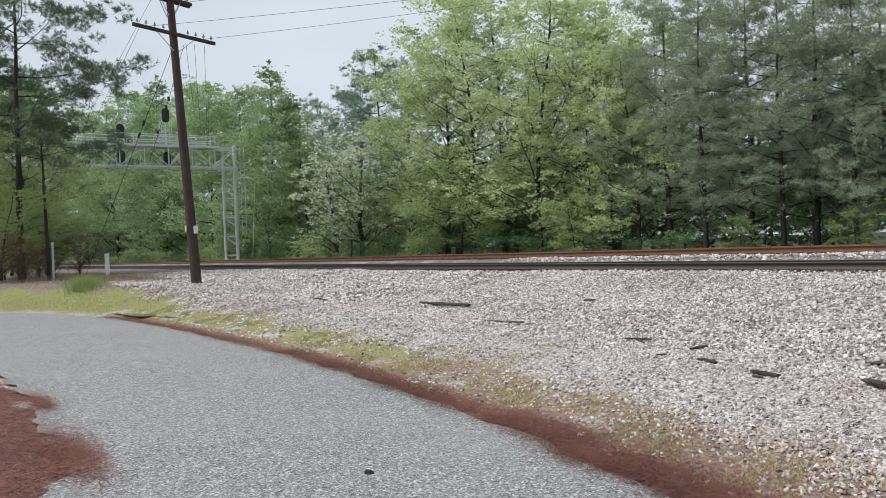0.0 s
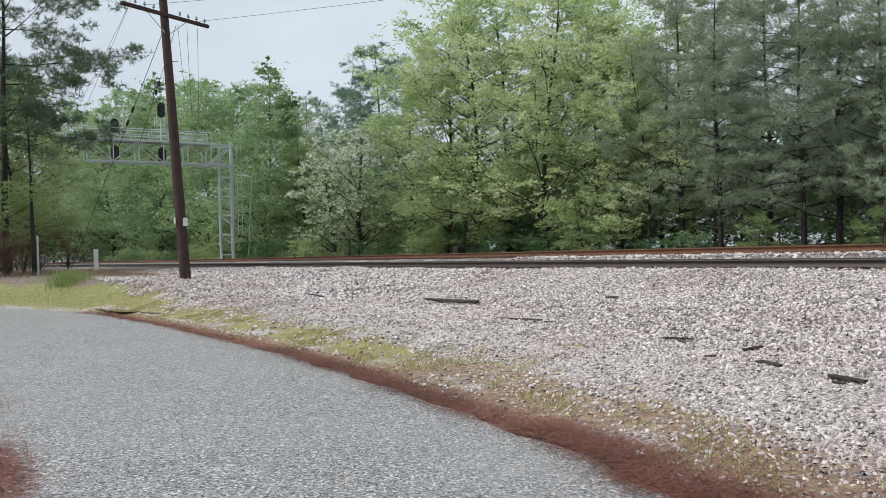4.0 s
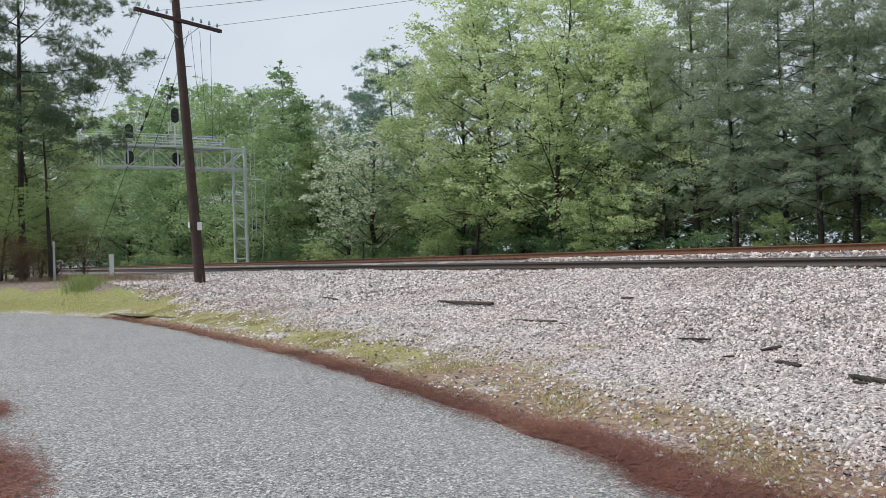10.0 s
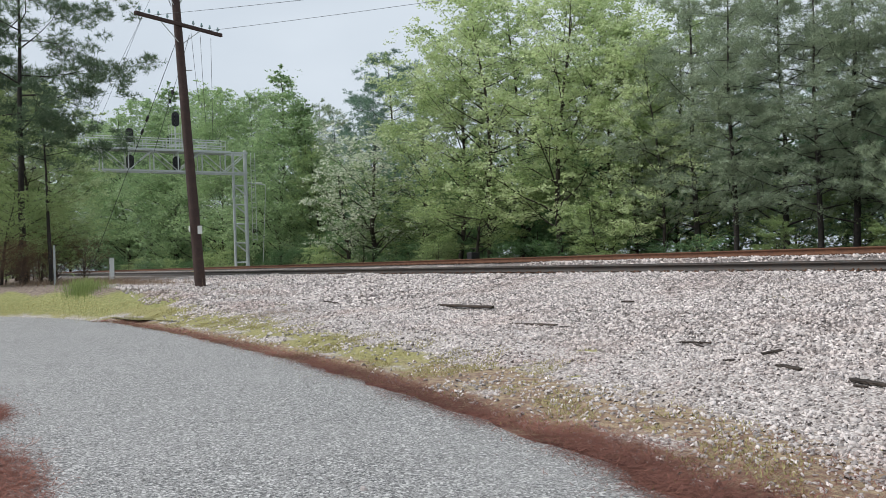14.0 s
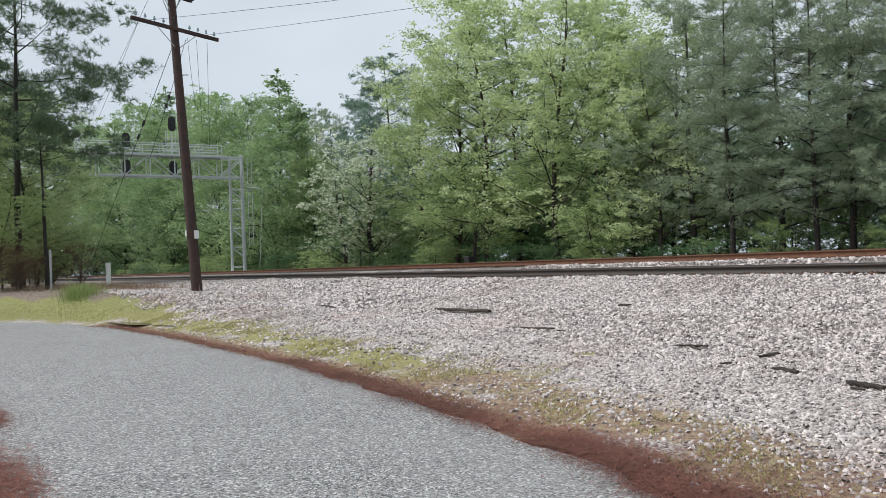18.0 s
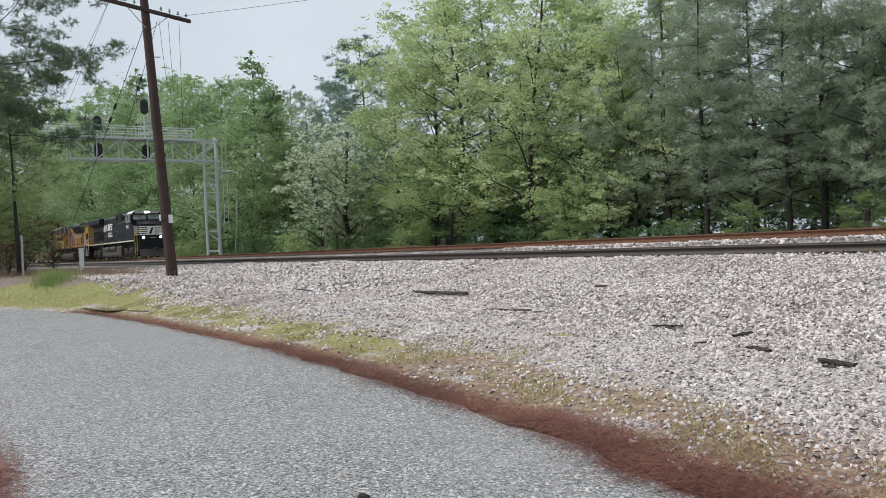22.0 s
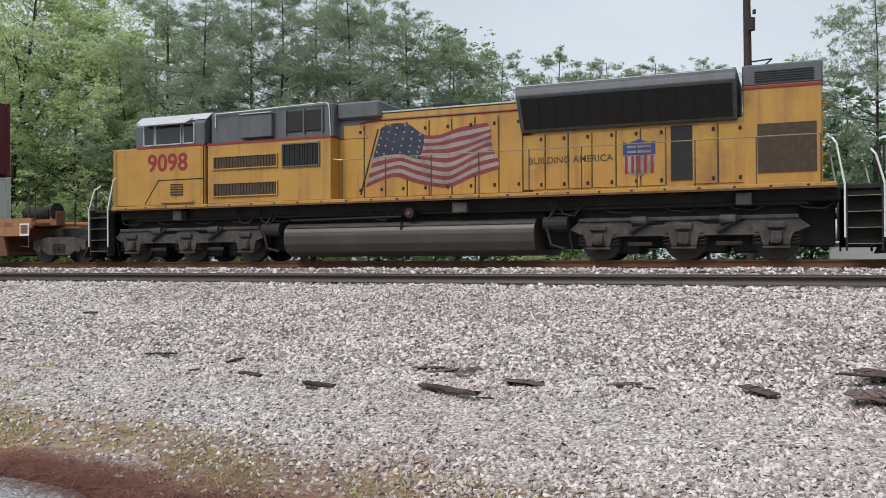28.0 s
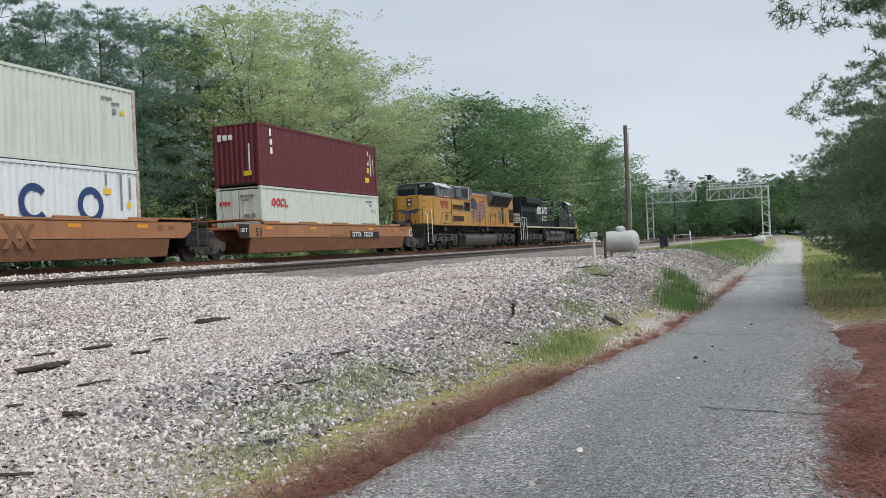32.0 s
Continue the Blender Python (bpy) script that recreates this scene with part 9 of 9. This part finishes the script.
# crumbs of stone and bark on the asphalt
cr = np.random.RandomState(95)
cx_ = cr.uniform(-14, 26, 240)
cy_ = road_near(cx_) + (road_far(cx_) - road_near(cx_)) * cr.uniform(0.05, 0.97, 240)
stones("road_grit", np.stack([cx_, cy_], -1), 0.028, 96, "loose grit scattered on the asphalt", 0.1)
ROAD_PEBBLES = [
    (-5.23, 2.54, 0.06, "stone"), (-4.68, 2.43, 0.09, "old_wood"), (6.21, 1.46, 0.07, "stone"), (5.28, 1.57, 0.06, "stone"), (5.51, 1.46, 0.04, "stone"),
    (6.95, 1.22, 0.05, "slate"), (7.03, 1.57, 0.05, "slate"), (9.60, 1.11, 0.06, "stone"), (8.93, -0.36, 0.06, "slate"), (9.21, 1.18, 0.05, "stone"),
    (9.09, 1.26, 0.04, "slate"), (12.46, 0.94, 0.05, "old_wood"), (12.09, 0.81, 0.035, "old_wood"), (11.26, 1.07, 0.07, "old_wood"), (10.97, 0.93, 0.04, "old_wood"),
    (15.53, 0.51, 0.05, "old_wood"), (14.98, 0.60, 0.05, "stone"), (14.65, 0.75, 0.04, "stone"), (7.94, 0.08, 0.05, "slate"), (6.60, 1.00, 0.03, "slate"),
]
for x, y, s, mat in ROAD_PEBBLES:
    t = thing("pebble", pose(x, y, 0.03, 20, 10, x * 50), "single loose pebble lying on the asphalt", "pebble", "pebbles on the road")
    bm = bmesh.new()
    bmesh.ops.create_icosphere(bm, subdivisions=2, radius=s / 2)
    for v in bm.verts:
        v.co *= 1 + 0.35 * noise.noise(v.co * 30 + Vector((x, y, 0)))
        v.co.z *= 0.75
    part("pebble_body", bm, M[mat], t)
# seams of old repairs across the asphalt
M["seam"] = material("dark_tar_seam", (0.07, 0.068, 0.066), 0.6, 0, [((0.12, 0.117, 0.114), 6, 0.4, 0.7, 0.6)], 0.2, 60)
seam_rng = random.Random(41)
for line_ in [[(8.03, 0.74), (7.95, 0.29), (7.92, -0.26), (7.74, -0.75)], [(14.35, 1.58), (13.85, 0.79), (14.07, 0.22), (13.68, -0.34)], [(16.83, 1.05), (16.34, 0.43), (16.46, -0.38)]]:
    pts = [Vector((*p, 0)) for p in line_]
    fine_pts = [a.lerp(b, k / 8) for a, b in zip(pts, pts[1:]) for k in range(8)] + [pts[-1]]
    bm = bmesh.new()
    rows_ = []
    for p in fine_pts:
        q, w_ = p + Vector((seam_rng.gauss(0, 0.02), seam_rng.gauss(0, 0.01), 0)), seam_rng.uniform(0.008, 0.022)
        across = float(road_near(q.x)), float(road_far(q.x))
        up_ = 0.018 + 0.02 * math.sin(math.pi * min(max((q.y - across[0]) / (across[1] - across[0]), 0), 1))
        rows_.append([bm.verts.new((q.x - w_, q.y, up_)), bm.verts.new((q.x + w_, q.y, up_))])
    for p, q in zip(rows_, rows_[1:]):
        bm.faces.new((p[0], p[1], q[1], q[0]))
    seam = tagged(new("road_seam"), "dark tar seam across the worn asphalt", "seam", "road seams", "structure")
    part("seam_line", bm, M["seam"], seam)
motions()
